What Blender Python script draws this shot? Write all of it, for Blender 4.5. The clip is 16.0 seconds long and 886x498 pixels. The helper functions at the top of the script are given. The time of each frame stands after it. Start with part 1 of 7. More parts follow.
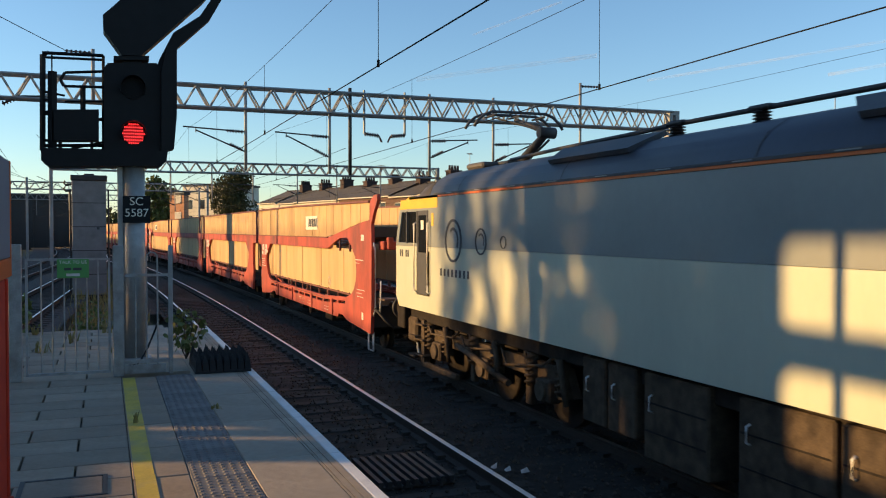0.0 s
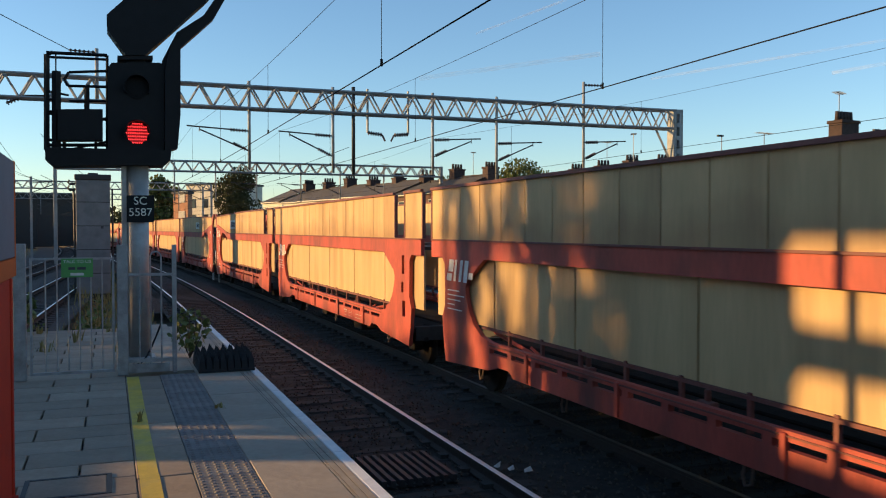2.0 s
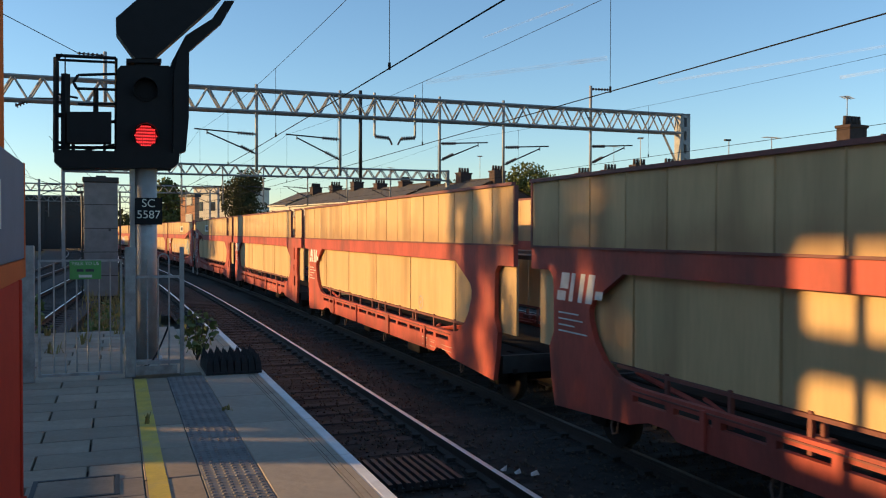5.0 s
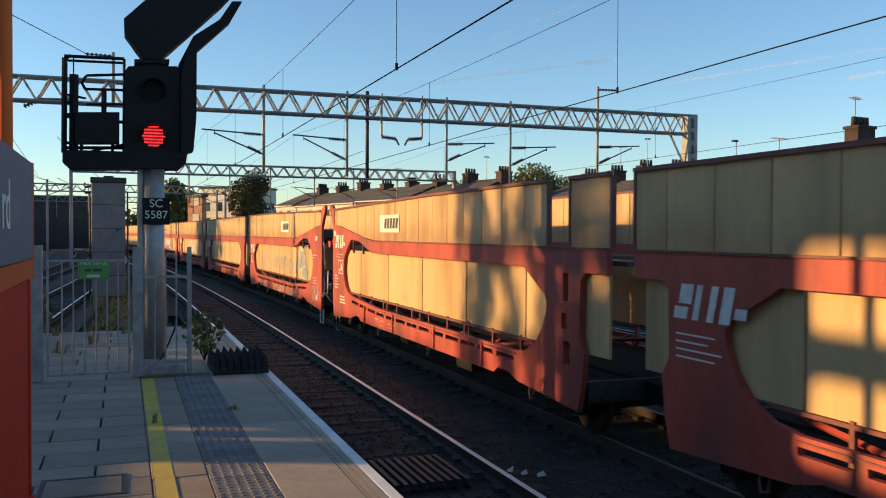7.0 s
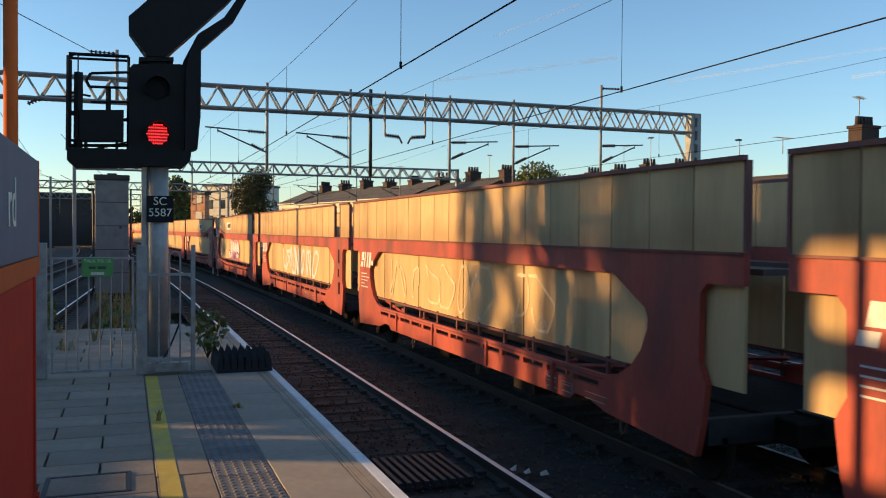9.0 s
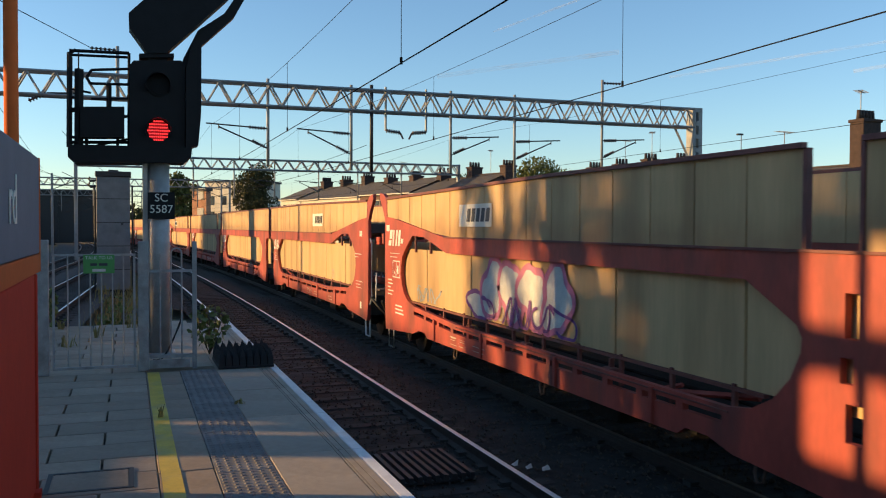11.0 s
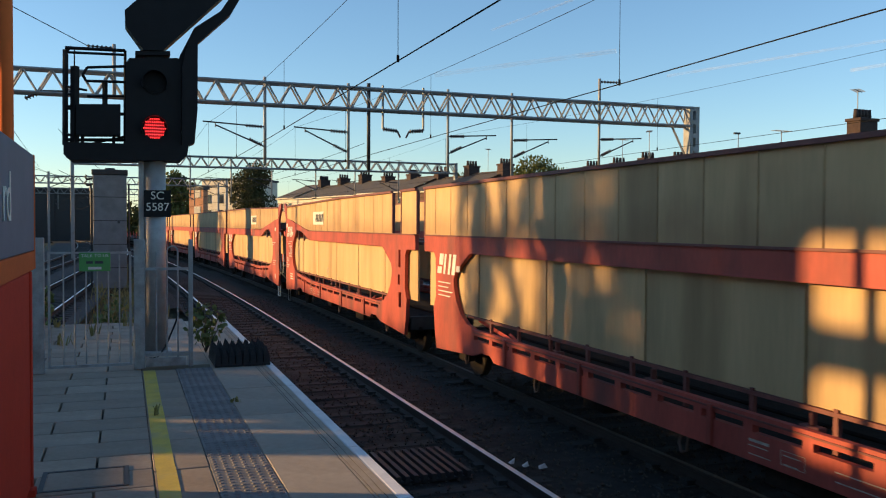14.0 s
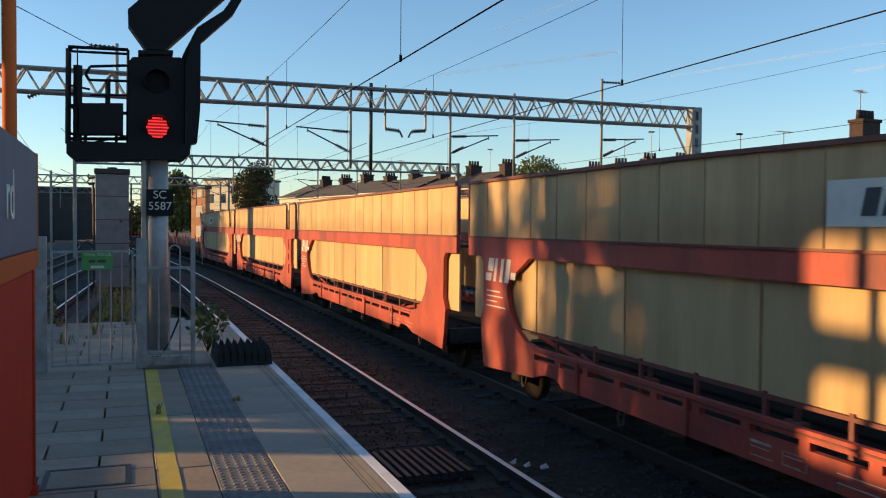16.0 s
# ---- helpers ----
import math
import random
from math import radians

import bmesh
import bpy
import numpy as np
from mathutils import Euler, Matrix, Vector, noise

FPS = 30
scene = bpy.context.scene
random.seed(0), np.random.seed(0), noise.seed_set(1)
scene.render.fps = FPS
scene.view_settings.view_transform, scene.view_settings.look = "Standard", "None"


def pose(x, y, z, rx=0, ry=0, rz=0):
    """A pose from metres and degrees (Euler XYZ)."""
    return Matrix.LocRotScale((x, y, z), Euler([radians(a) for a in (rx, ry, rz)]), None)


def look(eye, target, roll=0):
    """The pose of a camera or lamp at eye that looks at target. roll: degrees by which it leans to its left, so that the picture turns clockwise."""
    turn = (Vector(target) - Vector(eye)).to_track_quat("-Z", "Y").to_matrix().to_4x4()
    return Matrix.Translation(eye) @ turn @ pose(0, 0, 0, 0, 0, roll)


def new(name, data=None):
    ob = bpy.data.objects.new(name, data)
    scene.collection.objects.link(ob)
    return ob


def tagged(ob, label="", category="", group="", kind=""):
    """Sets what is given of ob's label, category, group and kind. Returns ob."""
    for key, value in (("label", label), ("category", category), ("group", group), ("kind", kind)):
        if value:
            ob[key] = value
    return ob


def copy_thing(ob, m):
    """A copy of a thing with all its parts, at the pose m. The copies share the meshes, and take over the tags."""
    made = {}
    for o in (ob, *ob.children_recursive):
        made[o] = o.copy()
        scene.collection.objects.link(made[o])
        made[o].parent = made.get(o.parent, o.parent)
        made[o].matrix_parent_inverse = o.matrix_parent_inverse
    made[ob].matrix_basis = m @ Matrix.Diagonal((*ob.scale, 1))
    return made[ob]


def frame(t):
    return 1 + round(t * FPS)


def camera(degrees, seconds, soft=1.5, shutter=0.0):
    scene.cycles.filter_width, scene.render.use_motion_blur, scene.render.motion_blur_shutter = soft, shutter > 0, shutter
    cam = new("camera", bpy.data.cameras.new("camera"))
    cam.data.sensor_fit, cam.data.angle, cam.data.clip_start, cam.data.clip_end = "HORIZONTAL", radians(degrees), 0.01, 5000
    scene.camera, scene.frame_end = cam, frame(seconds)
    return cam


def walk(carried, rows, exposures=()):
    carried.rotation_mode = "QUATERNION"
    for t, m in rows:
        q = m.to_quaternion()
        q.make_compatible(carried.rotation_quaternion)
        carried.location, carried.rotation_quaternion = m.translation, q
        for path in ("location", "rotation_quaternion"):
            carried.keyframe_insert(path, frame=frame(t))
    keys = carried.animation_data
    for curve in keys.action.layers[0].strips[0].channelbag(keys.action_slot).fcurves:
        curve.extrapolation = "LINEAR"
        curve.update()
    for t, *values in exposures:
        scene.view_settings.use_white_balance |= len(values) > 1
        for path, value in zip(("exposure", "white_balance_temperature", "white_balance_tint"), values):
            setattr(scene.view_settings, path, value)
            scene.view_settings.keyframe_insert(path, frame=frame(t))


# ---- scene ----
ROWS = [
    (0, 21.238, -1.251, -0.003, 0.005, 0.002, 1.677), (0.5, 21.273, -1.309, 0.023, 0.004, -0.006, 1.679),
    (1, 21.189, -1.319, -0.001, 0.001, -0.003, 1.680), (1.5, 21.092, -1.339, 0.000, 0.000, 0.000, 1.680),
    (2, 21.009, -1.332, -0.042, 0.005, -0.005, 1.682), (2.5, 20.951, -1.251, -0.036, 0.001, -0.006, 1.678),
    (3, 20.886, -1.267, -0.044, 0.002, 0.005, 1.674), (3.5, 20.843, -1.258, 0.031, -0.002, -0.012, 1.680),
    (4, 20.848, -1.205, 0.068, -0.003, -0.003, 1.679), (6.5, 20.174, -0.993, 0.218, -0.011, -0.006, 1.675),
    (7, 20.168, -1.049, 0.225, -0.010, -0.005, 1.675), (7.5, 20.064, -1.086, 0.294, -0.016, -0.004, 1.678),
    (8, 20.010, -1.078, 0.332, -0.018, -0.004, 1.676), (8.5, 19.978, -1.121, 0.308, -0.014, -0.009, 1.677),
    (9, 20.000, -1.164, 0.404, -0.023, -0.004, 1.680), (11.5, 19.897, -1.489, 0.176, -0.014, -0.006, 1.682),
    (12, 19.979, -1.464, 0.184, -0.007, -0.005, 1.678), (12.5, 20.220, -1.415, 0.185, -0.006, -0.004, 1.671),
    (13, 20.273, -1.578, 0.150, -0.010, 0.003, 1.674), (13.5, 20.109, -1.586, 0.130, -0.002, 0.002, 1.671),
    (14, 20.080, -1.548, 0.261, -0.008, 0.003, 1.675), (14.5, 20.081, -1.561, 0.354, -0.011, 0.001, 1.676),
    (15, 20.092, -1.475, 0.424, -0.012, 0.007, 1.670), (15.5, 20.039, -1.497, 0.366, -0.011, 0.006, 1.670),
    (16, 19.963, -1.542, 0.408, -0.013, 0.004, 1.671)]


def view(yaw, pitch, roll, x, y, z):
    """The camera at x, y, z, turned right of +y by yaw, up by pitch, in degrees."""
    a, b = radians(yaw), radians(pitch)
    way = Vector((math.sin(a) * math.cos(b), math.cos(a) * math.cos(b), math.sin(b)))
    return look((x, y, z), Vector((x, y, z)) + way * 10, roll)


cam = camera(53.96, 16.0, soft=1.1, shutter=0.06)
walk(cam, [(r[0], view(*r[1:])) for r in ROWS], [(0, 0.75, 6500, 9), (16, 0.75, 6500, 9)])

# ---------------------------------------------------------------- light
SUN_AZ, SUN_EL = radians(-68.8), radians(11.0)
TO_SUN = Vector((math.sin(SUN_AZ) * math.cos(SUN_EL), math.cos(SUN_AZ) * math.cos(SUN_EL), math.sin(SUN_EL)))
world = bpy.data.worlds.new("evening_sky")
scene.world = world
world.use_nodes = True
wn = world.node_tree.nodes
sky = wn.new("ShaderNodeTexSky")
sky.sky_type = "NISHITA"
sky.sun_disc = False
sky.sun_elevation, sky.sun_rotation = SUN_EL, SUN_AZ % (2 * math.pi)
sky.air_density, sky.dust_density, sky.ozone_density = 1.0, 0.1, 3.2
world.node_tree.links.new(sky.outputs[0], wn["Background"].inputs[0])
wn["Background"].inputs[1].default_value = 0.135
lamp = bpy.data.lights.new("sun", "SUN")
lamp.energy, lamp.angle, lamp.color = 4.6, radians(0.9), (1.0, 0.62, 0.25)
sun = new("sun", lamp)
sun.matrix_world = look(TO_SUN * 80, (0, 0, 0))


# ---------------------------------------------------------------- materials
def mat(name, rgb, rough=0.7, var=0.25, scale=6.0, bump=0.15, metal=0.0, stain=None, amount=0.3, stretch=(1, 1, 1), rnd=0.0, spec=0.5, shift=False):
    """A painted, stone or metal surface: fine grain, larger blotches and an optional stain colour."""
    m = bpy.data.materials.new(name)
    m.use_nodes = True
    nt = m.node_tree
    N, L = nt.nodes, nt.links
    b = N["Principled BSDF"]
    b.inputs["Roughness"].default_value, b.inputs["Metallic"].default_value = rough, metal
    b.inputs["Specular IOR Level"].default_value = spec
    co = N.new("ShaderNodeTexCoord")
    mp = N.new("ShaderNodeMapping")
    mp.inputs["Scale"].default_value = stretch
    L.new(co.outputs["Object"], mp.inputs[0])
    if shift:
        oj, sc = N.new("ShaderNodeObjectInfo"), N.new("ShaderNodeVectorMath")
        sc.operation = "SCALE"
        sc.inputs[0].default_value = (0, 37, 11)
        L.new(oj.outputs["Random"], sc.inputs["Scale"])
        L.new(sc.outputs[0], mp.inputs["Location"])
    n1 = N.new("ShaderNodeTexNoise")
    n1.inputs["Scale"].default_value, n1.inputs["Detail"].default_value = scale, 6
    n2 = N.new("ShaderNodeTexNoise")
    n2.inputs["Scale"].default_value, n2.inputs["Detail"].default_value = scale * 9, 4
    L.new(mp.outputs[0], n1.inputs[0])
    L.new(mp.outputs[0], n2.inputs[0])
    add = N.new("ShaderNodeMath")
    add.operation = "MULTIPLY_ADD"
    L.new(n2.outputs[0], add.inputs[0])
    add.inputs[1].default_value = 0.5
    L.new(n1.outputs[0], add.inputs[2])
    ramp = N.new("ShaderNodeMapRange")
    ramp.inputs[1].default_value, ramp.inputs[2].default_value = 0.45, 1.05
    ramp.inputs[3].default_value, ramp.inputs[4].default_value = 1 - var, 1 + var
    L.new(add.outputs[0], ramp.inputs[0])
    mul = N.new("ShaderNodeVectorMath")
    mul.operation = "SCALE"
    mul.inputs[0].default_value = rgb
    L.new(ramp.outputs[0], mul.inputs["Scale"])
    out = mul.outputs[0]
    if rnd:
        oi = N.new("ShaderNodeObjectInfo")
        mr = N.new("ShaderNodeMapRange")
        mr.inputs[3].default_value, mr.inputs[4].default_value = 1 - rnd, 1 + rnd
        L.new(oi.outputs["Random"], mr.inputs[0])
        m2 = N.new("ShaderNodeVectorMath")
        m2.operation = "SCALE"
        L.new(out, m2.inputs[0])
        L.new(mr.outputs[0], m2.inputs["Scale"])
        out = m2.outputs[0]
    if stain:
        n3 = N.new("ShaderNodeTexNoise")
        n3.inputs["Scale"].default_value, n3.inputs["Detail"].default_value = scale * 0.6, 8
        L.new(mp.outputs[0], n3.inputs[0])
        r3 = N.new("ShaderNodeMapRange")
        r3.inputs[1].default_value, r3.inputs[2].default_value = 0.5, 0.75
        r3.inputs[3].default_value, r3.inputs[4].default_value = 0.0, amount
        L.new(n3.outputs[0], r3.inputs[0])
        mx = N.new("ShaderNodeMix")
        mx.data_type = "RGBA"
        L.new(r3.outputs[0], mx.inputs[0])
        L.new(out, mx.inputs[6])
        mx.inputs[7].default_value = (*stain, 1)
        out = mx.outputs[2]
    L.new(out, b.inputs["Base Color"])
    if bump:
        bp = N.new("ShaderNodeBump")
        bp.inputs["Strength"].default_value, bp.inputs["Distance"].default_value = bump, 0.02
        L.new(add.outputs[0], bp.inputs["Height"])
        L.new(bp.outputs[0], b.inputs["Normal"])
    return m


def glow(name, rgb, strength):
    m = bpy.data.materials.new(name)
    m.use_nodes = True
    b = m.node_tree.nodes["Principled BSDF"]
    b.inputs["Base Color"].default_value = (*rgb, 1)
    b.inputs["Emission Color"].default_value = (*rgb, 1)
    b.inputs["Emission Strength"].default_value = strength
    return m


M_SLAB = mat("paving_slab", (0.36, 0.285, 0.21), 0.85, 0.22, 2.5, 0.25, stain=(0.14, 0.13, 0.12), amount=0.5, rnd=0.14, spec=0.2)
M_COPE = mat("coping_slab", (0.40, 0.335, 0.26), 0.85, 0.2, 1.6, 0.25, stain=(0.2, 0.18, 0.15), amount=0.5, rnd=0.06, spec=0.2)
M_JOINT = mat("sand_joint", (0.07, 0.065, 0.06), 0.95, 0.3, 5)
M_TACT = mat("tactile_slab", (0.185, 0.168, 0.155), 0.8, 0.25, 4, 0.2, stain=(0.26, 0.25, 0.23), amount=0.4, rnd=0.1)
M_YEL = mat("yellow_line_paint", (0.62, 0.45, 0.05), 0.6, 0.2, 5, 0.15, stain=(0.3, 0.27, 0.2), amount=0.6)
M_WHITE = mat("white_edge_paint", (0.75, 0.74, 0.72), 0.6, 0.15, 5, 0.15, stain=(0.4, 0.38, 0.35), amount=0.5)
M_BRICK = mat("platform_brick_face", (0.16, 0.13, 0.11), 0.9, 0.3, 3)
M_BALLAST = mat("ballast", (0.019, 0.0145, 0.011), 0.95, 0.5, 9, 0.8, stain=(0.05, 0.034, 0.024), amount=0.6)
M_BALLAST2 = mat("grey_siding_ballast", (0.055, 0.047, 0.04), 0.95, 0.5, 9, 0.8, stain=(0.09, 0.075, 0.05), amount=0.6)
M_STONE = mat("ballast_stone", (0.07, 0.053, 0.039), 0.9, 0.5, 30, 0.2)
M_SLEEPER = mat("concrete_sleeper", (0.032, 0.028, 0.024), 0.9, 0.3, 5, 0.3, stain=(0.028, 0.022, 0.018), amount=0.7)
M_RAIL = mat("rusty_rail_web", (0.032, 0.020, 0.014), 0.8, 0.3, 20)
# whitish, mostly diffuse base stands in for sky mirrored in the worn head
M_RAILTOP = mat("polished_sky_white_rail_head", (0.78, 0.77, 0.75), 0.4, 0.1, 30, 0.03, metal=0.35)
M_RUSTTOP = mat("dull_rail_head", (0.30, 0.26, 0.22), 0.45, 0.2, 30, 0.03, metal=0.8)
# dirty head, darkened further: the train's shadow is put into its colour
M_DULLTOP = mat("grimy_shaded_rail_head", (0.10, 0.085, 0.07), 0.5, 0.3, 30, 0.03, metal=0.4)
M_EARTH = mat("dark_earth", (0.085, 0.08, 0.055), 0.95, 0.4, 0.5, 0.4)
M_GALV = mat("galvanised_steel", (0.37, 0.355, 0.335), 0.5, 0.18, 8, 0.05, metal=0.35, stain=(0.28, 0.26, 0.22), amount=0.4)
M_FENCE = mat("dull_fence_steel", (0.35, 0.34, 0.325), 0.6, 0.25, 10, 0.05, metal=0.3, stain=(0.15, 0.13, 0.11), amount=0.5)
M_GALVD = mat("weathered_gantry_steel", (0.29, 0.29, 0.285), 0.6, 0.2, 3, 0.05, metal=0.2, stain=(0.2, 0.17, 0.13), amount=0.5)
M_BLACK = mat("black_signal_paint", (0.007, 0.007, 0.008), 0.6, 0.3, 8, 0.05, spec=0.25)
M_DARK = mat("dark_grey_steel", (0.028, 0.027, 0.027), 0.6, 0.3, 8, 0.05)
M_CAB = mat("grey_cabinet_paint", (0.17, 0.175, 0.18), 0.6, 0.2, 3, 0.05, stain=(0.08, 0.08, 0.08), amount=0.5)
M_RED = mat("wagon_red_paint", (0.365, 0.056, 0.036), 0.6, 0.32, 1.3, 0.08, stain=(0.085, 0.035, 0.03), amount=0.9, rnd=0.12, stretch=(1, 1.6, 0.6), shift=True)
M_CREAM = mat("cream_wagon_panel", (0.65, 0.44, 0.222), 0.6, 0.17, 0.8, 0.03, stain=(0.27, 0.165, 0.08), amount=0.8, stretch=(1, 2.8, 0.4), rnd=0.06, shift=True, spec=0.3)
# the wagon sides are thin sheet that lets some light through
nt = M_CREAM.node_tree
# rust washed up from the band, with an uneven upper edge
rc, rsep, rn = nt.nodes.new("ShaderNodeTexCoord"), nt.nodes.new("ShaderNodeSeparateXYZ"), nt.nodes.new("ShaderNodeTexNoise")
rn.inputs["Scale"].default_value, rn.inputs["Detail"].default_value = 1.1, 6
rj, rm, rmx = nt.nodes.new("ShaderNodeMath"), nt.nodes.new("ShaderNodeMapRange"), nt.nodes.new("ShaderNodeMix")
rj.operation = "MULTIPLY_ADD"
rj.inputs[1].default_value = -0.9
rm.inputs[1].default_value, rm.inputs[2].default_value, rm.inputs[3].default_value, rm.inputs[4].default_value = 2.40, 2.06, 0.0, 0.38
rmx.data_type = "RGBA"
rmx.inputs[7].default_value = (0.22, 0.095, 0.05, 1)
upper = nt.nodes.new("ShaderNodeMath")
upper.operation = "GREATER_THAN"
upper.inputs[1].default_value = 2.3
only = nt.nodes.new("ShaderNodeMath")
only.operation = "MULTIPLY"
nt.links.new(rc.outputs["Object"], rsep.inputs[0])
nt.links.new(rc.outputs["Object"], rn.inputs[0])
nt.links.new(rn.outputs[0], rj.inputs[0])
nt.links.new(rsep.outputs[2], rj.inputs[2])
nt.links.new(rj.outputs[0], rm.inputs[0])
nt.links.new(rsep.outputs[2], upper.inputs[0])
nt.links.new(rm.outputs[0], only.inputs[0])
nt.links.new(upper.outputs[0], only.inputs[1])
nt.links.new(only.outputs[0], rmx.inputs[0])
base = nt.nodes["Principled BSDF"].inputs["Base Color"]
nt.links.new(base.links[0].from_socket, rmx.inputs[6])
nt.links.new(rmx.outputs[2], base)
trl, mxt = nt.nodes.new("ShaderNodeBsdfTranslucent"), nt.nodes.new("ShaderNodeMixShader")
trl.inputs[0].default_value = (0.60, 0.40, 0.13, 1)
mxt.inputs[0].default_value = 0.16
nt.links.new(nt.nodes["Principled BSDF"].outputs[0], mxt.inputs[1])
nt.links.new(trl.outputs[0], mxt.inputs[2])
nt.links.new(mxt.outputs[0], nt.nodes["Material Output"].inputs[0])
M_RIM = mat("wagon_top_rail", (0.16, 0.045, 0.035), 0.6, 0.3, 6)
M_UNDER = mat("grimy_underframe", (0.026, 0.021, 0.018), 0.8, 0.4, 8, 0.2, stain=(0.05, 0.034, 0.024), amount=0.5, spec=0.12)
M_DECK = mat("steel_deck", (0.13, 0.08, 0.06), 0.75, 0.3, 4, 0.1)
M_RUBBER = mat("black_rubber", (0.012, 0.012, 0.013), 0.75, 0.2, 15, 0.1)
M_LOGO = mat("white_lettering", (0.66, 0.64, 0.6), 0.6, 0.15, 10, 0.0, stain=(0.4, 0.3, 0.25), amount=0.5)
M_STENCIL = mat("faded_white_stencil", (0.46, 0.41, 0.33), 0.65, 0.3, 9, 0.0, stain=(0.3, 0.16, 0.1), amount=0.7)
M_PLATE = mat("pale_plate", (0.72, 0.68, 0.58), 0.6, 0.1, 6, 0.0)
M_INK = mat("dark_print", (0.05, 0.05, 0.055), 0.6, 0.2, 10, 0.0)
M_TUBE = mat("white_steel_tube", (0.6, 0.58, 0.55), 0.5, 0.15, 10, 0.0)
M_LOCO_LO = mat("pale_grey_loco_side", (0.55, 0.55, 0.43), 0.35, 0.06, 1.2, 0.02, stain=(0.36, 0.35, 0.30), amount=0.4, stretch=(1, 1, 0.5))
M_LOCO_UP = mat("mid_grey_loco_side", (0.25, 0.265, 0.255), 0.35, 0.08, 1.2, 0.02, stain=(0.18, 0.19, 0.2), amount=0.4)
M_LOCO_ROOF = mat("dark_blue_grey_roof", (0.030, 0.036, 0.055), 0.5, 0.2, 2, 0.05, stain=(0.05, 0.045, 0.045), amount=0.5)
M_ORANGE = mat("orange_stripe", (0.6, 0.13, 0.02), 0.5, 0.1, 6, 0.0)
M_YELLOW = mat("warning_yellow", (0.72, 0.42, 0.03), 0.5, 0.1, 4, 0.0)
M_BOGIE = mat("brown_brake_dust", (0.085, 0.062, 0.043), 0.85, 0.45, 7, 0.3, stain=(0.03, 0.024, 0.02), amount=0.8, spec=0.15)
M_LOCO_CAB = mat("brown_grey_cab_roof", (0.085, 0.075, 0.065), 0.6, 0.25, 3, 0.05)
M_GLASS = mat("dark_cab_glass", (0.012, 0.013, 0.015), 0.08, 0.1, 4, 0.0)
M_WIRE = mat("copper_wire_dark", (0.010, 0.010, 0.010), 0.9, 0.1, 4, 0.0, spec=0.1)
M_INSUL = mat("brown_insulator", (0.06, 0.04, 0.035), 0.35, 0.2, 20, 0.0)
M_SIGNRED = mat("red_sign_panel", (0.52, 0.045, 0.022), 0.8, 0.12, 3, 0.02, spec=0.15)
M_SIGNOR = mat("orange_sign_paint", (0.62, 0.13, 0.03), 0.8, 0.1, 3, 0.02, spec=0.15)
M_SIGNGREY = mat("grey_sign_panel", (0.20, 0.19, 0.21), 0.8, 0.08, 3, 0.02, spec=0.15)
M_GREEN = mat("green_sign", (0.08, 0.30, 0.07), 0.5, 0.1, 10, 0.0)
M_LEAF = mat("shrub_leaf", (0.14, 0.17, 0.04), 0.6, 0.35, 9, 0.0, rnd=0.2)
M_DRY = mat("dry_grass", (0.26, 0.21, 0.07), 0.8, 0.35, 9, 0.0)
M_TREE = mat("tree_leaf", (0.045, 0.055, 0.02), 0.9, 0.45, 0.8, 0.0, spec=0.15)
# leaf copy for the backlit tree, its shade put into the colour
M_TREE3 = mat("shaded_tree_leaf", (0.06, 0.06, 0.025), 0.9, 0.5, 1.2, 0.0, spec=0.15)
# lighter leaf copy, with the sunlit look put into the colour
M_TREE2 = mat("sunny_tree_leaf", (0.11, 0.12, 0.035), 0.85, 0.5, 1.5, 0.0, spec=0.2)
M_BARK = mat("bark", (0.08, 0.06, 0.045), 0.9, 0.4, 6)
M_HBRICK = mat("house_brick", (0.13, 0.07, 0.05), 0.9, 0.3, 3, 0.2, rnd=0.15)
# house brick darkened so that the backlit stacks' shade is in the colour
M_STACK = mat("silhouette_chimney_brick", (0.055, 0.032, 0.026), 0.9, 0.4, 5, 0.3, rnd=0.2)
M_RENDER = mat("cream_house_render", (0.62, 0.56, 0.45), 0.85, 0.12, 0.8, 0.1, stain=(0.4, 0.34, 0.26), amount=0.5)
M_SLATE = mat("slate_roof", (0.05, 0.045, 0.045), 0.75, 0.3, 1.5, 0.3, rnd=0.15)
M_OBRICK = mat("orange_brick", (0.46, 0.22, 0.12), 0.9, 0.25, 1.5, 0.2)
M_POT = mat("chimney_pot", (0.045, 0.03, 0.025), 0.85, 0.3, 6)
M_WGLASS = mat("house_window_glass", (0.03, 0.035, 0.045), 0.1, 0.1, 3, 0.0)
M_LENS = glow("red_signal_led", (1.0, 0.04, 0.04), 1.5)
M_OFFLENS = mat("unlit_lens", (0.006, 0.006, 0.007), 0.55, 0.1, 5, 0.0, spec=0.15)


# ---------------------------------------------------------------- mesh helpers
def mesh_of(bm, name, material):
    me = bpy.data.meshes.new(name)
    bmesh.ops.recalc_face_normals(bm, faces=bm.faces)
    bm.to_mesh(me)
    bm.free()
    for m in material if isinstance(material, (list, tuple)) else [material]:
        me.materials.append(m)
    return me


def part(name, bm, material, parent=None, label=""):
    """Links a bmesh as one mesh object under a thing or a part."""
    ob = new(name, mesh_of(bm, name, material))
    if parent:
        ob.parent = parent
    if label:
        ob["label"] = label
    return ob


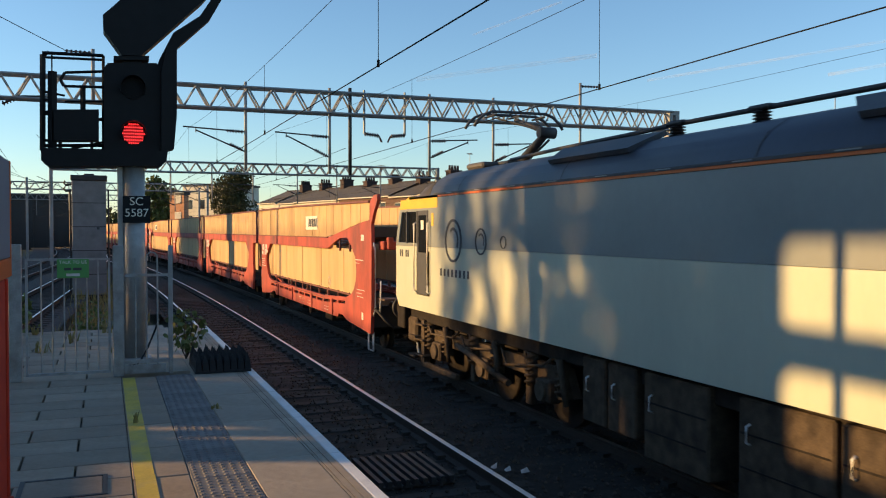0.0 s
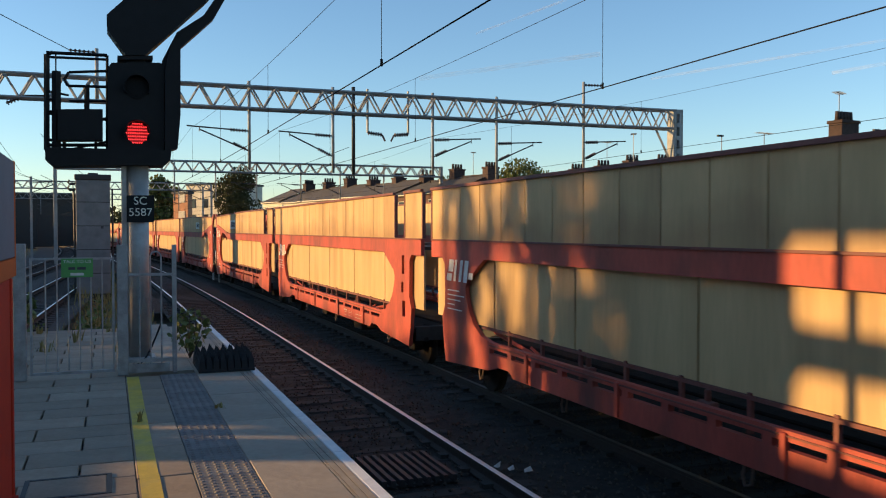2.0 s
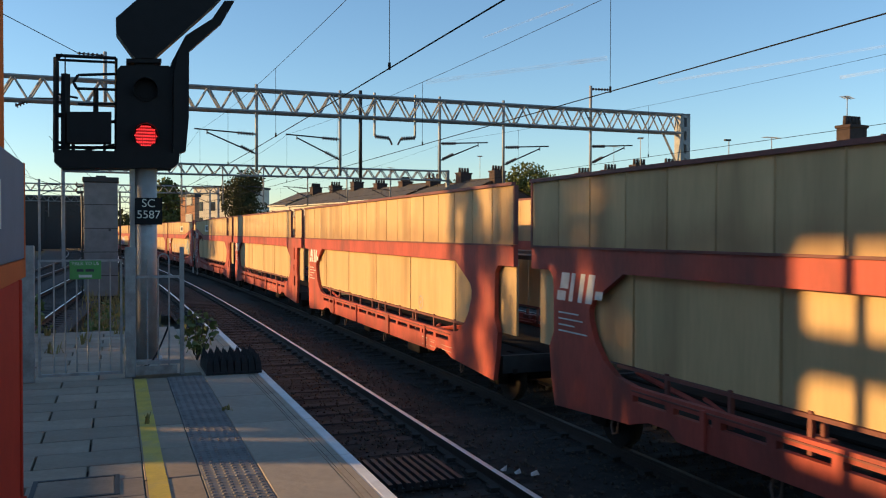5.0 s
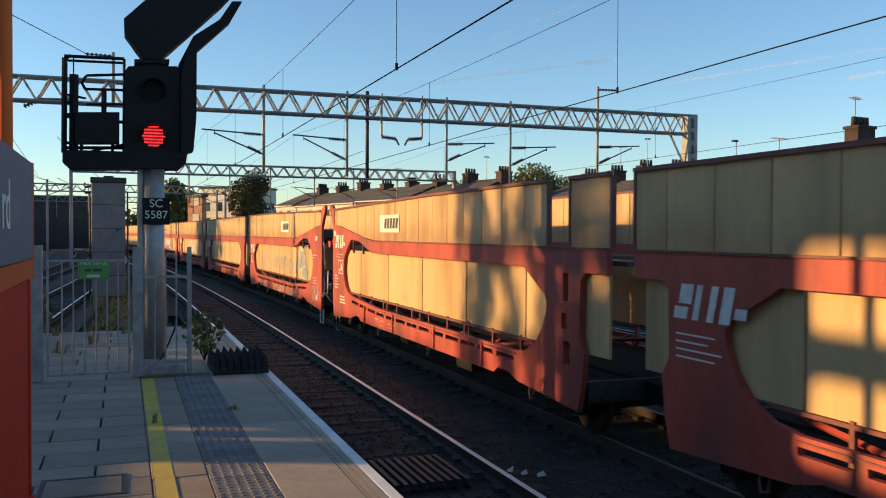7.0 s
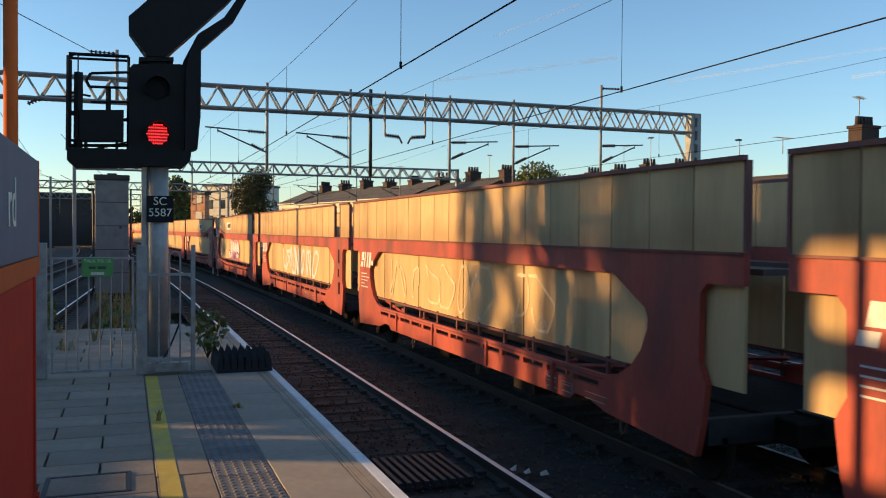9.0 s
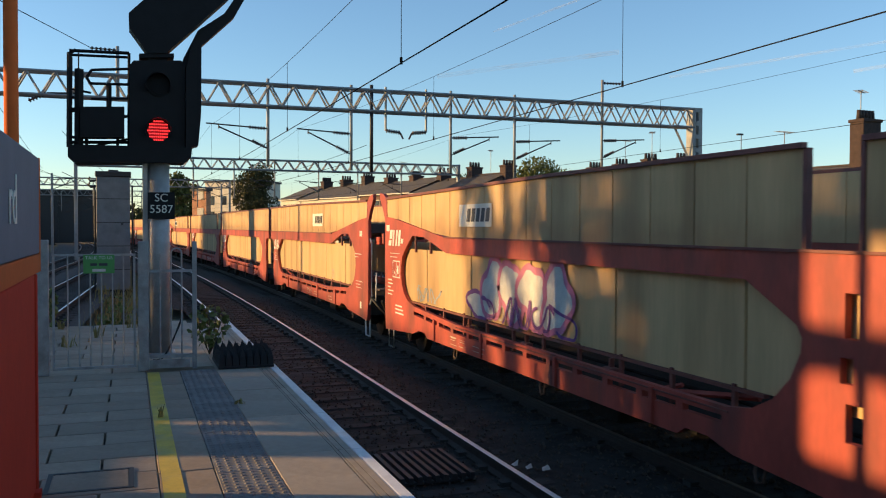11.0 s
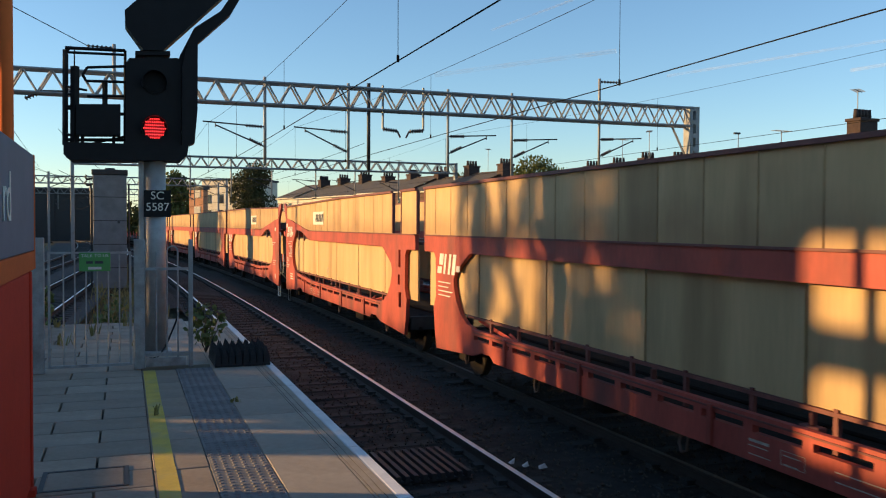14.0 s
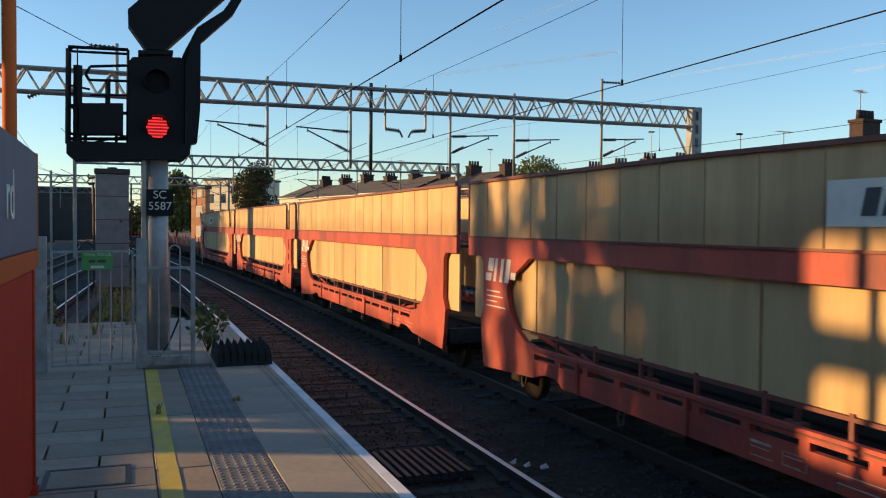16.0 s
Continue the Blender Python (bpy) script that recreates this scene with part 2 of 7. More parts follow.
def box(bm, x0, x1, y0, y1, z0, z1, bevel=0.0, mi=0, m=None):
    vs = [bm.verts.new((x, y, z)) for x in (x0, x1) for y in (y0, y1) for z in (z0, z1)]
    if m:
        for v in vs:
            v.co = m @ v.co
    fs = [bm.faces.new([vs[i] for i in q]) for q in ((0, 1, 3, 2), (4, 6, 7, 5), (0, 4, 5, 1), (2, 3, 7, 6), (0, 2, 6, 4), (1, 5, 7, 3))]
    for f in fs:
        f.material_index = mi
    if bevel:
        bmesh.ops.bevel(bm, geom=list({e for f in fs for e in f.edges}), offset=bevel, segments=1, affect="EDGES", profile=0.5)
    return vs


def boxes(*args, bevel=0.0):
    bm = bmesh.new()
    for a in args:
        box(bm, *a, bevel=bevel)
    return bm


def tube(bm, a, b, r, r2=None, n=8, mi=0):
    a, b = Vector(a), Vector(b)
    d = b - a
    q = d.to_track_quat("Z", "Y").to_matrix()
    r2 = r if r2 is None else r2
    ra = [bm.verts.new(a + q @ Vector((math.cos(k * 2 * math.pi / n) * r, math.sin(k * 2 * math.pi / n) * r, 0))) for k in range(n)]
    rb = [bm.verts.new(b + q @ Vector((math.cos(k * 2 * math.pi / n) * r2, math.sin(k * 2 * math.pi / n) * r2, 0))) for k in range(n)]
    fs = [bm.faces.new((ra[k], ra[(k + 1) % n], rb[(k + 1) % n], rb[k])) for k in range(n)]
    fs += [bm.faces.new(ra[::-1]), bm.faces.new(rb)]
    for f in fs:
        f.material_index = mi
        f.smooth = len(f.verts) == 4 and n > 6
    return bm


def sweep(bm, pts, r, n=6):
    """A round rod through a row of points, as one joined piece."""
    pts = [Vector(p) for p in pts]
    rings = []
    for i, p in enumerate(pts):
        d = (pts[min(i + 1, len(pts) - 1)] - pts[max(i - 1, 0)]).normalized()
        q = d.to_track_quat("Z", "Y").to_matrix()
        rings.append([bm.verts.new(p + q @ Vector((math.cos(k * 2 * math.pi / n) * r, math.sin(k * 2 * math.pi / n) * r, 0))) for k in range(n)])
    for a, b in zip(rings, rings[1:]):
        for k in range(n):
            bm.faces.new((a[k], a[(k + 1) % n], b[(k + 1) % n], b[k])).smooth = True
    bm.faces.new(rings[0][::-1])
    bm.faces.new(rings[-1])
    return bm


def tubes(*args, n=8):
    bm = bmesh.new()
    for a in args:
        tube(bm, *a, n=n)
    return bm


def bar(bm, a, b, w, t=None, mi=0):
    """A square bar from a to b."""
    return tube(bm, a, b, w * 0.7071, n=4, mi=mi)


def plate(bm, outline, x0, x1, holes=(), mi=0):
    """A plate cut in the y-z plane, from x0 to x1 thick, with holes."""
    edges = []
    for loop in (outline, *holes):
        vs = [bm.verts.new((x0, y, z)) for y, z in loop]
        edges += [bm.edges.new((vs[i], vs[(i + 1) % len(vs)])) for i in range(len(vs))]
    got = bmesh.ops.triangle_fill(bm, edges=edges, use_beauty=True, use_dissolve=False)
    fs = [g for g in got["geom"] if isinstance(g, bmesh.types.BMFace)]
    ex = bmesh.ops.extrude_face_region(bm, geom=fs)
    for g in ex["geom"]:
        if isinstance(g, bmesh.types.BMVert):
            g.co.x = x1
    for f in bm.faces:
        if mi and all(v.co.x in (x0, x1) for v in f.verts):
            f.material_index = mi
    return bm


def prism(bm, pts, y0, y1, mi=0):
    """An outline in x-z extruded along y."""
    a = [bm.verts.new((x, y0, z)) for x, z in pts]
    b = [bm.verts.new((x, y1, z)) for x, z in pts]
    n = len(pts)
    fs = [bm.faces.new((a[i], a[(i + 1) % n], b[(i + 1) % n], b[i])) for i in range(n)]
    fs += [bm.faces.new(a[::-1]), bm.faces.new(b)]
    for f in fs:
        f.material_index = mi
    return bm


def empty(name, m=None, **tags):
    ob = new(name)
    if m:
        ob.matrix_basis = m
    return tagged(ob, **tags)


def words(name, text, size, m, material, parent=None, align="CENTER"):
    cu = bpy.data.curves.new(name, "FONT")
    cu.body, cu.size, cu.extrude, cu.align_x, cu.align_y = text, size, 0.002, align, "CENTER"
    tmp = bpy.data.objects.new(name, cu)
    scene.collection.objects.link(tmp)
    me = bpy.data.meshes.new_from_object(tmp.evaluated_get(bpy.context.evaluated_depsgraph_get()))
    bpy.data.objects.remove(tmp)
    me.materials.clear()
    me.materials.append(material)
    ob = new(name, me)
    ob.matrix_basis = m
    if parent:
        ob.parent = parent
    return ob


RAIL = -0.915          # top of the rails; the platform is at 0
BED = -1.095            # top of the ballast


def bend(y, start=20.0, radius=840.0):
    """How far the lines swing to the left at y."""
    d = max(0.0, y - start)
    return -d * d / (2 * radius)


# ---------------------------------------------------------------- ground, ballast, tracks
bm = bmesh.new()
n = 60
for i in range(n + 1):
    for j in range(n + 1):
        x, y = ((i / n * 2 - 1) ** 3) * 3000, ((j / n * 2 - 1) ** 3) * 3000
        bm.verts.new((x, y, -1.42 + 0.05 * noise.noise((x * 0.2, y * 0.2, 0))))
bm.verts.ensure_lookup_table()
for i in range(n):
    for j in range(n):
        k = i * (n + 1) + j
        bm.faces.new((bm.verts[k], bm.verts[k + 1], bm.verts[k + n + 2], bm.verts[k + n + 1]))
tagged(part("ground", bm, M_EARTH), "dark earth and scrub beside the railway", "ground", kind="structure")


def ribbon(bm, x0, x1, y0, y1, z, step, bendf, rough=0.0, cols=1):
    ny = int((y1 - y0) / step)
    rows = []
    for j in range(ny + 1):
        y = y0 + (y1 - y0) * j / ny
        rows.append([bm.verts.new((x0 + (x1 - x0) * i / cols + bendf(y), y, z + (rough * noise.noise((x0 + i * 0.37, y * 1.3, 3.1)) if rough else 0))) for i in range(cols + 1)])
    for a, b in zip(rows, rows[1:]):
        for i in range(cols):
            bm.faces.new((a[i], a[i + 1], b[i + 1], b[i]))


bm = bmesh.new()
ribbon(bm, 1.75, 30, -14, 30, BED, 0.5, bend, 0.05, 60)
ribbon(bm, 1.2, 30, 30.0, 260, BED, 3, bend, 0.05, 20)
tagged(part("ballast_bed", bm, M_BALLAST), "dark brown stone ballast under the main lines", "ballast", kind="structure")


def left_line(y):
    return 0.05 * (y - 33) - max(0, y - 60) ** 2 / 1100


bm = bmesh.new()
ribbon(bm, -9.5, -0.9, 16.5, 260, BED - 0.01, 2, left_line, 0.05, 16)
tagged(part("ballast_bed", bm, M_BALLAST2), "grey weedy ballast under the diverging lines", "ballast", kind="structure")


def track(centre, y0, y1, bendf, head, label):
    """One track: two rails and its sleepers."""
    t = empty("railway_track", label=label, category="railway track", group="running lines")
    prof = [(-0.07, -0.16), (0.07, -0.16), (0.07, -0.145), (0.012, -0.12), (0.012, -0.05), (0.036, -0.035), (0.036, -0.004), (-0.036, -0.004), (-0.036, -0.035), (-0.012, -0.05), (-0.012, -0.12), (-0.07, -0.145)]
    ys = []
    y = y0
    while y < y1:
        ys.append(y)
        y += 3 if y < 80 else 8
    for side in (-0.753, 0.753):
        bm = bmesh.new()
        prev = None
        for y in ys:
            ring = [bm.verts.new((centre + side + px + bendf(y), y, RAIL + pz)) for px, pz in prof]
            if prev:
                for i in range(len(prof)):
                    bm.faces.new((prev[i], prev[(i + 1) % len(prof)], ring[(i + 1) % len(prof)], ring[i]))
            prev = ring
        rail = part("rail", bm, M_RAIL, t, "rusty steel rail")
        bm = bmesh.new()
        prev = None
        for y in ys:
            x = centre + side + bendf(y)
            ring = [bm.verts.new((x + px, y, RAIL + pz)) for px, pz in ((-0.034, -0.004), (-0.026, 0.0), (0.026, 0.0), (0.034, -0.004))]
            if prev:
                for i in range(3):
                    bm.faces.new((prev[i], prev[i + 1], ring[i + 1], ring[i]))
            prev = ring
        part("running_surface", bm, head, rail, "polished running surface of the rail")
    bm = bmesh.new()
    box(bm, -1.25, 1.25, -0.13, 0.13, -0.2, 0, bevel=0.025)
    for sx in (-0.753, 0.753):
        box(bm, sx - 0.16, sx - 0.05, -0.07, 0.07, 0, 0.05)
        box(bm, sx + 0.05, sx + 0.16, -0.07, 0.07, 0, 0.05)
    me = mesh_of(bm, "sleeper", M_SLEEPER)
    y = y0 + 0.3
    count = 0
    while y < min(y1, 130) and count < 200:
        s = new("sleeper", me)
        s.parent = t
        s.location = (centre + bendf(y), y, RAIL - 0.165)
        s.rotation_euler = (0, 0, random.uniform(-0.01, 0.01))
        y += 0.65
        count += 1
    return t


track(3.10, -12, 230, bend, M_RAILTOP, "railway track with worn shiny rails beside the platform")
track(6.50, -12, 230, bend, M_DULLTOP, "railway track carrying the car-transporter train")
track(9.95, -12, 160, bend, M_RUSTTOP, "railway track beyond the train")
track(13.4, -12, 160, bend, M_RUSTTOP, "railway track beyond the train")
track(-2.55, 17, 200, left_line, M_RAILTOP, "shiny railway track diverging past the platform end")
track(-6.0, 17, 200, left_line, M_RUSTTOP, "railway track diverging beside the scrub")

# ---------------------------------------------------------------- platform
EDGE, END, LEFT = 1.66, 16.2, -6.5
bm = bmesh.new()
box(bm, LEFT, EDGE - 0.06, -14, 10.9, -1.45, -0.05)
box(bm, -1.75, EDGE - 0.06, 10.9, END - 0.06, -1.45, -0.05)
platform = tagged(part("platform", bm, M_JOINT), "paved station platform with a white edge and yellow line", "platform", kind="structure")
bm = boxes((EDGE - 0.06, EDGE - 0.02, -14, END - 0.06, -1.45, -0.09), (-1.75, EDGE - 0.06, END - 0.06, END - 0.02, -1.45, -0.09))
part("facing_wall", bm, M_BRICK, platform, "dark brick face of the platform")


def slab_mesh(w, d, name, material, t=0.05, bev=0.006):
    bm = bmesh.new()
    box(bm, -w / 2, w / 2, -d / 2, d / 2, -t, 0, bevel=bev)
    return mesh_of(bm, name, material)


ROWP, SLABW = 0.43, 0.74
full, half = slab_mesh(SLABW - 0.016, ROWP - 0.015, "paving_slab", M_SLAB), slab_mesh(SLABW / 2 - 0.016, ROWP - 0.015, "paving_slab", M_SLAB)


def lay(me, name, x, y, z=0.0):
    s = new(name, me)
    s.parent = platform
    s.location = (x, y, z + random.uniform(-0.002, 0.002))
    s.rotation_euler = (random.uniform(-0.003, 0.003), random.uniform(-0.003, 0.003), 0)
    return s


rest = bmesh.new()
y, row = 2.6, 0
while y < END - 0.3:
    x = 0.17 - SLABW / 2
    if row % 2:
        lay(half, "paving_slab", 0.17 - SLABW / 4, y)
        x -= SLABW / 2
    low = -2.3 if y < 10.9 else -1.6
    while x > low:
        lay(full, "paving_slab", x, y)
        x -= SLABW
    y += ROWP
    row += 1
y = 2.6 - ROWP * 33
row = 1
while y < 2.4:
    x = 0.17 - SLABW / 2
    if row % 2:
        box(rest, 0.17 - 0.362, 0.162, y - 0.209, y + 0.209, -0.05, 0)
        x -= SLABW / 2
    while x > -6:
        box(rest, x - 0.364, x + 0.364, y - 0.209, y + 0.209, -0.05, 0)
        x -= SLABW
    y += ROWP
    row += 1
y = 2.6
while y < 10.8:
    x = -2.3 - SLABW / 2
    while x > -6:
        box(rest, x - 0.364, x + 0.364, y - 0.209, y + 0.209, -0.05, 0)
        x -= SLABW
    y += ROWP
tagged(part("paving", rest, M_SLAB, platform), kind="stuff")
# the strip with the yellow line, the narrow strip, the tactile strip, the coping
bm = bmesh.new()
y = -12.0
while y < 10.4:
    a, b = y, min(y + random.uniform(0.5, 1.2), 10.45)
    j = random.uniform(-0.004, 0.004)
    vs = [bm.verts.new((0.18 + j, a, 0.0045)), bm.verts.new((0.31 + j, a, 0.0045)), bm.verts.new((0.31 + j, b, 0.0045)), bm.verts.new((0.18 + j, b, 0.0045))]
    bm.faces.new(vs)
    y = b
part("yellow_line", bm, M_YEL, platform, "worn yellow painted safety line")
narrow = slab_mesh(0.366, 0.86 - 0.012, "paving_slab", M_SLAB)
tact = bmesh.new()
box(tact, -0.2, 0.2, -0.2, 0.2, -0.05, 0, bevel=0.005)
for i in range(6):
    for j in range(6):
        cx, cy = (i - 2.5) * 0.0665, (j - 2.5) * 0.0665
        a = [tact.verts.new((cx + 0.02 * math.cos(k * math.pi / 3), cy + 0.02 * math.sin(k * math.pi / 3), 0)) for k in range(6)]
        b = [tact.verts.new((cx + 0.012 * math.cos(k * math.pi / 3), cy + 0.012 * math.sin(k * math.pi / 3), 0.006)) for k in range(6)]
        for k in range(6):
            tact.faces.new((a[k], a[(k + 1) % 6], b[(k + 1) % 6], b[k]))
        tact.faces.new(b)
tact = mesh_of(tact, "tactile_slab", M_TACT)
cope = bmesh.new()
box(cope, -0.245, 0.245, -0.658, 0.658, -0.09, 0, bevel=0.006)
cope = mesh_of(cope, "coping_slab", M_COPE)
cope2 = bmesh.new()
for a, b in ((1.436, 1.452), (1.46, 1.502), (1.51, 1.56)):
    box(cope2, a - 1.31, b - 1.31, -0.658, 0.658, -0.09, 0)
box(cope2, 1.425 - 1.31, 1.56 - 1.31, -0.658, 0.658, -0.09, -0.006)
cope2 = mesh_of(cope2, "coping_strip", M_COPE)
edge = bmesh.new()
box(edge, 1.566 - 1.31, EDGE - 1.31, -0.658, 0.658, -0.1, 0.001, bevel=0.008)
edge = mesh_of(edge, "white_edge", M_WHITE)
y = 2.3
while y < 10.6:
    lay(narrow, "paving_slab", 0.3505, y)
    y += 0.86
y = 1.385
while y < 10.5:
    lay(tact, "tactile_slab", 0.738, y)
    y += 0.405
y = 1.75
while y < END - 0.4:
    lay(cope, "coping_slab", 1.186, y)
    lay(cope2, "coping_strip", 1.31, y)
    lay(edge, "white_edge", 1.31, y)
    y += 1.325
bm = boxes((0.54, 1.56, -12, 1.085, -0.09, 0), (1.566, EDGE, -12, 1.085, -0.1, 0.001), (0.54, 0.94, 1.085, 1.18, -0.05, 0), (0.176, 0.53, -12, 1.85, -0.05, 0), (0.176, 0.94, 10.75, END - 0.1, -0.05, -0.002))
tagged(part("paving", bm, M_COPE, platform), kind="stuff")
# inspection cover
cover = empty("inspection_cover", pose(-0.26, 6.13, 0), label="rectangular steel-framed inspection cover set in the paving", category="cover")
part("frame", boxes((-0.27, 0.27, -0.24, -0.21, -0.02, 0.006), (-0.27, 0.27, 0.21, 0.24, -0.02, 0.006), (-0.27, -0.24, -0.21, 0.21, -0.02, 0.006), (0.24, 0.27, -0.21, 0.21, -0.02, 0.006)), M_DARK, cover)
part("infill", boxes((-0.236, 0.236, -0.206, 0.206, -0.02, 0.004), bevel=0.003), M_SLAB, cover)

# ---------------------------------------------------------------- the train
WIDE = 1.35
PITCH = 14.75


def rise(y, front, rear):
    """The upper deck climbs towards the outer ends."""
    r = 0.0
    if front == "outer":
        r = max(r, min(1, (4.3 - y) / 3.0) * 0.36)
    if rear == "outer":
        r = max(r, min(1, (y - (PITCH - 4.3)) / 3.0) * 0.36)
    return max(0, r)


def sill_rise(y, front, rear):
    """The slotted edge of the sill climbs a little towards the outer ends."""
    r = 0.0
    if front == "outer":
        r = max(r, (5.0 - y) / 2.3 * 0.11)
    if rear == "outer":
        r = max(r, (y - (PITCH - 5.0)) / 2.3 * 0.11)
    return min(max(r, 0.0), 0.12)


def side_outline(front, rear):
    """Outline and holes of the red side frame, in y and height above the rail."""
    def end(kind):
        # from bottom to top, y measured from the joint
        if kind == "outer":
            return [(0.78, 0.42), (0.72, 0.9), (0.70, 2.2), (0.72, 2.72), (0.55, 2.95), (0.30, 3.2), (0.30, 3.32), (0.56, 3.30), (0.80, 3.18), (0.86, 2.80)]
        return [(0.95, 0.43), (0.86, 0.75), (0.80, 1.15), (0.92, 1.35), (0.90, 2.02), (0.80, 2.12), (0.28, 2.12), (0.28, 2.42)]

    def inner(kind):
        # the opening, from its lower corner to its upper corner
        if kind == "outer":
            return [(5.0, 0.95), (2.7, 1.06), (2.3, 1.14), (2.05, 1.28), (1.91, 1.46), (1.86, 1.66), (1.88, 1.84), (1.95, 2.0), (2.25, 2.22), (2.6, 2.42)]
        return [(2.75, 0.95), (2.4, 1.0), (2.12, 1.14), (1.92, 1.34), (1.80, 1.58), (1.79, 1.7), (1.85, 1.8), (2.5, 2.14)]

    def flip(pts):
        return [(PITCH - y, z) for y, z in pts]

    f, r = end(front), end(rear)
    up = [(1.05, 2.78), (1.3, 2.77), (4.3, 2.42)] if front == "outer" else []
    dn = [(1.05, 2.78), (1.3, 2.77), (4.3, 2.42)] if rear == "outer" else []
    outline = f + up[1:] + (flip(dn[1:])[::-1]) + flip(r)[::-1]
    # wheel notches in the sill
    outline += [(12.1, 0.53), (11.75, 0.62), (11.4, 0.62), (11.25, 0.535), (3.5, 0.535), (3.35, 0.62), (3.0, 0.62), (2.65, 0.53)]
    fi, ri = inner(front), flip(inner(rear))
    top = []
    if front == "outer":
        top += [(3.3, 2.40), (4.5, 2.14)]
    if rear == "outer":
        top += flip([(3.3, 2.40), (4.5, 2.14)])[::-1]
    hole = fi + top + ri[::-1]
    holes = [hole]
    # slots along the sill
    y = 2.8
    while y < PITCH - 3.3:
        up0, up1 = sill_rise(y, front, rear), sill_rise(y + 0.6, front, rear)
        holes.append([(y, 0.79 + up0), (y + 0.6, 0.79 + up1), (y + 0.6, 0.86 + up1), (y, 0.86 + up0)])
        y += 0.72
    for kind, fl in ((front, False), (rear, True)):
        if kind == "short":
            for a in ([(1.20, 1.75), (1.34, 1.75), (1.34, 2.1), (1.20, 2.1)], [(1.15, 0.95), (1.32, 0.95), (1.32, 1.25), (1.15, 1.25)], [(1.25, 1.4), (1.38, 1.4), (1.38, 1.6), (1.25, 1.6)]):
                holes.append(flip(a) if fl else a)
    return outline, holes


def droop(y, front, rear):
    """How far the open top sinks towards an outer end."""
    d = 0.0
    if front == "outer":
        d = 0.0114 * max(0, 8.4 - y)
    if rear == "outer":
        d = 0.0114 * max(0, y - PITCH + 8.4)
    return d


def quad_panel(bm, x0, x1, pts):
    """A thin panel whose outline is given in y and height."""
    n = len(pts)
    a = [bm.verts.new((x0, y, z)) for y, z in pts]
    b = [bm.verts.new((x1, y, z)) for y, z in pts]
    for i in range(n):
        bm.faces.new((a[i], a[(i + 1) % n], b[(i + 1) % n], b[i]))
    bm.faces.new(a)
    bm.faces.new(b[::-1])


